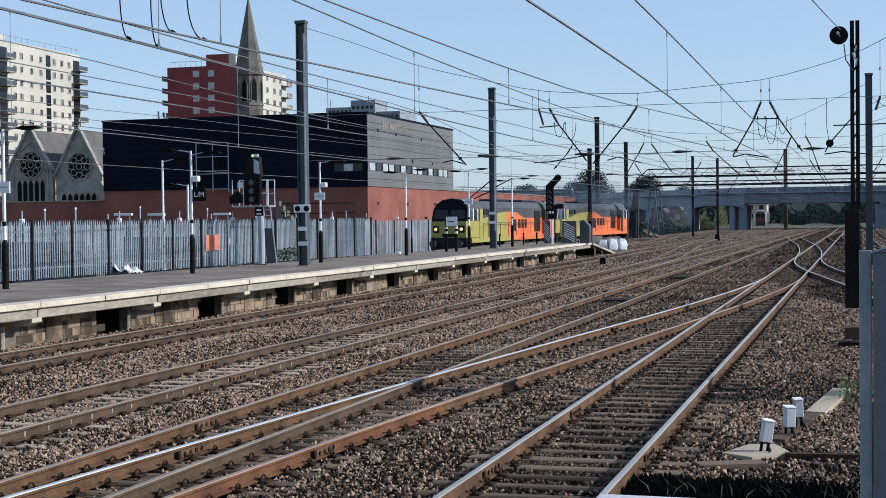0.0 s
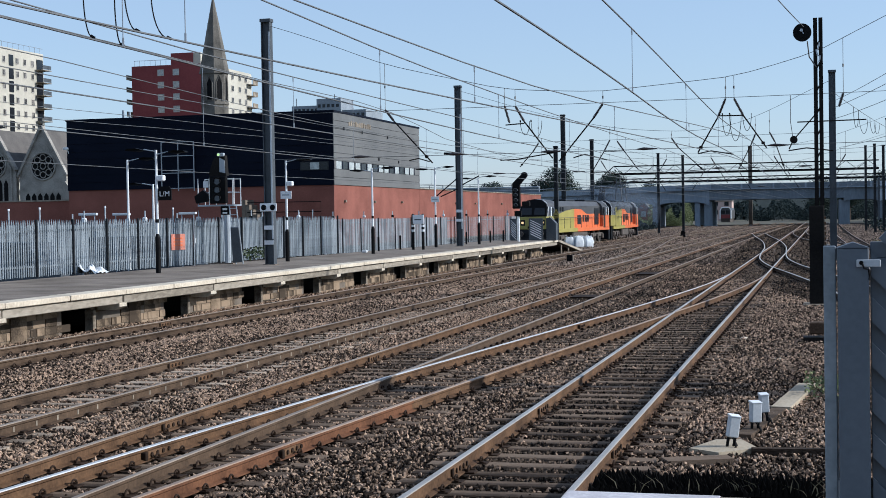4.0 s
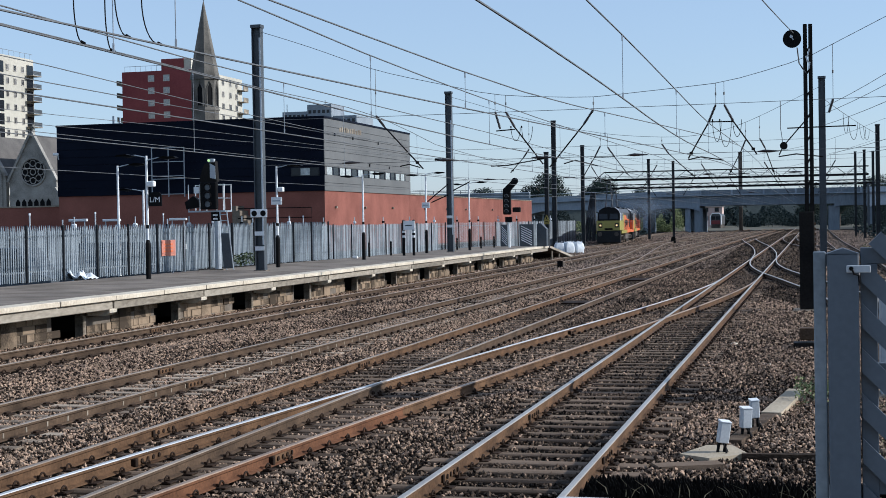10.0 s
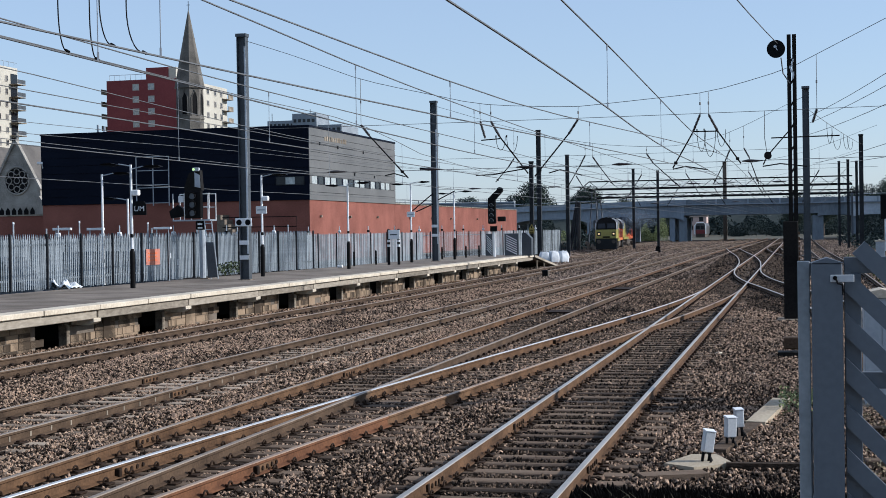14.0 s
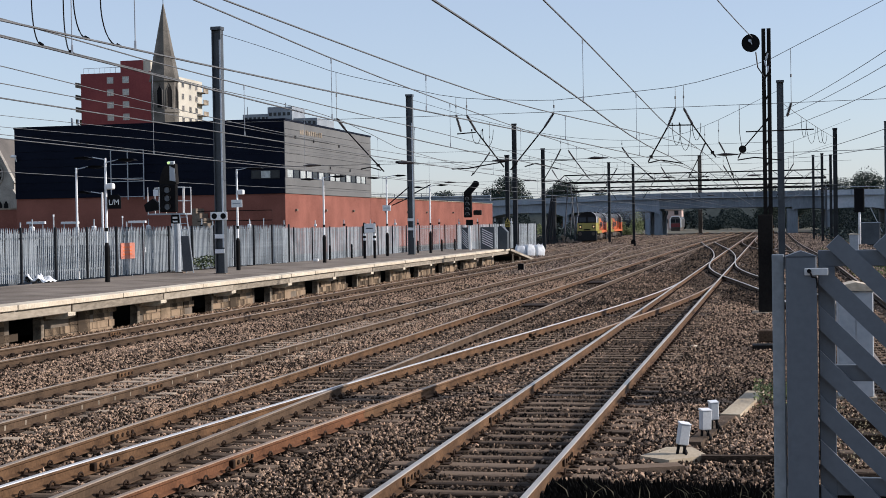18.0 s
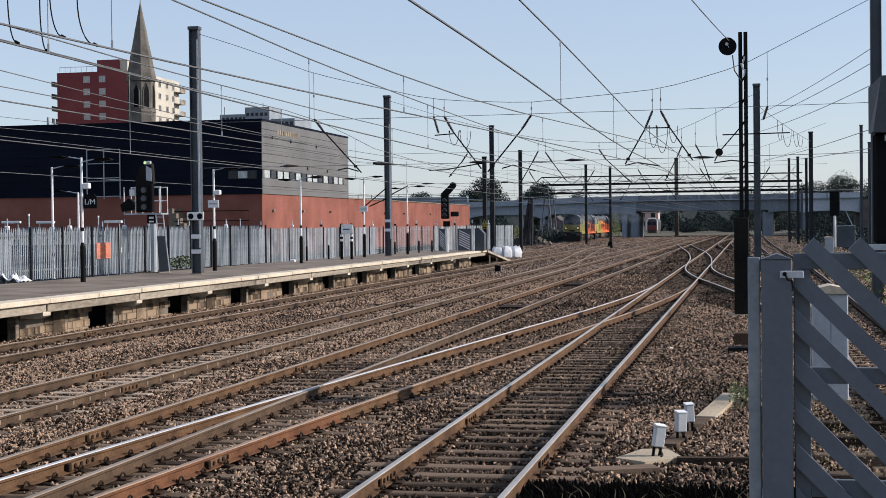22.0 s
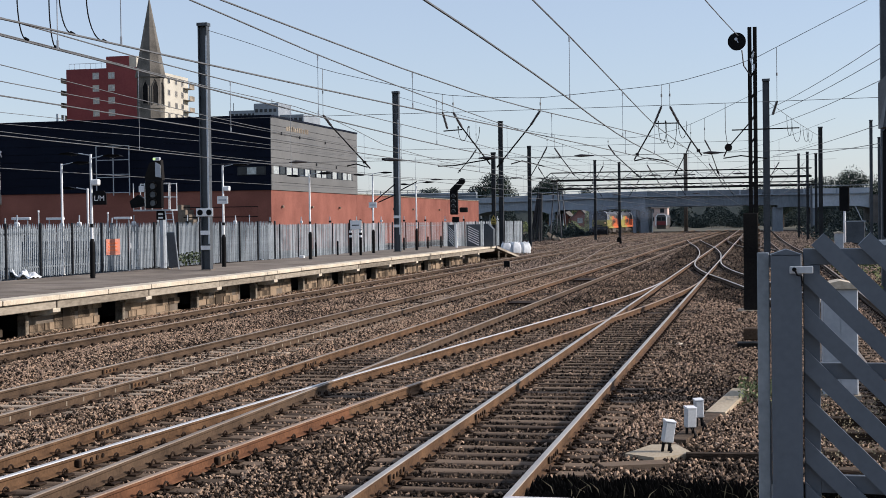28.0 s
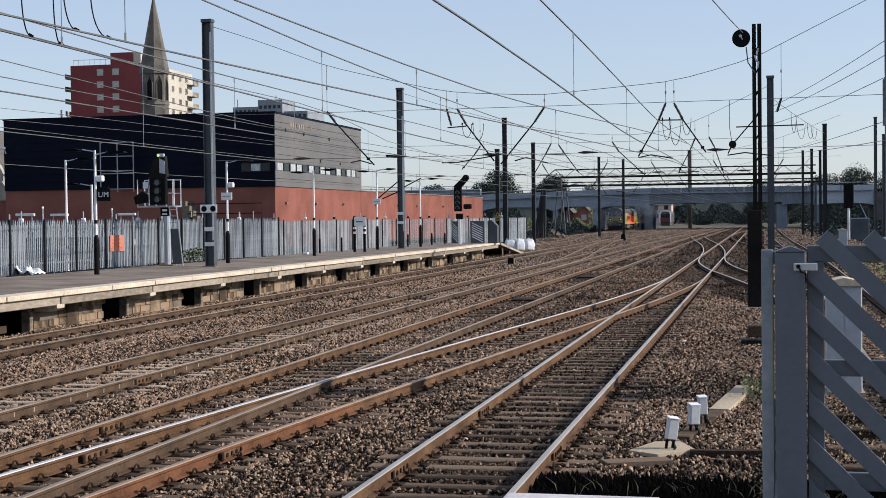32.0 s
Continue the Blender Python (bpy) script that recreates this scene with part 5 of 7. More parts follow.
def gantry(y, xa, xb, z0, z1):
    t = thing("lattice_gantry", "dark steel lattice gantry spanning all the tracks", "gantry", group="gantries")
    for z in (z0, z1):
        for dy in (0, 1.2):
            bm = B()
            bar(bm, (xa, y + dy, z), (xb, y + dy, z), 0.14, 0.3 if z == z0 else 0.14)
            part("chord", bm, M["mast_dark"], t)
    n = int((xb - xa) / 1.5)
    for i in range(n):
        x, x2 = xa + (xb - xa) * i / n, xa + (xb - xa) * (i + 1) / n
        bm = B()
        bar(bm, (x, y, z0 if i % 2 else z1), (x2, y, z1 if i % 2 else z0), 0.07, 0.07)
        part("brace", bm, M["mast_dark"], t)
    bm = B()
    bar(bm, (xa, y, z1), (xa - 1.6, y, z0 - 0.2), 0.1, 0.12)
    part("end_brace", bm, M["mast_dark"], t)
    bm = B()
    box(bm, xb - 0.7, y - 0.1, -0.3, xb - 0.4, y + 1.3, z0)
    part("leg", bm, M["mast"], t)
    for s in (-0.9, 0.9):
        bm = B()
        tube(bm, [(xa + 0.6 + s, y + 0.6, -0.3), (xa + 0.6 + s * 0.2, y + 0.6, z0)], 0.11, 6)
        part("raking_leg", bm, M["mast"], t)


gantry(214, -30.9, 7.6, 8.5, 9.68)
gantry(228, -32.0, 8.6, 7.5, 8.05)


# ---------------------------------------------------------------- fences
def palisade(x0, y0, x1, y1, z, h, label, n_panel, pale_w=0.07, gap=0.15, rise=0.0, slim=(0, 0)):
    """Pointed pales on two rails and posts; within the stretch slim the pales are narrow, with gaps between."""
    t = thing("palisade_fence", label, "fence", (x0, y0, z), 0, "palisade fences")
    d = Vector((x1 - x0, y1 - y0, 0))
    L = d.length
    d.normalize()
    ang = math.degrees(math.atan2(d.y, d.x))
    R = pose(0, 0, 0, 0, 0, ang)
    bm = B()
    prism(bm, [(-pale_w / 2, -0.02, 0.02), (-pale_w / 2, -0.02, h - 0.12), (0, -0.02, h), (pale_w / 2, -0.02, h - 0.12), (pale_w / 2, -0.02, 0.02)], (0, 0, 0), (0, 0.02, 0))
    pale = mesh_of("pale", bm, M["pale"])
    bm = B()
    box(bm, -0.026, -0.1, 0, 0.026, -0.022, h + 0.02 + rise)
    post = mesh_of("post", bm, M["mast_mid"])
    n = int(L / gap)
    shown = 0
    vs, fs = [], []
    step = L / n_panel
    for i in range(n_panel + 1):
        o = part("post", post, None, t)
        o.matrix_basis = R @ pose(i * step, 0, 0)
    for i in range(n):
        o_m = R @ pose(i * gap + gap / 2, 0, random.uniform(-0.02, 0.02), 0, random.uniform(-0.6, 0.6), 0)
        if slim[0] < i * gap < slim[1]:
            o_m = o_m @ Matrix.Diagonal((0.5, 1, 1, 1))
        if shown < 290:
            o = part("pale", pale, None, t)
            o.matrix_basis = o_m
            shown += 1
        else:
            vv = np.array([o_m @ v.co for v in pale.vertices])
            ff = [[len(vs) * 10 + k for k in (0, 1, 2, 3, 4)]]
            vs.append(vv)
            fs.extend(ff)
    if vs:
        tagged(part("pales_beyond", raw_mesh("pales_beyond", np.concatenate(vs), fs, M["pale_far"]), None, t), kind="stuff")
    for z2 in (0.35, h - 0.35):
        bm = B()
        box(bm, 0, 0.0, z2 - 0.03, L, 0.05, z2 + 0.03, R)
        part("rail", bm, M["pale"], t)
    return t


palisade(-25.2, 30, -23.3, 66, PZ, 1.85, "grey galvanised palisade fence along the back of the platform", 17, 0.055, 0.122)
palisade(-44.5, 60, -27.0, 163, -0.2, 2.75, "grey palisade fence beside the siding", 34, 0.112, 0.126, 0.0, (66, 80))


# ---------------------------------------------------------------- locomotives
def wheelset(parent, y, z=0.53):
    bm = B()
    tube(bm, [(-0.95, y, z), (0.95, y, z)], 0.09, 8)
    ax = part("axle", bm, M["bogie"], parent)
    for s in (-1, 1):
        bm = B()
        disc(bm, (s * 0.75, y, z), (1, 0, 0), 0.53, 0.13, 24)
        part("wheel", bm, M["bogie"], parent)


def locomotive(name_label):
    """A heavy diesel with a cab at each end; its length runs along y, its tail at y = 0."""
    L, W, H = 21.3, 1.32, 3.92
    t = thing("locomotive", name_label, "locomotive")
    # cabs: rounded nose and a raked screen
    for end in (0, 1):
        f = lambda y: y if end == 0 else L - y
        e = -1 if end == 0 else 1
        cabm = M["loco_yellow"] if end == 0 else M["loco_orange"]
        D = 2.44
        plan = [(-W, 3.0), (-W, 0.75), (-W + 0.17, 0.0), (W - 0.17, 0.0), (W, 0.75), (W, 3.0)]
        bm = B()
        prism(bm, [(x, f(y), 1.42) for x, y in plan], (0, 0, 0), (0, 0, D - 1.42))
        cab = part("cab", bm, cabm, t, "yellow cab nose" if end == 0 else "orange cab nose")
        ring = [(-W + 0.17, D), (-W + 0.2, 3.2), (-W + 0.36, 3.52), (-0.6, 3.78), (0, 3.88), (0.6, 3.78), (W - 0.36, 3.52), (W - 0.2, 3.2), (W - 0.17, D)]

        def shell(y0, y1, k0, k1):
            bm = B()
            lo = [bm.verts.new((x * k0, f(y0 + (z - D) * 0.42), z)) for x, z in ring]
            hi = [bm.verts.new((x * k1, f(y1 + ((z - D) * 0.42 if y1 < 1 else 0)), z)) for x, z in ring]
            for i in range(len(ring) - 1):
                bm.faces.new((lo[i], lo[i + 1], hi[i + 1], hi[i]))
            bm.faces.new((lo[0], hi[0], hi[-1], lo[-1]))
            bm.faces.new(lo)
            bm.faces.new(hi[::-1])
            return bm
        part("windscreen", shell(0.05, 0.3, 1.0, 1.03), M["black"], cab, "black windscreen surround")
        part("cab_upper", shell(0.31, 3.0, 1.03, 1.13), M["loco_grey"], cab, "grey upper cab sides and roof")
        bm = B()
        tube(bm, [(x * 1.035, f(0.3 + (z - D) * 0.42), z) for x, z in ring if x > 0], 0.05, 6)
        part("screen_edge", bm, M["white"], cab, "pale windscreen edge")
        for sx in (-0.55, 0.55):
            bm = B()
            prism(bm, [(sx - 0.46, f(0.09), 2.58), (sx + 0.46, f(0.09), 2.58), (sx + 0.42, f(0.33), 3.15), (sx - 0.42, f(0.33), 3.15)], (0, 0.0, 0), (0, e * 0.025, 0))
            part("screen_glass", bm, M["glass"], cab)
        for s in (-1, 1):
            bm = B()
            box(bm, s * 0.84 - 0.2, f(-0.03), 1.72, s * 0.84 + 0.2, f(0.08), 2.18, bevel=0.03)
            hl = part("headlight_box", bm, M["loco_black"], cab)
            bm = B()
            disc(bm, (s * 0.84, f(-0.05), 1.95), (0, 1, 0), 0.1, 0.06, 12)
            part("headlight", bm, M["lamp_on"] if end == 0 else M["glass"], hl)
            bm = B()
            box(bm, s * (W - 0.2), f(0.95), 2.5, s * (W + 0.0), f(1.75), 3.15)
            sw = part("side_window", bm, M["glass"], cab)
            for yy in (0.88, 1.75):
                bm = B()
                box(bm, s * (W - 0.22), f(yy), 2.46, s * (W + 0.015), f(yy + 0.14), 3.22)
                part("window_pillar", bm, M["white"], sw)
            bm = B()
            box(bm, s * (W - 0.03), f(2.2), 1.3, s * (W + 0.02), f(2.85), 3.2)
            part("cab_door", bm, M["loco_black"] if end else M["loco_yellow"], cab)
            bm = B()
            tube(bm, [(s * 0.85, f(0.0), 1.05), (s * 0.85, f(-0.55), 1.05)], 0.09, 8)
            disc(bm, (s * 0.85, f(-0.58), 1.05), (0, 1, 0), 0.23, 0.06, 14)
            part("buffer", bm, M["bogie"], t)
        bm = B()
        box(bm, -1.22, f(0.0), 0.14, 1.22, f(0.5), 1.415, bevel=0.06)
        part("plough", bm, M["loco_black"], t)
        bm = B()
        box(bm, -0.42, f(-0.03), 1.48, 0.42, f(0.02), 1.66)
        part("plate", bm, M["black"], cab)
    # hood: narrower body, yellow to the tail and orange to the head, with grey machinery above
    bm = B()
    prism(bm, [(1.02, 3.0, 1.35), (1.02, 9.2, 1.35), (1.02, 9.2, 3.05), (1.02, 6.4, 2.9), (1.02, 3.0, 2.45)], (0, 0, 0), (-2.04, 0, 0))
    part("hood_yellow", bm, M["loco_yellow"], t, "yellow body side")
    bm = B()
    prism(bm, [(1.02, 9.2, 1.35), (1.02, L - 3.0, 1.35), (1.02, L - 3.0, 2.6), (1.02, 13.4, 2.6), (1.02, 11.6, 3.0), (1.02, 9.2, 3.05)], (0, 0, 0), (-2.04, 0, 0))
    part("hood_orange", bm, M["loco_orange"], t, "orange body side")
    bm = B()
    prism(bm, [(-1.0, 3.0, 2.2), (1.0, 3.0, 2.2), (1.0, 3.0, 3.3), (0.7, 3.0, 3.72), (-0.7, 3.0, 3.72), (-1.0, 3.0, 3.3)], (0, 0, 0), (0, L - 6.0, 0))
    part("roof", bm, M["loco_grey"], t, "dark grey louvred roof")
    for y, w, z0, z1 in [(y, 0.4, 2.85, 3.2) for y in (4.0, 4.7, 5.4)] + [(y, 0.5, 1.9, 2.5) for y in (12.0, 12.8, 13.6)] + [(10.2, 1.2, 1.7, 2.5), (16.2, 1.5, 1.6, 3.1)]:
        bm = B()
        box(bm, 1.0, y, z0, 1.045, y + w, z1)
        part("grille", bm, M["loco_black"], t)
    bm = B()
    box(bm, -0.6, 8, 3.7, 0.6, 11, 3.9, bevel=0.05)
    box(bm, -0.7, 14, 3.7, 0.7, 17.5, 3.88, bevel=0.05)
    part("roof_fan", bm, M["loco_black"], t)
    bm = B()
    box(bm, -W, 0.6, 1.08, W, 9.2, 1.4)
    part("footplate", bm, M["loco_yellow"], t, "yellow footplate edge")
    bm = B()
    box(bm, -W, 9.204, 1.08, W, L - 0.6, 1.4)
    part("footplate", bm, M["loco_orange"], t, "orange footplate edge")
    bm = B()
    for s in (-1, 1):
        tube(bm, [(s * (W - 0.05), 3.1, 2.3), (s * (W - 0.05), L - 3.1, 2.3)], 0.02, 5)
        for k in range(9):
            y = 3.2 + k * (L - 6.4) / 8
            tube(bm, [(s * (W - 0.05), y, 1.35), (s * (W - 0.05), y, 2.3)], 0.02, 5)
    part("handrail", bm, M["loco_grey"], t)
    bm = B()
    box(bm, -1.2, 8.2, 0.35, 1.2, L - 8.2, 1.08, bevel=0.1)
    part("fuel_tank", bm, M["bogie"], t)
    for y0 in (2.2, L - 6.6):
        bm = B()
        for s in (-1, 1):
            box(bm, s * 1.0 - 0.07, y0, 0.5, s * 1.0 + 0.07, y0 + 4.4, 0.85, bevel=0.03)
            for k in range(3):
                box(bm, s * 1.08 - 0.1, y0 + 0.15 + k * 1.85, 0.35, s * 1.08 + 0.1, y0 + 0.55 + k * 1.85, 0.75)
        bg = part("bogie", bm, M["bogie"], t)
        for k in range(3):
            wheelset(bg, y0 + 0.35 + k * 1.85)
    return t


LOCO_A = locomotive("yellow and orange diesel locomotive with black windscreen surround")
LOCO_B = copy_thing(LOCO_A, pose(0, 0, 0))
tagged(LOCO_B, "leading orange and yellow diesel locomotive, coupled ahead")


# ---------------------------------------------------------------- trees
def tree(x, y, z, h, w, seed, label="dense dark green broadleaf tree", leaves=3200):
    rg = np.random.default_rng(seed)
    t = thing("tree", label, "tree", (x, y, z), 0, "trees")
    bm = B()
    tube(bm, [(0, 0, 0), (0.1, 0, h * 0.3), (0.05, 0.1, h * 0.62)], h * 0.03, 8, h * 0.012)
    for k in range(6):
        a = k * 1.05 + rg.uniform(0, 0.5)
        s = h * (0.28 + 0.06 * k)
        tube(bm, [(0.05, 0, s), (math.cos(a) * w * 0.18, math.sin(a) * w * 0.18, s + h * 0.14), (math.cos(a) * w * 0.34, math.sin(a) * w * 0.34, s + h * 0.22)], h * 0.012, 6, h * 0.004)
    part("trunk", bm, M["bark"], t)
    # clumps of leaves spread through uneven lobes
    la, lr, lz = rg.uniform(0, 6.28, 22), rg.uniform(0.05, 0.36, 22), rg.uniform(0.36, 0.84, 22)
    lr *= np.where(lz > 0.7, 0.6, 1.0)
    lobes = np.stack([np.cos(la) * lr * w, np.sin(la) * lr * w, lz * h], -1)
    rad = rg.uniform(0.15, 0.25, 22) * min(w, h)
    idx = rg.integers(0, 22, leaves)
    d = rg.normal(size=(leaves, 3))
    d /= np.linalg.norm(d, axis=1)[:, None]
    c = lobes[idx] + d * (rad[idx] * rg.uniform(0.55, 1.08, leaves))[:, None]
    s = rg.uniform(0.008, 0.018, leaves) * h
    u = rg.normal(size=(leaves, 3))
    u /= np.linalg.norm(u, axis=1)[:, None]
    v = np.cross(u, d)
    v /= np.linalg.norm(v, axis=1)[:, None] + 1e-6
    q = np.stack([c + u * s[:, None], c + v * s[:, None] * 0.7, c - u * s[:, None], c - v * s[:, None] * 0.7], 1)
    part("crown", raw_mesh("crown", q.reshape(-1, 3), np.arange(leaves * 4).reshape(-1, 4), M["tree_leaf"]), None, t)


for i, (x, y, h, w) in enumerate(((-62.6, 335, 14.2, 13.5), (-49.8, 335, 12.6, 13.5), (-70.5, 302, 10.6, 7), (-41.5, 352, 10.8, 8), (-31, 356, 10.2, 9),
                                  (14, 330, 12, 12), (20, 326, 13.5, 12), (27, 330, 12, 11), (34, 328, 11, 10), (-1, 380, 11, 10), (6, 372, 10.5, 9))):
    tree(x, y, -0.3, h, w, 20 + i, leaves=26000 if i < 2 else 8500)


def undergrowth(name, x0, x1, y0, y1, z0, z1, n, size, seed, m="leaf", label="dark green undergrowth"):
    """A bank of small leaves with an uneven top."""
    rg = np.random.default_rng(seed)
    x, y = rg.uniform(x0, x1, n), rg.uniform(y0, y1, n)
    top = z0 + (z1 - z0) * (0.45 + 0.3 * np.sin(x * 0.55 + seed) + 0.25 * np.sin(x * 1.7 + y * 0.4))
    c = np.stack([x, y, z0 + (np.maximum(top, z0 + 0.2) - z0) * rg.uniform(0, 1, n) ** 0.6], -1)
    u, v = rg.normal(size=(n, 3)), rg.normal(size=(n, 3))
    u /= np.linalg.norm(u, axis=1)[:, None]
    v -= u * (u * v).sum(1)[:, None]
    v /= np.linalg.norm(v, axis=1)[:, None]
    s = (size * rg.uniform(0.5, 1.3, n))[:, None]
    q = np.stack([c + u * s, c + v * s * 0.6, c - u * s, c - v * s * 0.6], 1)
    me = raw_mesh(name, q.reshape(-1, 3), np.arange(n * 4).reshape(-1, 4), M[m])
    return tagged(new(name, me), label, "undergrowth", kind="stuff")


for xa, xb in ((-140, -52), (16, 140)):
    bm = B()
    prism(bm, [(xa, 322, -0.4), (xa, 330, 5.2), (xa, 350, 5.6), (xa, 350, -0.4)], (0, 0, 0), (xb - xa, 0, 0))
    structure("embankment", bm, M["bank"], "dark overgrown railway bank beyond the bridge", "embankment")
bm = B()
prism(bm, [(-200, 470, -0.4), (-200, 480, 6.2), (-200, 500, 6.6), (-200, 500, -0.4)], (0, 0, 0), (400, 0, 0))
structure("embankment", bm, M["bank"], "far wooded bank closing the view along the line", "embankment")
undergrowth("undergrowth", -80, -53, 306, 321, -0.3, 8.5, 16000, 0.2, 1, "far_leaf")
undergrowth("undergrowth", 12, 75, 306, 321, -0.3, 8.5, 26000, 0.2, 11, "far_leaf")
undergrowth("undergrowth", -53, -32, 312, 326, -0.3, 2.4, 9000, 0.14, 12, "scrub", "sunlit scrub before the brick house")
undergrowth("undergrowth", -56, -36, 346, 352, 0, 7.5, 9000, 0.18, 13, "scrub", "sunlit bushes behind the brick house")
undergrowth("undergrowth", -21.5, 14, 395, 410, -0.3, 7.5, 16000, 0.2, 14, "far_leaf", label="dark trees beside the far line")
undergrowth("undergrowth", -120, 90, 455, 470, -0.3, 9.5, 9000, 0.8, 15, "far_leaf", label="far woods")
undergrowth("undergrowth", -36, -29, 222, 256, -0.3, 2.6, 5200, 0.2, 2, "far_leaf", "dark bushes beside the siding")
undergrowth("undergrowth", -38, -28, 196, 224, -0.3, 0.6, 1500, 0.16, 22, "far_leaf", "low dark weeds beside the siding")
undergrowth("undergrowth", -35, -26.5, 288, 300, -0.3, 6.0, 12000, 0.13, 3, "scrub", "sunlit green scrub beyond the bridge")
undergrowth("undergrowth", 6, 30, 150, 262, -0.3, 1.3, 5000, 0.2, 4, "far_leaf", label="weeds beside the far tracks")
undergrowth("undergrowth", 8, 40, 262, 269, -0.3, 2.4, 2500, 0.25, 5, "far_leaf")
undergrowth("undergrowth", 3.6, 9, 20, 120, -0.25, 0.35, 3500, 0.09, 6, "grass", "low green weeds beside the track")
undergrowth("undergrowth", -0.33, 0.2, 21.2, 23.2, -0.2, 0.18, 420, 0.03, 7, "scrub", "tuft of green weeds on the ballast")
undergrowth("undergrowth", 0.6, 3.5, 13.5, 22, -0.22, 0.12, 3500, 0.018, 8, "straw", "dry grass on the ballast")
undergrowth("undergrowth", -24.1, -23.3, 55, 57.3, PZ, PZ + 0.62, 330, 0.07, 9, "leaf", "dark weeds by the fence")


# ---------------------------------------------------------------- far platform furniture
def lamp_post(x, y, h, arm, label, sign=False, mid_head=0, foot=1.2, sign_z=2.58):
    """Slim white post with a black foot and one or two flat lanterns; arm: the way they point."""
    t = thing("platform_lamp", label, "lamp post", (x, y, PZ), 0, "platform lamp posts")
    bm = B()
    tube(bm, [(0, 0, foot), (0, 0, h)], 0.05, 10, 0.04)
    part("pole", bm, M["white"], t)
    bm = B()
    tube(bm, [(0, 0, 0), (0, 0, foot)], 0.088, 12)
    tube(bm, [(0, 0, foot), (0, 0, foot + 0.12)], 0.088, 12, 0.05)
    part("foot", bm, M["black"] if foot > 0.5 else M["white"], t, "black painted foot" if foot > 0.5 else "")
    bm = B()
    tube(bm, [(0, 0, foot + 0.5), (0, 0, foot + 0.62)], 0.055, 10)
    part("band", bm, M["black"], t)
    for k, s in enumerate(arm):
        bm = B()
        tube(bm, [(0, 0, h - 0.05 - 0.1 * k), (s * 0.45, 0, h + 0.03 - 0.1 * k)], 0.02, 6)
        part("arm", bm, M["steel"], t)
        bm = B()
        prism(bm, [(s * 0.4, -0.12, h), (s * 0.7, -0.16, h + 0.07), (s * 1.05, -0.12, h + 0.05), (s * 1.12, -0.08, h), (s * 0.7, -0.12, h - 0.05)], (0, 0, -0.1 * k), (0, 0.24, -0.1 * k))
        part("lantern", bm, M["black"], t, "flat black lantern head")
    if mid_head:
        bm = B()
        box(bm, 0.06, -0.1, h - 1.05, 0.3, 0.1, h - 0.85, bevel=0.03)
        part("speaker", bm, M["white"], t)
    if sign:
        bm = B()
        box(bm, -0.22, -0.1, sign_z, 0.24, -0.06, sign_z + 0.31)
        s = part("sign_board", bm, M["white"], t, "white station sign board")
        bm = B()
        box(bm, -0.16, -0.106, sign_z + 0.13, 0.17, -0.1, sign_z + 0.18)
        part("sign_bar", bm, M["steel"], s)
    return t


lamp_post(-24.5, 46.7, 4.0, (1,), "slim white lamp post by the fence", foot=0.3)
L2 = lamp_post(-21.75, 43.5, 4.15, (-1, 1), "slim white lamp post with black foot and stop sign", mid_head=1)
lamp_post(-21.4, 54.5, 4.15, (1,), "slim white lamp post with a station sign", sign=True, mid_head=1)
lamp_post(-21.0, 64.7, 4.1, (1, -1), "slim white lamp post with black foot")
lamp_post(-21.2, 76.8, 4.5, (1, -1), "slim white lamp post with a station sign", sign=True, sign_z=2.55)
lamp_post(-20.3, 83.4, 4.1, (1, -1), "slim white lamp post with black foot")
lamp_post(-22.1, 33.1, 4.3, (1,), "slim white lamp post with station sign and black plate", sign=True)
lamp_post(-24.45, 48.6, 3.15, (-1,), "short white lamp post beside the fence", foot=0.3)


def letters(body, size, m, parent, material, label=""):
    """Words set in the built-in font as a thin mesh."""
    cu = bpy.data.curves.new("letters", "FONT")
    cu.body, cu.size, cu.extrude, cu.align_x, cu.align_y = body, size, 0.006, "CENTER", "CENTER"
    tmp = bpy.data.objects.new("letters", cu)
    me = bpy.data.meshes.new_from_object(tmp)
    bpy.data.objects.remove(tmp)
    bpy.data.curves.remove(cu)
    me.materials.append(material)
    o = part("letters", me, None, parent, label)
    o.matrix_basis = m
    return o


bm = B()
prism(bm, [(0.06, -0.02, 2.45), (0.06, -0.02, 2.82), (0.16, -0.02, 2.92), (0.46, -0.02, 2.92), (0.54, -0.02, 2.82), (0.54, -0.02, 2.45)], (0, 0, 0), (0, 0.04, 0))
SB = part("stop_sign", bm, M["black"], L2, "black stop sign with white letters")
letters("L/M", 0.25, pose(0.3, -0.03, 2.66, 90), SB, M["white"])

# bands and plates on the two platform masts
for mast, zs in ((MAST_A, (0.78, 1.35)), (MAST_B, (1.42, 1.95))):
    for z in zs:
        bm = B()
        box(bm, -0.19, -0.163, z, 0.19, -0.152, z + 0.16)
        part("pale_band", bm, M["white"], mast, "pale painted band")
bm = B()
box(bm, -0.34, -0.2, 2.05, 0.34, -0.165, 2.36, bevel=0.01)
plate = part("sign_plate", bm, M["white"], MAST_A, "white plate with two black roundels")
for x in (-0.18, 0.18):
    bm = B()
    disc(bm, (x, -0.205, 2.2), (0, 1, 0), 0.11, 0.012, 18)
    part("roundel", bm, M["black"], plate)
# thin pale strip paints the sun on each mast's right flange
for mast in (MAST_A, MAST_B):
    bm = B()
    box(bm, 0.12, -0.16, 1.0, 0.186, -0.151, 8.9 if mast is MAST_A else 7.6)
    part("pale_edge", bm, M["mast_light"], mast, "pale strip drawn as the sunlit flange edge")
bm = B()
tube(bm, [(0.15, -0.1, 5.35), (-0.85, -0.1, 5.4)], 0.025, 6)
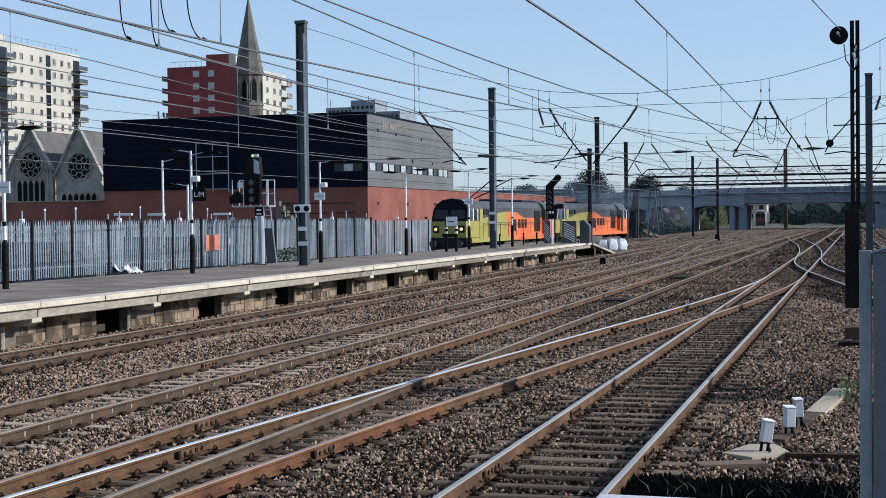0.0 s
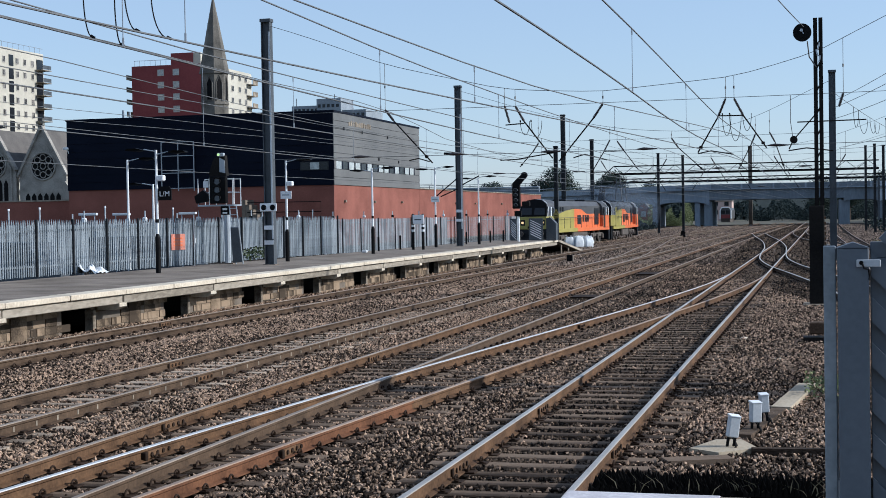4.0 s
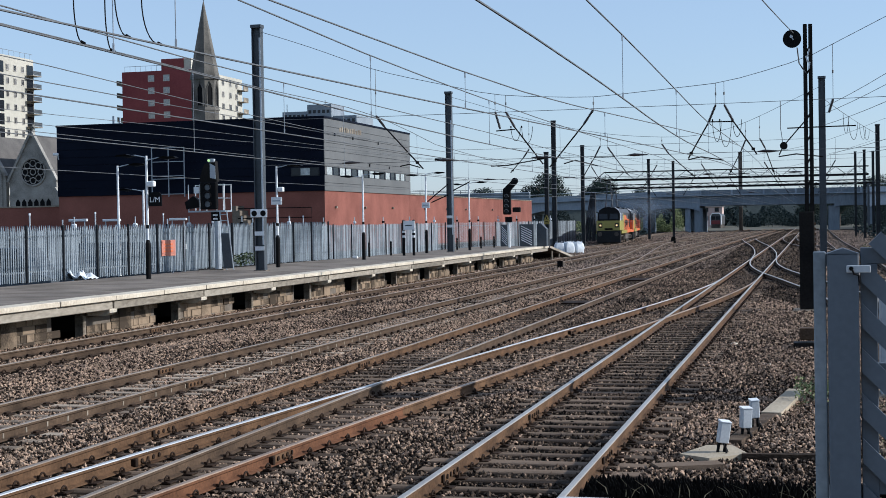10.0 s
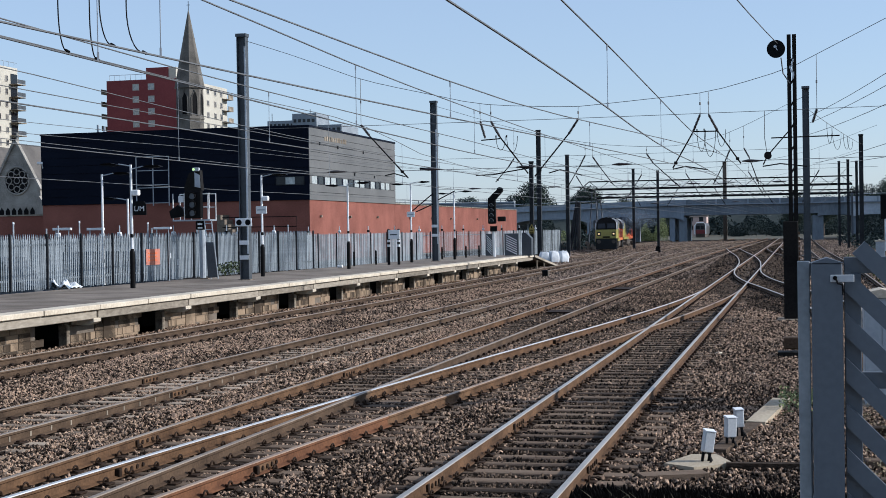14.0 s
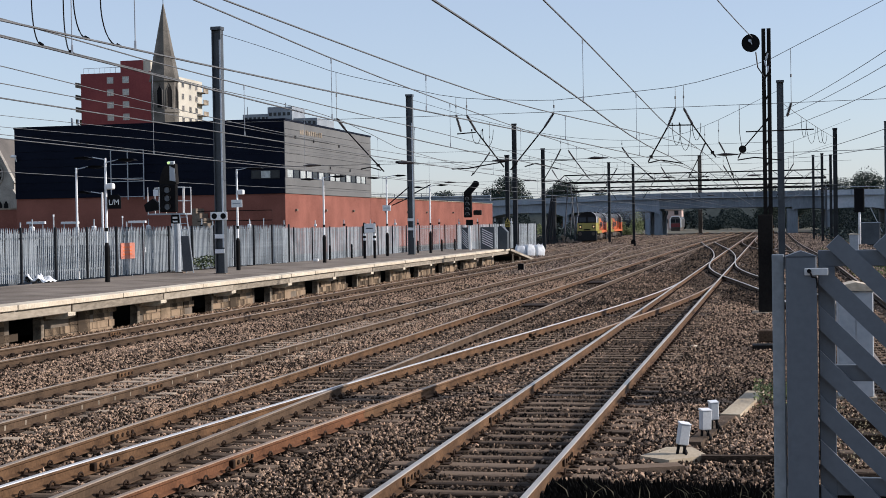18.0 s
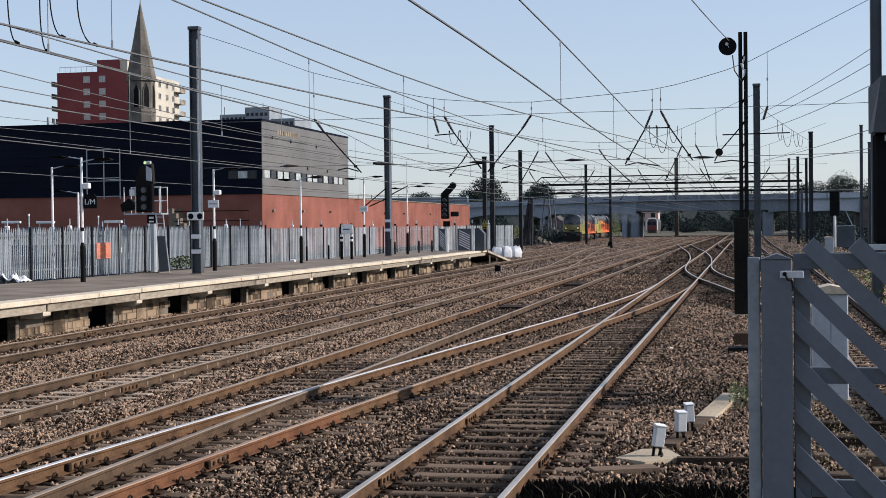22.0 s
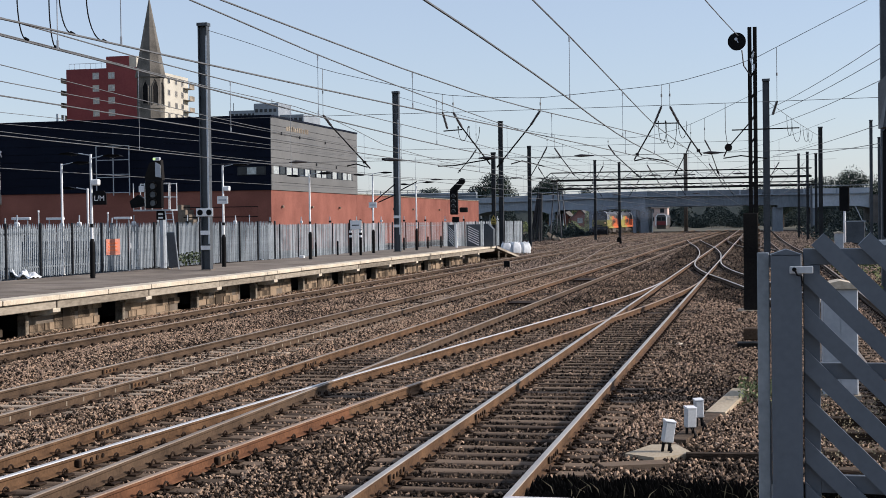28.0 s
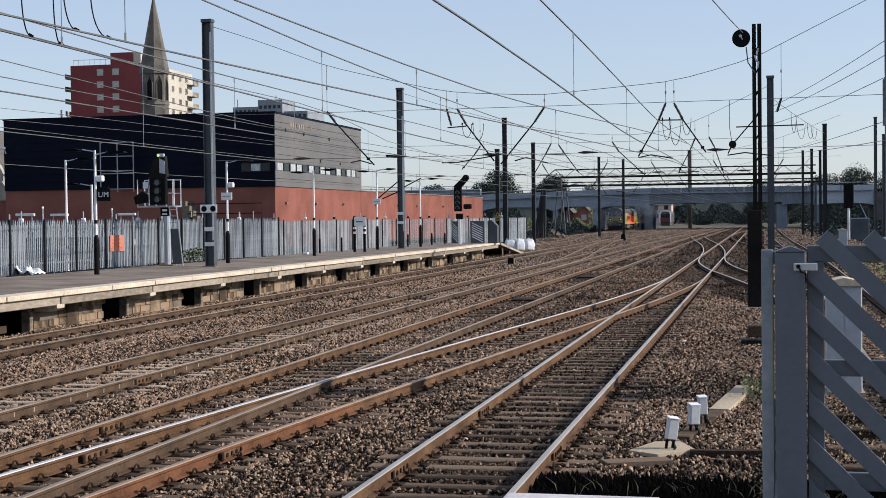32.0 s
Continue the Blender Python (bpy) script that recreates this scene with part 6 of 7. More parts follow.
tube(bm, [(-0.85, -0.1, 5.36), (-0.2, -0.1, 5.36)], 0.07, 8, 0.05)
part("lantern_arm", bm, M["black"], MAST_B)
for a, b in (((-0.1, 3.91), (-1.34, 2.93)), ((-0.1, 3.3), (-1.1, 2.88)), ((1.2, 4.03), (0.22, 3.55))):
    bm = B()
    tube(bm, [(a[0], -0.1, a[1]), (b[0], -0.1, b[1])], 0.035, 6)
    part("bracket_strut", bm, M["black"], MAST_B)


def station_name_board(x0, x1, y):
    t = thing("name_board", "white station name board on two black posts", "sign", ((x0 + x1) / 2, y, PZ))
    w = (x1 - x0) / 2
    for s in (-1, 1):
        bm = B()
        tube(bm, [(s * w, 0, 0), (s * w, 0, 1.86)], 0.075, 10)
        tube(bm, [(s * w, 0, 1.86), (s * w, 0, 1.9)], 0.075, 10, 0.03)
        p = part("post", bm, M["black"], t)
        for z in (0.95, 1.2):
            bm = B()
            tube(bm, [(s * w, 0, z), (s * w, 0, z + 0.12)], 0.08, 10)
            part("white_band", bm, M["white"], p)
    bm = B()
    box(bm, -w + 0.02, -0.12, 1.36, w + 0.08, -0.077, 1.84, bevel=0.01)
    b = part("board", bm, M["white"], t)
    bm = B()
    box(bm, -w + 0.12, -0.126, 1.56, w - 0.06, -0.12, 1.62)
    part("sign_bar", bm, M["mast"], b)


station_name_board(-21.1, -20.55, 71.9)


def big_signal():
    """Three-aspect signal on a lattice stage with route indicator above."""
    t = thing("railway_signal", "black three aspect railway signal with cage and ladder", "railway signal", (-23.1, 52.1, PZ))
    bm = B()
    tube(bm, [(0.1, 0, 0), (0.1, 0, 2.35)], 0.13, 10)
    part("post", bm, M["steel"], t)
    bm = B()
    box(bm, -0.2, -0.2, 0, 0.4, 0.2, 0.04)
    part("base", bm, M["asphalt"], t)
    bm = B()
    box(bm, -1.0, -0.35, 2.3, 0.58, 0.35, 2.36)
    part("stage", bm, M["steel"], t)
    for x in (-0.98, -0.5, 0.22, 0.56):
        for y in (-0.33, 0.33):
            bm = B()
            tube(bm, [(x, y, 2.36), (x, y, 3.4)], 0.02, 5)
            part("cage_post", bm, M["white"], t)
    for z in (2.85, 3.38):
        for a, y in ((-0.98, 0.33), (0.22, -0.33)):
            bm = B()
            tube(bm, [(a, y, z), (0.56, y, z)], 0.018, 5)
            part("cage_rail", bm, M["white"], t)
    bm = B()
    box(bm, -0.42, -0.5, 2.4, 0.3, -0.3, 3.5, bevel=0.04)
    h = part("signal_head", bm, M["black"], t)
    for k in range(3):
        z = 2.62 + 0.33 * k
        bm = B()
        disc(bm, (-0.08, -0.51, z), (0, 1, 0), 0.125, 0.03, 18)
        ln = part("lens", bm, M["lens"], h)
        bm = B()
        tube(bm, [(-0.08 + math.cos(q) * 0.15, -0.56, z + math.sin(q) * 0.15) for q in np.linspace(-0.3, math.pi + 0.3, 11)], 0.035, 6)
        part("hood", bm, M["black"], ln)
    bm = B()
    prism(bm, [(-0.42, -0.45, 3.5), (-0.44, -0.45, 3.62), (-0.26, -0.45, 4.12), (-0.2, -0.45, 4.2), (0.24, -0.45, 4.3), (0.3, -0.45, 3.5)], (0, 0, 0), (0, 0.25, 0))
    r = part("route_indicator", bm, M["mast_dark"], t)
    bm = B()
    prism(bm, [(0.02, -0.47, 3.65), (0.02, -0.47, 4.22), (0.24, -0.47, 4.1), (0.26, -0.47, 3.6)], (0, 0, 0), (0, 0.02, 0))
    part("glass_side", bm, M["cabinet"], r)
    bm = B()
    box(bm, -0.06, -0.5, 4.26, 0.22, -0.36, 4.4, bevel=0.02)
    lb = part("lamp_box", bm, M["cabinet"], r, "small pale lamp box")
    bm = B()
    disc(bm, (0.0, -0.51, 4.33), (0, 1, 0), 0.05, 0.03, 12)
    part("lit_lamp", bm, M["signal_on"], lb, "lit yellow green signal lamp")
    bm = B()
    prism(bm, [(-1.05, -0.4, 2.42), (-1.12, -0.4, 2.7), (-0.75, -0.4, 2.95), (-0.55, -0.4, 2.8), (-0.5, -0.4, 2.5)], (0, 0, 0), (0, 0.2, 0))
    part("subsidiary_signal", bm, M["black"], t)
    bm = B()
    box(bm, -0.72, -0.4, 3.05, -0.5, -0.35, 3.3)
    part("small_plate", bm, M["white"], t)
    bm = B()
    box(bm, -0.1, -0.2, 1.95, 0.3, -0.13, 2.3, bevel=0.03)
    p = part("number_plate", bm, M["black"], t)
    bm = B()
    box(bm, 0.0, -0.206, 2.14, 0.2, -0.2, 2.22)
    box(bm, 0.0, -0.206, 2.0, 0.2, -0.2, 2.06)
    part("plate_bar", bm, M["white"], p)
    bm = B()
    for x in (0.45, 0.75):
        tube(bm, [(x + 0.15, -0.35, 0), (x - 0.1, -0.35, 2.35)], 0.025, 5)
    for k in range(9):
        tube(bm, [(0.58 - k * 0.026, -0.35, 0.2 + k * 0.25), (0.88 - k * 0.026, -0.35, 0.2 + k * 0.25)], 0.016, 5)
    part("ladder", bm, M["steel"], t)
    bm = B()
    prism(bm, [(0.5, -0.42, 0.05), (0.42, -0.42, 1.45), (0.75, -0.42, 1.45), (0.9, -0.42, 0.08)], (0, 0, 0), (0, 0.04, 0))
    part("ladder_guard", bm, M["mast"], t)


big_signal()


def banner_signal():
    t = thing("railway_signal", "dark signal with slanted hood at the platform end", "railway signal", (-19.35, 90.5, PZ))
    bm = B()
    tube(bm, [(0, 0, 0), (0, 0, 1.9)], 0.07, 8)
    part("post", bm, M["white"], t)
    bm = B()
    box(bm, -0.38, -0.15, 2.15, 0.14, 0.15, 3.62, bevel=0.05)
    h = part("signal_head", bm, M["black"], t)
    for k in range(4):
        bm = B()
        disc(bm, (-0.12, -0.17, 2.35 + k * 0.33), (0, 1, 0), 0.11, 0.04, 14)
        part("lens", bm, M["glass"], h)
        bm = B()
        tube(bm, [(-0.25, -0.2, 2.33 + k * 0.33), (-0.22, -0.32, 2.45 + k * 0.33), (-0.12, -0.34, 2.5 + k * 0.33), (-0.02, -0.32, 2.45 + k * 0.33), (0.01, -0.2, 2.33 + k * 0.33)], 0.025, 5)
        part("visor", bm, M["mast"], h)
    bm = B()
    prism(bm, [(-0.38, -0.14, 3.6), (-0.36, -0.14, 3.82), (0.28, -0.14, 4.42), (0.36, -0.14, 4.46), (0.56, -0.14, 4.2), (0.12, -0.14, 3.72), (0.1, -0.14, 3.6)], (0, 0, 0), (0, 0.28, 0))
    si = part("slanted_indicator", bm, M["black"], t)
    bm = B()
    disc(bm, (0.42, 0.0, 4.34), (0, 1, 0), 0.2, 0.3, 18)
    part("round_end", bm, M["black"], si)
    bm = B()
    box(bm, 0.25, -0.12, 2.3, 0.78, 0.12, 2.62, bevel=0.04)
    part("side_box", bm, M["mast_dark"], t, "dark red side indicator")
    bm = B()
    box(bm, -0.25, -0.1, 1.65, 0.2, 0.05, 2.0)
    part("number_plate", bm, M["black"], t)


banner_signal()


def hatched_gate(x0, x1, y, z, h):
    t = thing("hatched_screen", "grey barrier screen with white diagonal stripes", "barrier", (x0, y, z), 0, "hatched screens")
    w = x1 - x0
    bm = B()
    box(bm, 0, 0, 0.05, w, 0.06, h, bevel=0.01)
    part("panel", bm, M["mast"], t)
    n = 7
    for i in range(n):
        z0 = 0.1 + i * (h - 0.45) / n
        bm = B()
        prism(bm, [(w * 0.12, -0.012, z0 + 0.36), (w * 0.12, -0.012, z0 + 0.42), (w * 0.88, -0.012, z0 + 0.06), (w * 0.88, -0.012, z0)], (0, 0, 0), (0, 0.01, 0))
        part("stripe", bm, M["white"], t)


hatched_gate(-20.1, -19.65, 91.3, PZ, 1.5)
hatched_gate(-18.85, -17.9, 91.3, PZ, 1.5)
cabt = thing("equipment_cabinet", "plain grey equipment cabinet at the platform end", "cabinet", (-17.75, 93.0, PZ))
bm = B()
prism(bm, [(-0.1, -0.3, 0), (-0.1, -0.3, 1.5), (0.15, -0.3, 1.55), (0.55, -0.3, 1.15), (0.55, -0.3, 0)], (-0.1, 0, 0), (-0.1, 0.7, 0))
part("body", bm, M["mast"], cabt)

# small posts by the back of the platform
for x, y in ((-22.2, 69.3), (-22.0, 72.5), (-22.0, 77.0), (-21.3, 84.2), (-20.8, 88.5), (-20.5, 91.0)):
    b = thing("bollard", "short dark bollard at the back of the platform", "bollard", (x, y, PZ), 0, "bollards")
    bm = B()
    tube(bm, [(0, 0, 0), (0, 0, 0.72)], 0.055, 8)
    part("shaft", bm, M["black"], b)
    bm = B()
    tube(bm, [(0, 0, 0.72), (0, 0, 0.77)], 0.055, 8, 0.02)
    part("cap", bm, M["black"], b)


# notices, floodlights and clutter along the fence
def fence_x(y):
    return -25.2 + (y - 30) / 36 * 1.9


def notice(y, w, h, z, m, label, bars=False):
    t = thing("notice", label, "notice", (fence_x(y) + (0.035 if bars else 0.05), y - 0.02, PZ + z), 85, "notices")
    bm = B()
    box(bm, -w / 2, -0.035, 0, w / 2, -0.022, h)
    b = part("board", bm, m, t)
    if bars:
        for k in range(3):
            bm = B()
            box(bm, -w * 0.35, -0.042, h * (0.25 + 0.22 * k), w * 0.3, -0.035, h * (0.33 + 0.22 * k))
            part("text_bar", bm, M["loco_orange"], b)


notice(49.92, 1.02, 0.61, 0.63, M["orange_sign"], "square orange notice on the fence", True)
notice(51.25, 0.16, 0.2, 0.85, M["gate_light"], "small white notice on the fence")
notice(51.9, 0.2, 0.24, 0.57, M["gate_light"], "small white notice on the fence")
for i, y in enumerate((38.4, 43.9, 48.0, 52.2, 57.0, 62.0)):
    t = thing("floodlight", "small white floodlight on a post behind the fence", "floodlight", (fence_x(y) - 0.25, y, PZ), 0, "floodlights")
    bm = B()
    tube(bm, [(0, 0, 0), (0, 0, 2.15)], 0.024, 6)
    part("post", bm, M["steel"], t)
    bm = B()
    box(bm, -0.08, -0.08, 1.74, 0.08, 0.05, 1.9, bevel=0.025)
    part("head", bm, M["white"] if i != 4 else M["black"], t)
for y, z in ((36.5, 2.3), (39.8, 2.15), (41.5, 2.2), (45.5, 2.25), (50.4, 2.2), (54.6, 2.15), (59.0, 2.15), (61.0, 2.2), (64.0, 2.1)):
    t = thing("fence_pole", "thin pale pole behind the fence", "pole", (fence_x(y) - 0.4, y, PZ), 0, "fence poles")
    bm = B()
    tube(bm, [(0, 0, 0), (0, 0, z)], 0.026, 6)
    part("shaft", bm, M["steel"], t)
    bm = B()
    tube(bm, [(0, 0, z), (0, 0, z + 0.07)], 0.034, 6)
    part("tip", bm, M["white"], t)


for k in range(17):
    y = 74 + k * 5.1
    x = -44.5 + (y - 60) / 103 * 17.5
    t = thing("fence_pole", "thin pale pole behind the siding fence", "pole", (x - 0.3, y, -0.34), 0, "siding fence poles")
    bm = B()
    tube(bm, [(0, 0, 0), (0, 0, 3.45)], 0.045, 6)
    part("shaft", bm, M["steel"], t)
    bm = B()
    box(bm, -0.09, -0.09, 2.95, 0.12, 0.09, 3.12, bevel=0.02)
    part("fitting", bm, M["white"] if k % 3 == 1 else M["black"], t)


def van(x, y, roof):
    """Parked white van whose roof shows over the fence."""
    t = thing("parked_van", "grey parked van behind the fence", "van", (x, y, -0.34), 0, "parked vans")
    bm = B()
    prism(bm, [(-2.4, -0.9, 0.35), (-2.4, -0.9, roof), (1.0, -0.9, roof), (1.7, -0.9, 1.25), (2.5, -0.9, 1.05), (2.5, -0.9, 0.35)], (0, 0, 0), (0, 1.8, 0))
    b = part("body", bm, M["mast"], t)
    bm = B()
    prism(bm, [(0.2, -0.92, 1.25), (0.2, -0.92, roof - 0.15), (0.9, -0.92, roof - 0.15), (1.45, -0.92, 1.25)], (0, 0, 0), (0, 0.02, 0))
    part("side_window", bm, M["glass"], b)
    for wx in (-1.5, 1.6):
        for wy in (-0.85, 0.85):
            bm = B()
            disc(bm, (wx, wy, 0.33), (0, 1, 0), 0.33, 0.2, 16)
            part("wheel", bm, M["black"], t)


van(-31.5, 50.5, 2.2)
van(-29.0, 57.0, 2.3)
van(-38.0, 55.0, 2.2)
rag = thing("white_sheet", "crumpled white sheet lying by the fence", "litter", (-24.35, 43.4, PZ))
bm = B()
bmesh.ops.create_grid(bm, x_segments=22, y_segments=14, size=0.5)
for v in bm.verts:
    v.co = (v.co.x * 1.1, v.co.y * 0.9, 0.02 + 0.34 * max(0, noise.noise(v.co * 5.3) + 0.3) * (1 - (v.co.x * 2) ** 2 * 0.8))
bmesh.ops.solidify(bm, geom=bm.faces[:], thickness=0.01)
part("cloth", bm, M["bag"], rag, smooth=True)
for x, y in ((-24.9, 60.5), (-22.2, 67.0)):
    t = thing("concrete_block", "small white painted block by the fence", "block", (x, y, PZ), 4, "concrete blocks")
    bm = B()
    box(bm, -0.13, -0.1, 0, 0.13, 0.1, 0.13, bevel=0.02)
    part("body", bm, M["white"], t)


kb = thing("concrete_block", "pale square concrete block by the fence", "block", (-25.0, 40.9, PZ), 4)
bm = B()
box(bm, -0.22, -0.2, 0, 0.22, 0.2, 0.36, bevel=0.02)
part("body", bm, M["concrete"], kb)
# made-up bars on posts in place of white roofs behind the fence
for x, y in ((-26.0, 49.0), (-23.95, 50.5), (-25.4, 45.4)):
    t = thing("batten_light", "white bar on two thin posts in place of a white roof", "lamp", (x, y, -0.34), 0, "batten lights")
    bm = B()
    box(bm, -0.36, -0.06, 3.2, 0.36, 0.06, 3.29, bevel=0.01)
    part("batten", bm, M["white"], t)
    for s in (-0.25, 0.25):
        bm = B()
        tube(bm, [(s, 0, 0), (s, 0, 3.2)], 0.02, 6)
        part("post", bm, M["steel"], t)


def bulk_bag(x, y, s):
    t = thing("bulk_bag", "full white woven bulk bag beside the platform ramp", "bulk bag", (x, y, -0.2), 20 * s, "bulk bags")
    bm = B()
    bmesh.ops.create_cube(bm, size=1.0)
    bmesh.ops.subdivide_edges(bm, edges=bm.edges[:], cuts=5, use_grid_fill=True)
    for v in bm.verts:
        z = v.co.z + 0.5
        bul = 1.0 + 0.14 * math.sin(z * math.pi) + 0.16 * noise.noise(v.co * 4 + Vector((s, 0, 0)))
        v.co = Vector((v.co.x * (0.7 - 0.3 * max(0, z - 0.6)) * bul, v.co.y * (0.7 - 0.3 * max(0, z - 0.6)) * bul, z * 0.92 + (0.3 * noise.noise(v.co * 6 + Vector((0, s, 0))) if z > 0.8 else 0)))
    part("sack", bm, M["bag"], t, smooth=True)
    for a in (-1, 1):
        for b in (-1, 1):
            bm = B()
            tube(bm, [(a * 0.3, b * 0.3, 0.75), (a * 0.22, b * 0.28, 1.05), (a * 0.12, b * 0.3, 0.8)], 0.03, 5)
            part("loop", bm, M["bag"], t)


bulk_bag(-20.4, 115.0, 1.0)
bulk_bag(-19.7, 115.3, 1.7)
bulk_bag(-19.02, 115.9, 2.3)

mk = thing("track_marker", "small dark marker box with a pale end between tracks", "marker", (-14.25, 80.9, -0.2))
bm = B()
box(bm, -0.22, -0.15, 0, 0.1, 0.15, 0.45, bevel=0.02)
part("body", bm, M["black"], mk)
bm = B()
box(bm, 0.1, -0.15, 0.02, 0.16, 0.15, 0.43, bevel=0.02)
part("end", bm, M["mortar"], mk)


# ---------------------------------------------------------------- near side: tensioned mast, gate, panels, boxes
def anchor_mast():
    t = thing("anchor_mast", "dark rusty anchor mast with balance wheel and guarded weights", "mast", (-0.15, 43, -0.2))
    for s in (-1, 1):
        bm = B()
        box(bm, s * 0.076 - 0.058, -0.1, 0, s * 0.076 + 0.058, 0.1, 8.45)
        part("channel", bm, M["mast_dark"], t)
    for k in range(12):
        bm = B()
        bar(bm, (-0.09, -0.11, 0.4 + k * 0.65), (0.09, -0.11, 0.7 + k * 0.65), 0.015, 0.05)
        part("lacing_bar", bm, M["mast_dark"], t)
    bm = B()
    box(bm, -0.3, -0.3, 0.05, 0.13, 0.25, 2.95, bevel=0.02)
    c = part("weight_guard", bm, M["mast_dark"], t, "tall dark guard box round the weights")
    for k in range(14):
        bm = B()
        box(bm, 0.13, -0.2, 0.6 + k * 0.15, 0.17, 0.1, 0.68 + k * 0.15)
        part("guard_slot", bm, M["rail"], c)
    bm = B()
    disc(bm, (-0.44, -0.4, 8.0), (0.1, 1, 0), 0.26, 0.1, 28)
    w = part("balance_wheel", bm, M["black"], t, "round black balance wheel")
    bm = B()
    disc(bm, (-0.46, -0.48, 8.06), (0.1, 1, 0), 0.045, 0.06, 12)
    tube(bm, [(-0.46, -0.5, 8.06), (-0.4, -0.5, 7.95)], 0.015, 5)
    part("hub", bm, M["mast_light"], w)
    bm = B()
    tube(bm, [(-0.3, -0.3, 7.75), (-0.25, -0.2, 7.3), (-0.05, -0.1, 7.0)], 0.02, 5)
    part("tension_rope", bm, M["wire"], t)
    for x, z, a in ((0.02, 7.62, 12), (-0.03, 7.42, -16), (0.04, 7.24, 8)):
        bm = B()
        box(bm, -0.022, -0.03, -0.1, 0.022, 0.03, 0.1, pose(x, -0.13, z, 0, a, 0))
        part("bracket", bm, M["mast_light"], t)
    bm = B()
    box(bm, -0.5, -0.5, -0.15, 0.5, 0.5, 0.08, bevel=0.03)
    part("base", bm, M["concrete"], t)
    w = thing("anchor_wire", "tensioned wire running to the anchor mast", "overhead wire")
    bm = B()
    tube(bm, sag((-2.9, -8, 5.9), (-0.55, 42.5, 7.95), 0.25, 10), 0.014, 5)
    part("strand", bm, M["wire"], w)
    b = thing("trackside_box", "small rusty equipment box beside the mast", "equipment box", (-0.17, 31.0, -0.2))
    bm = B()
    box(bm, -0.17, -0.15, 0.2, 0.17, 0.15, 0.45, bevel=0.02)
    part("body", bm, M["rail_dark"], b)
    bm = B()
    box(bm, -0.3, -0.25, 0, 0.3, 0.25, 0.14)
    part("foot", bm, M["mast_dark"], b)


anchor_mast()


def timber_gate():
    GY = 8.0
    t = thing("platform_gate", "grey painted timber gate with slanted boards", "gate", (0, GY, 0.86))
    bm = B()
    box(bm, 0.062, -0.085, 0, 0.225, 0.08, 1.57, bevel=0.006)
    p = part("gate_post", bm, M["gate"], t)
    bm = B()
    prism(bm, [(0.058, -0.09, 1.57), (0.1435, -0.09, 1.6), (0.229, -0.09, 1.57)], (0, 0, 0), (0, 0.175, 0))
    part("post_cap", bm, M["gate"], p)
    bm = B()
    box(bm, -0.012, -0.03, 0.0, 0.054, 0.05, 1.58, bevel=0.004)
    part("closing_strip", bm, M["pale"], t, "pale steel closing strip")
    bm = B()
    box(bm, 0.053, 0.0, 0.28, 0.06, 0.03, 0.75)
    box(bm, 0.05, -0.02, 0.05, 0.062, 0.03, 0.3)
    part("edge_strip", bm, M["gate_light"], t)
    bm = B()
    box(bm, 0.16, -0.102, 1.467, 0.285, -0.088, 1.507, bevel=0.003)
    pl = part("latch_plate", bm, M["gate_light"], t, "pale metal latch plate")
    bm = B()
    tube(bm, [(0.19, -0.115, 1.485), (0.2, -0.125, 1.46), (0.222, -0.12, 1.455), (0.226, -0.11, 1.4)], 0.006, 6)
    disc(bm, (0.185, -0.105, 1.49), (0, 1, 0), 0.012, 0.012, 10)
    part("latch_hook", bm, M["black"], pl)
    for z0, z1 in ((1.51, 1.6), (0.88, 0.97), (0.25, 0.35)):
        bm = B()
        box(bm, 0.236, 0.03, z0, 1.7, 0.07, z1, bevel=0.004)
        part("cross_rail", bm, M["gate"], t)
    bm = B()
    box(bm, 0.236, 0.025, 0.05, 0.325, 0.068, 1.51, bevel=0.003)
    part("hanging_stile", bm, M["gate"], t)
    for i in range(-7, 6):
        # each board runs down to the right at 45 degrees from a pointed top
        xt, zt, L, w = 0.345 + i * 0.246, 1.685, 2.4, 0.066
        pr = [(xt, zt), (xt + L, zt - L), (xt + L - 2 * w, zt - L), (xt - w, zt - w)]
        bm = B()
        prism(bm, [(x, -0.02, z) for x, z in pr], (0, 0, 0), (0, 0.04, 0))
        for co, no in (((0, 0, 0.06), (0, 0, -1)), ((0.238, 0, 0), (-1, 0, 0)), ((1.7, 0, 0), (1, 0, 0))):
            bmesh.ops.bisect_plane(bm, geom=bm.verts[:] + bm.edges[:] + bm.faces[:], plane_co=co, plane_no=no, clear_outer=True)
            bmesh.ops.holes_fill(bm, edges=bm.edges[:])
        if len(bm.verts) > 3:
            part("slanted_board", bm, M["gate"], t)
        else:
            bm.free()


timber_gate()


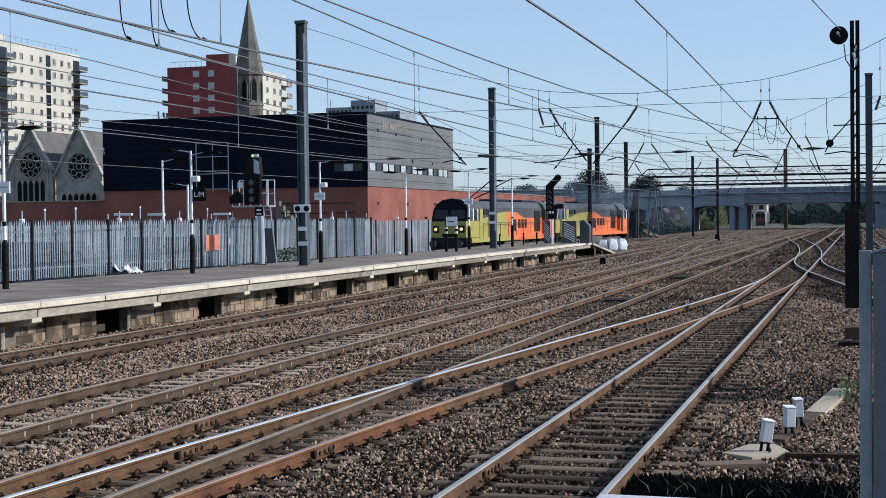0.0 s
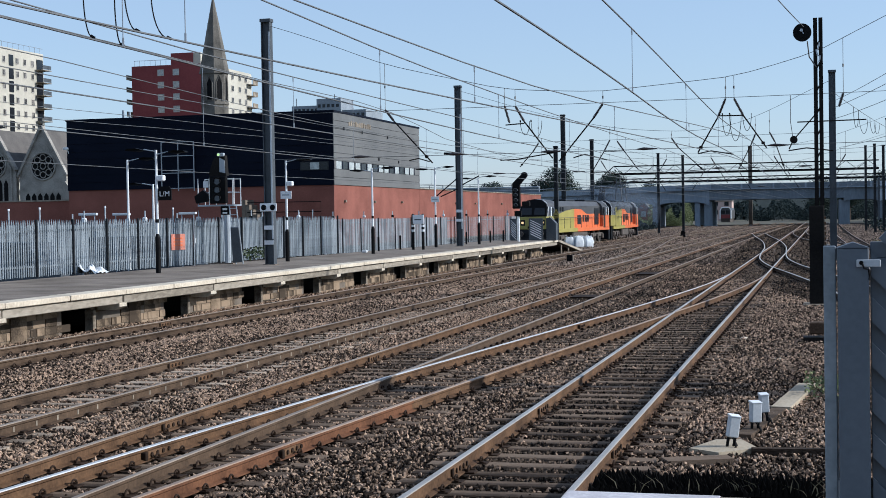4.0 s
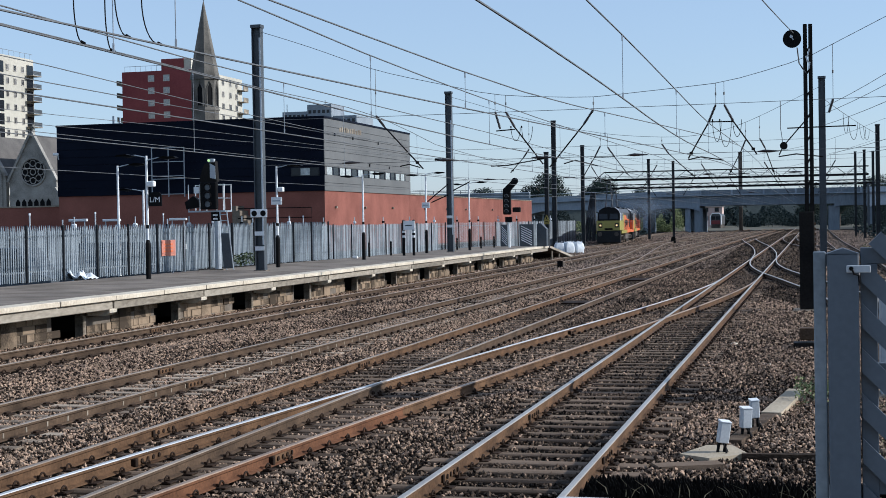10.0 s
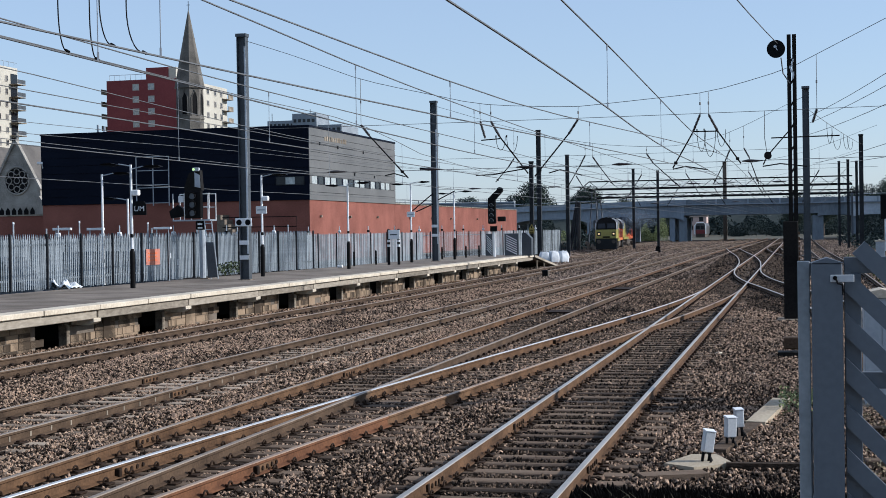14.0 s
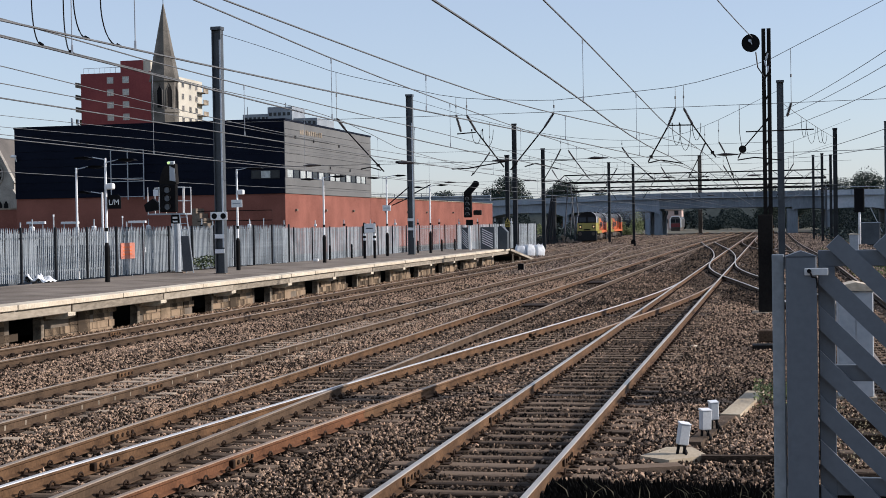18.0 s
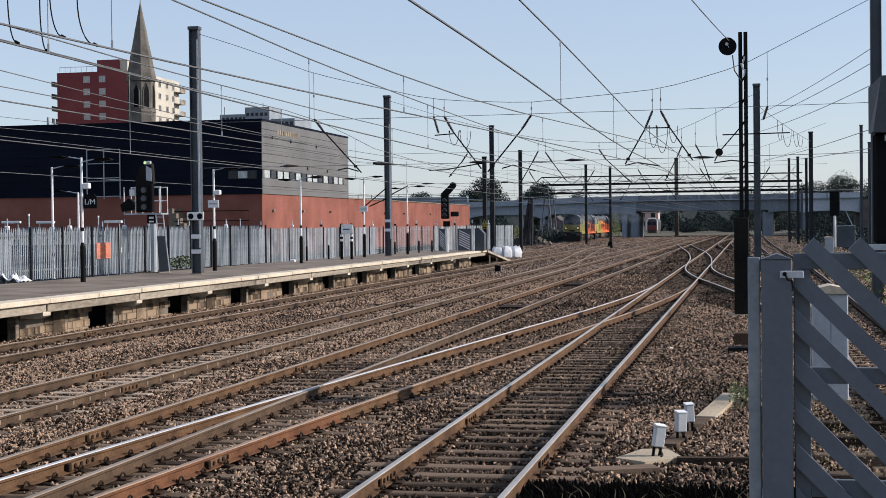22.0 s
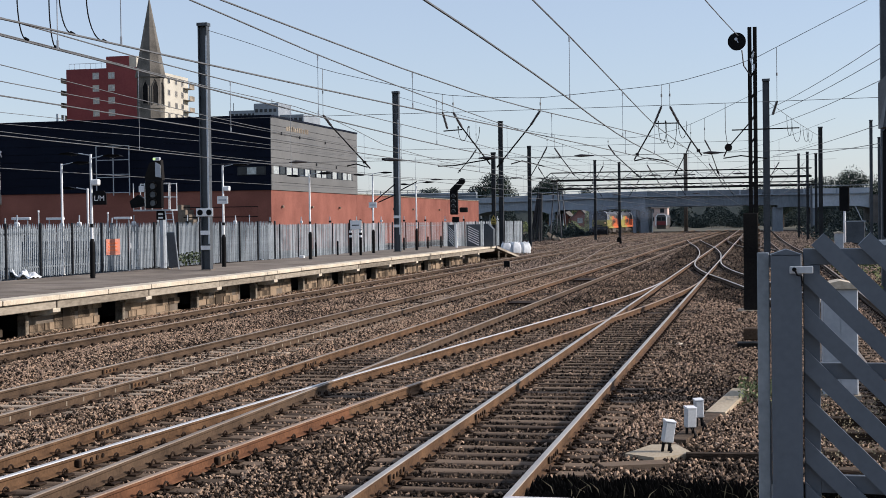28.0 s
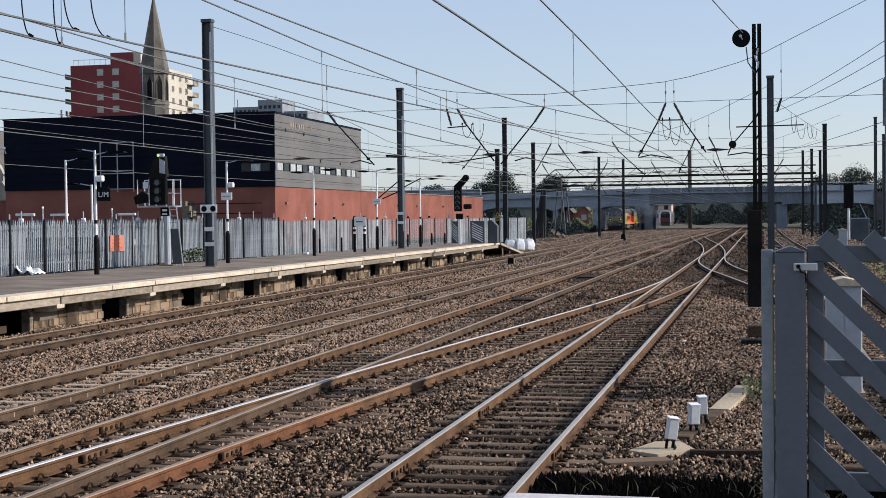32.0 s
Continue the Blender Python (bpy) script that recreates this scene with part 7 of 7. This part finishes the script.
def trespass_panels():
    t = thing("trespass_guard", "black rubber anti trespass panels with jagged points", "trespass guard", (0, 0, 0.8))
    base = B()
    nx, ny, dx, dy = 14, 6, 0.035, 0.1
    low = [[base.verts.new((-0.245 + i * dx, j * dy, 0.05)) for j in range(ny + 1)] for i in range(nx + 1)]
    for i in range(nx):
        for j in range(ny):
            k = [low[i][j], low[i + 1][j], low[i + 1][j + 1], low[i][j + 1]]
            tip = base.verts.new((-0.245 + (i + 0.5) * dx + random.uniform(-0.012, 0.014), (j + 0.5) * dy, 0.105 + random.uniform(-0.02, 0.02)))
            for q in range(4):
                base.faces.new((k[q], k[(q + 1) % 4], tip))
    rim = [low[i][0] for i in range(nx + 1)] + [low[nx][j] for j in range(1, ny + 1)] + [low[i][ny] for i in range(nx - 1, -1, -1)] + [low[0][j] for j in range(ny - 1, 0, -1)]
    foot = [base.verts.new((v.co.x, v.co.y, 0)) for v in rim]
    for q in range(len(rim)):
        base.faces.new((rim[q], rim[(q + 1) % len(rim)], foot[(q + 1) % len(rim)], foot[q]))
    me = mesh_of("panel", base, M["rubber"])
    for i in range(5):
        o = part("panel", me, None, t)
        o.matrix_basis = pose(-1.25 + i * 0.49, 8.98 + 0.02 * (i % 2), 0, 0, 0, 0.5 * (-1) ** i)


trespass_panels()


def marker_box(x, y, w, h, leg, turn, lean):
    t = thing("trackside_marker", "white topped trackside box on dark legs", "equipment box", (x, y, -0.2), turn, "trackside boxes")
    t.matrix_basis = pose(x, y, -0.2, 0, lean, turn)
    # body greyer than its white lid, the front's shade put into the paint
    bm = B()
    box(bm, -w / 2, -0.055, leg, w / 2, 0.055, leg + h, bevel=0.01)
    b = part("body", bm, M["gate_light"], t)
    bm = B()
    prism(bm, [(-w / 2 - 0.004, -0.06, leg + h), (-w / 2 - 0.004, 0.06, leg + h), (-w / 2 - 0.004, 0.06, leg + h + 0.025), (-w / 2 - 0.004, -0.06, leg + h + 0.008)], (0, 0, 0), (w + 0.008, 0, 0))
    part("lid", bm, M["white"], b)
    for s in (-1, 1):
        bm = B()
        tube(bm, [(s * w * 0.32, 0, 0), (s * w * 0.32, 0, leg)], 0.018, 6)
        part("leg", bm, M["black"], t)
    bm = B()
    tube(bm, [(0, -0.05, leg), (0.03, -0.1, leg * 0.5), (-0.04, -0.12, 0.0)], 0.014, 5)
    tube(bm, [(0.03, 0.05, leg), (0.09, 0.0, leg * 0.4), (0.1, -0.05, 0.0)], 0.014, 5)
    part("cable", bm, M["black"], t)


marker_box(-1.11, 16.8, 0.125, 0.245, 0.19, 24, 9)
marker_box(-0.88, 18.1, 0.13, 0.245, 0.18, 28, 2)
marker_box(-0.78, 18.75, 0.11, 0.225, 0.22, 20, -2)

sl = thing("concrete_slab", "pale three cornered concrete slab on the ballast", "slab")
bm = B()
prism(bm, [(-1.56, 16.6, -0.12), (-1.2, 16.35, -0.12), (-0.78, 16.75, -0.12), (-1.0, 17.35, -0.12), (-1.3, 17.3, -0.12)], (0, 0, 0), (0, 0, -0.1))
part("slab", bm, M["timber"], sl)
for k, (a, b, w, m) in enumerate((((-0.85, 16.66, -0.165), (0.6, 16.8, -0.165), 0.11, "sleeper"), ((-1.0, 17.6, -0.16), (-0.62, 20.2, -0.16), 0.2, "sleeper"), ((-0.62, 20.1, -0.15), (-0.3, 22.9, -0.15), 0.27, "timber"),
                                ((-1.75, 15.75, -0.17), (-1.05, 16.05, -0.17), 0.26, "sleeper"))):
    t = thing("trough_lid", "long cable trough cover on the ballast", "cable trough", group="cable troughs")
    bm = B()
    bar(bm, a, b, w, 0.12)
    part("cover", bm, M[m], t)

cb = thing("location_cabinet", "grey steel location cabinet with cream top", "cabinet", (1.2, 22.6, -0.2))
bm = B()
box(bm, -0.26, -0.3, 0.1, 0.26, 0.3, 1.72, bevel=0.015)
part("body", bm, M["cabinet"], cb)
bm = B()
prism(bm, [(-0.31, -0.36, 1.72), (-0.31, -0.36, 1.78), (0, -0.36, 1.85), (0.31, -0.36, 1.78), (0.31, -0.36, 1.72)], (0, 0, 0), (0, 0.72, 0))
part("roof", bm, M["coping"], cb, "cream weathered top")
bm = B()
box(bm, -0.24, -0.312, 0.2, -0.01, -0.3, 1.66)
box(bm, 0.01, -0.312, 0.2, 0.24, -0.3, 1.66)
part("door", bm, M["cabinet"], cb)
bm = B()
box(bm, -0.3, -0.35, -0.05, 0.3, 0.35, 0.1)
part("plinth", bm, M["concrete"], cb)
for i in range(5):
    t = thing("timber_baulk", "old timber baulk lying on the ballast", "timber", (1.6 + 0.1 * (i % 2), 14.2 + i * 1.35, -0.2), 3 * (-1) ** i, "timber baulks")
    bm = B()
    box(bm, -0.9, -0.12, 0, 0.9, 0.12, 0.14, bevel=0.012)
    part("baulk", bm, M["sleeper"], t)


def rear_signal():
    t = thing("railway_signal", "large black signal with deep hood seen from behind the gate", "railway signal", (2.58, 24, -0.2))
    bm = B()
    box(bm, -0.6, 0, 2.45, 0.6, 0.12, 4.25, bevel=0.05)
    b = part("backboard", bm, M["black"], t)
    bm = B()
    prism(bm, [(-0.62, -0.25, 4.25), (-0.66, 0.15, 4.25), (-0.66, 0.15, 5.0), (-0.5, -0.35, 5.15)], (0, 0, 0), (1.2, 0, 0))
    part("hood", bm, M["mast"], b)
    bm = B()
    tube(bm, [(0, 0.1, 0), (0, 0.1, 2.5)], 0.1, 10)
    part("post", bm, M["steel"], t)
    bm = B()
    box(bm, -0.42, -0.02, 4.12, 0.4, 0.0, 4.22)
    part("label_strip", bm, M["white"], b)
    bm = B()
    box(bm, -0.75, -0.3, 2.35, 0.7, 0.3, 2.43)
    part("stage", bm, M["steel"], t)


rear_signal()

fs = thing("railway_signal", "distant black signal on a pale post with stay", "railway signal", (8.55, 150, 0.5))
bm = B()
tube(bm, [(0, 0, -0.7), (0, 0, 3.0)], 0.13, 8)
part("post", bm, M["white"], fs)
bm = B()
box(bm, -0.5, -0.2, 2.6, 0.5, 0.2, 5.1, bevel=0.08)
part("signal_head", bm, M["black"], fs)
bm = B()
bar(bm, (0.3, 0, 4.8), (2.2, 0, 0.6), 0.08, 0.08)
part("stay", bm, M["steel"], fs)
cb2 = copy_thing(cb, pose(4.9, 92, -0.2))
cb3 = thing("relay_cabinet", "dark grey relay cabinet beside the far tracks", "cabinet", (9.55, 149, -0.2))
bm = B()
box(bm, -0.9, -0.6, 0, 0.9, 0.6, 2.2, bevel=0.05)
part("body", bm, M["mast"], cb3)
bm = B()
box(bm, -0.95, -0.65, 2.2, 0.95, 0.65, 2.28)
part("lid", bm, M["steel"], cb3)

# anchored wires on the near side
for i, (a, b) in enumerate((((0.58, 79, 8.48), (4.1, 50.6, 8.5)), ((0.55, 79, 8.11), (4.1, 50.6, 8.0)), ((0.43, 79, 7.47), (4.1, 50.6, 7.25)), ((1.05, 107, 7.13), (4.1, 50.6, 5.75)), ((1.05, 107, 7.05), (4.1, 50.6, 5.1)))):
    t = thing("stay_wire", "anchored stay wire between two masts", "overhead wire", group="stay wires")
    bm = B()
    tube(bm, sag(a, b, 0.12, 6), 0.013, 5)
    part("strand", bm, M["wire"], t)

# jumper loops above the far tracks, hung from a feeder
fd = thing("feeder_wire", "feeder wire crossing high over the tracks", "overhead wire")
bm = B()
tube(bm, [(-19, 24, 7.75), (-8, 24, 7.75), (4, 24, 7.9)], 0.014, 5)
part("strand", bm, M["wire"], fd)
# jumper loops
for i, (x, z, dx) in enumerate(((-13.26, 6.11, -0.17), (-12.65, 5.93, -0.13), (-12.33, 6.18, -0.25), (-11.69, 6.01, -0.34))):
    t = thing("jumper_cable", "black hanging jumper cable with a clamp", "cable", group="jumper cables")
    bm = B()
    tube(bm, [(x + dx, 24, 7.76), *[(x + dx * math.cos(q), 24, z + 0.85 - 0.85 * math.sin(q)) for q in np.linspace(0, math.pi / 2, 9)]], 0.013, 6)
    part("cable", bm, M["black"], t)
    bm = B()
    tube(bm, [(x - 0.03, 24, z + 0.03), (x + 0.05, 24, z - 0.02)], 0.026, 6, 0.03)
    part("clamp", bm, M["black"], t)

# yellow warning sign on the far mast, and equipment masts by it
ws = thing("warning_sign", "dull yellow triangular warning sign on a mast", "sign", (-19.99, 107.28, 2.45))
ws.scale = (0.72, 0.72, 0.72)
bm = B()
prism(bm, [(-0.3, 0, 0.28), (0, 0, 0.8), (0.3, 0, 0.28)], (0, 0, 0), (0, 0.03, 0))
box(bm, -0.29, 0, -0.2, 0.29, 0.03, 0.24)
sg = part("board", bm, M["yellow_sign"], ws)
for a, b, c, d in ((-0.2, -0.12, 0.2, -0.04), (-0.2, 0.06, 0.16, 0.12), (-0.05, 0.36, 0.05, 0.6)):
    bm = B()
    box(bm, a, -0.008, b, c, 0, d)
    part("text_bar", bm, M["black"], sg)
bm = B()
box(bm, -0.2, 0.03, -0.15, 0.2, 0.1, 0.6)
part("bracket", bm, M["mast_dark"], ws)
tr = thing("stacked_poles", "leaning grey steel poles beside the siding", "steel poles", (-29.2, 184, -0.2))
for xa, xb in ((-0.2, 0.9), (0.15, 1.0), (0.6, 1.15), (1.0, 1.2), (1.25, 1.35)):
    bm = B()
    tube(bm, [(xa, random.uniform(-0.5, 0.5), 0), (xb, 0.2, 6.3)], 0.14, 6)
    part("pole", bm, M["mast_mid"], tr)
rb = thing("rubble", "pale rubble heap by the poles", "rubble", (-26.5, 183, -0.2))
bm = B()
for k in range(9):
    m = pose(random.uniform(-1, 1.2), random.uniform(-0.4, 0.4), 0.1 + random.uniform(0, 0.9) * (k / 9), random.uniform(0, 90), random.uniform(0, 90), random.uniform(0, 90))
    box(bm, -0.3, -0.2, -0.12, 0.3, 0.2, 0.12, m)
part("lump", bm, M["concrete"], rb)

# white paint marks on the web of one rail, and fishplates at the joints
pm = thing("rail_marking", "row of small white paint marks on a rail web", "marking")
bm = B()
box(bm, 0, -0.018, -0.14, 0.004, 0.018, -0.06)
MARK = mesh_of("paint_mark", bm, M["concrete"])
for y in sleeper_rows(14, 36):
    if random.random() < 0.85:
        o = part("paint_mark", MARK, None, pm)
        o.matrix_basis = pose(T2 + GAUGE / 2 + 0.0125, y + 0.28, 0) @ pose(0, 0, 0, random.uniform(-4, 4))
for fn, s, y in ((crossover_near, 1, 15.6), (crossover_near, -1, 15.2), (track3, -1, 17.3), (track3, -1, 26.0), (track5, -1, 14.8), (track5, -1, 19.5), (track2, 1, 22.5), (track2, -1, 24.5), (track3, 1, 24.0), (crossover_near, -1, 34), (track5, 1, 16.2), (track1, -1, 34.0)):
    t = thing("rail_joint", "rusty bolted fishplate joint on a rail", "rail joint", (fn(y) + s * GAUGE / 2, y, 0), 0, "rail joints")
    bm = B()
    box(bm, -0.034, -0.3, -0.135, 0.034, 0.3, -0.048, bevel=0.006)
    part("fishplate", bm, M["rail"], t)
    for k in range(4):
        bm = B()
        disc(bm, (0.034, -0.22 + k * 0.147, -0.09), (1, 0, 0), 0.028, 0.03, 8)
        part("bolt", bm, M["clip"], t)
    bm = B()
    box(bm, -0.04, -0.37, -0.15, 0.04, -0.31, -0.05, bevel=0.008)
    part("end_clamp", bm, M["clip"], t)

# two thin dark slabs laid flat between the rails
for x, y, w in ((T3, 46.5, 0.55), (T3, 64.0, 1.0)):
    t = thing("track_board", "thin dark slab lying flat between the rails", "board", (x, y, -0.15), 2, "track boards")
    bm = B()
    box(bm, -0.42, -w, 0, 0.42, w, 0.05, bevel=0.01)
    part("board", bm, M["clip"], t)
for x, y in ((-10.8, 78.3), (-1.75, 31.5), (-0.9, 27.2)):
    t = thing("loose_stone", "pale loose stone lying on the ballast", "stone", (x, y, -0.16), 30, "loose stones")
    bm = B()
    bmesh.ops.create_icosphere(bm, subdivisions=1, radius=0.07)
    for v in bm.verts:
        v.co = Vector((v.co.x * 1.3, v.co.y, v.co.z * 0.7)) * (1 + 0.35 * noise.noise(v.co * 9 + Vector((x, y, 0))))
    part("lump", bm, M["coping"], t)

deck = thing("crossing_deck", "pale plank deck of a foot crossing behind the gate", "deck", (0.2, 12.2, -0.22))
for k in range(7):
    bm = B()
    box(bm, 0, k * 0.23, 0, 1.6, k * 0.23 + 0.21, 0.2 + random.uniform(-0.008, 0.008), bevel=0.008)
    part("plank", bm, M["timber"], deck)

FEED = sag((0.4, 79, 9.0), (5.1, 123, 9.3), 0.1, 24)
for k, n, d in ((7, 2, 1.2), (9, 4, 1.35), (14, 3, 1.0), (16, 3, 0.9)):
    t = thing("jumper_cable", "thin looped jumper cable hung from the feeder", "cable", group="jumper cables")
    a, b = FEED[k], FEED[k + n]
    bm = B()
    tube(bm, [a.lerp(b, 0.5 - 0.5 * math.cos(q)) - Vector((0, 0, d * math.sin(q))) for q in np.linspace(0, math.pi, 15)], 0.016, 5)
    part("cable", bm, M["black"], t)
t = thing("feeder_wire", "feeder wire between the far masts", "overhead wire")
bm = B()
tube(bm, FEED, 0.016, 5)
part("strand", bm, M["wire"], t)

# small dark marker between the far tracks
gs = thing("ground_signal", "small black ground signal between the far tracks", "railway signal", (-15.1, 156.8, -0.2))
bm = B()
box(bm, -0.28, -0.15, 0.0, 0.28, 0.15, 0.35, bevel=0.04)
part("base", bm, M["black"], gs)
bm = B()
disc(bm, (0, -0.05, 0.5), (0, 1, 0), 0.26, 0.12, 16)
part("disc", bm, M["black"], gs)

# dry stalks before the trespass panels
rg = np.random.default_rng(31)
vs, fs = [], []
for k in range(60):
    p = Vector((rg.uniform(-1.3, 0.5), rg.uniform(8.96, 9.15), 0.82))
    d = Vector((rg.normal() * 0.05, 0, rg.uniform(0.06, 0.16)))
    s = Vector((0.0012, 0, 0))
    vs += [p - s, p + s, p + d * 0.6 + s, p + d * 0.6 - s + Vector((0.01, 0, 0)), p + d + Vector((d.x * 0.8, 0, -0.01))]
    fs += [(5 * k, 5 * k + 1, 5 * k + 2, 5 * k + 3), (5 * k + 3, 5 * k + 2, 5 * k + 4, 5 * k + 4)]
me = bpy.data.meshes.new("dry_stalks")
me.from_pydata([tuple(v) for v in vs], [], [f if f[2] != f[3] else f[:3] for f in fs])
me.materials.append(M["straw"])
tagged(new("dry_stalks", me), "thin dry grass stalks before the black panels", "grass", kind="stuff")

# small jumper loops under the registration bars over the near lines
for x, w, d in ((-3.45, 0.3, 0.75), (-3.2, 0.4, 0.95), (-2.75, 0.3, 0.6), (-10.7, 0.35, 0.5), (-10.3, 0.4, 0.6)):
    t = thing("jumper_cable", "thin looped jumper cable below the insulated arms", "cable", group="jumper cables")
    bm = B()
    tube(bm, [(x + w * (0.5 - 0.5 * math.cos(q)), 50.6, 6.04 - d * math.sin(q)) for q in np.linspace(0, math.pi, 13)], 0.011, 5)
    part("cable", bm, M["black"], t)
    bm = B()
    box(bm, x - 0.02, 50.57, 6.0, x + 0.02, 50.63, 6.08)
    part("clamp", bm, M["mast_dark"], t)


# ---------------------------------------------------------------- exhaust
def thin_smoke():
    """A nearly clear grey blue veil; many of them behind one another make the haze."""
    m = bpy.data.materials.new("thin smoke")
    m.use_nodes = True
    n, l = m.node_tree.nodes, m.node_tree.links
    tc, tx = n.new("ShaderNodeTexCoord"), n.new("ShaderNodeTexNoise")
    tx.inputs["Scale"].default_value = 0.35
    tx.inputs["Detail"].default_value = 4
    l.new(tc.outputs["Object"], tx.inputs["Vector"])
    k = n.new("ShaderNodeMath")
    k.operation = "MULTIPLY"
    k.inputs[1].default_value = 0.17
    l.new(tx.outputs["Fac"], k.inputs[0])
    clear, grey, mix = n.new("ShaderNodeBsdfTransparent"), n.new("ShaderNodeBsdfDiffuse"), n.new("ShaderNodeMixShader")
    grey.inputs["Color"].default_value = (0.13, 0.155, 0.195, 1)
    l.new(k.outputs[0], mix.inputs["Fac"])
    l.new(clear.outputs[0], mix.inputs[1])
    l.new(grey.outputs[0], mix.inputs[2])
    l.new(mix.outputs[0], n["Material Output"].inputs["Surface"])
    return m


SMOKE_M = thin_smoke()


def smoke(label, wide, deep, high, seed):
    """A drifting puff of nested lumpy veils."""
    t = thing("exhaust_smoke", label, "smoke", group="exhaust smoke")
    for k in range(3):
        bm = B()
        bmesh.ops.create_icosphere(bm, subdivisions=3, radius=1.0)
        f = 1.0 - 0.25 * k
        for v in bm.verts:
            w = 1.0 + 0.5 * noise.noise(v.co * 1.4 + Vector((seed, k * 0.4, 0)))
            v.co = Vector((v.co.x * wide, v.co.y * deep, v.co.z * high)) * (f * w)
        part("puff", bm, SMOKE_M, t, smooth=True)
    return t


SMOKE = smoke("thin blue grey exhaust haze drifting from the locomotives", 4.2, 7.0, 1.7, 5.0)

LOW_SMOKE = smoke("low grey exhaust haze hanging over the siding", 2.9, 4.0, 1.9, 11.0)

# ---------------------------------------------------------------- what moves
LOCO_LEN = 21.8
ALONG = [(0, 84.5), (1, 91.8), (3, 106.0), (5, 119.2), (7, 131.0), (9, 141.0), (12, 155.0), (14.5, 165.5), (17, 175.8), (20, 188.5), (24, 205.5), (28, 222.5), (32, 240.0)]


def loco_pose(y):
    a, b = Vector((siding(y), y, 0)), Vector((siding(y + LOCO_LEN), y + LOCO_LEN, 0))
    d = b - a
    return pose(a.x, a.y, 0, 0, 0, math.degrees(math.atan2(-d.x, d.y)))


def motions():
    ys = curve_fn(ALONG)
    ts = sorted({t for t, _ in ALONG} | {0.5 * k for k in range(65)})
    walk(LOCO_A, [(t, loco_pose(ys(t))) for t in ts])
    walk(LOCO_B, [(t, loco_pose(ys(t) + LOCO_LEN)) for t in ts])
    # the exhaust hangs over the leading engine and spreads ahead of it under the bridge
    drift = curve_fn([(0, 118), (3, 132), (9, 168), (17, 214), (22, 245), (26, 258), (32, 262)])
    walk(SMOKE, [(t, pose(siding(drift(t)) + 0.05 * t, drift(t), 3.9 - 0.02 * t)) for t in ts])
    # a lower puff hangs over the track and the rear engine runs through it
    low = curve_fn([(0, 162), (9, 191), (17, 195), (22, 197), (28, 214), (32, 230)])
    walk(LOW_SMOKE, [(t, pose(siding(low(t)) + 0.4, low(t), 2.5)) for t in ts])


motions()
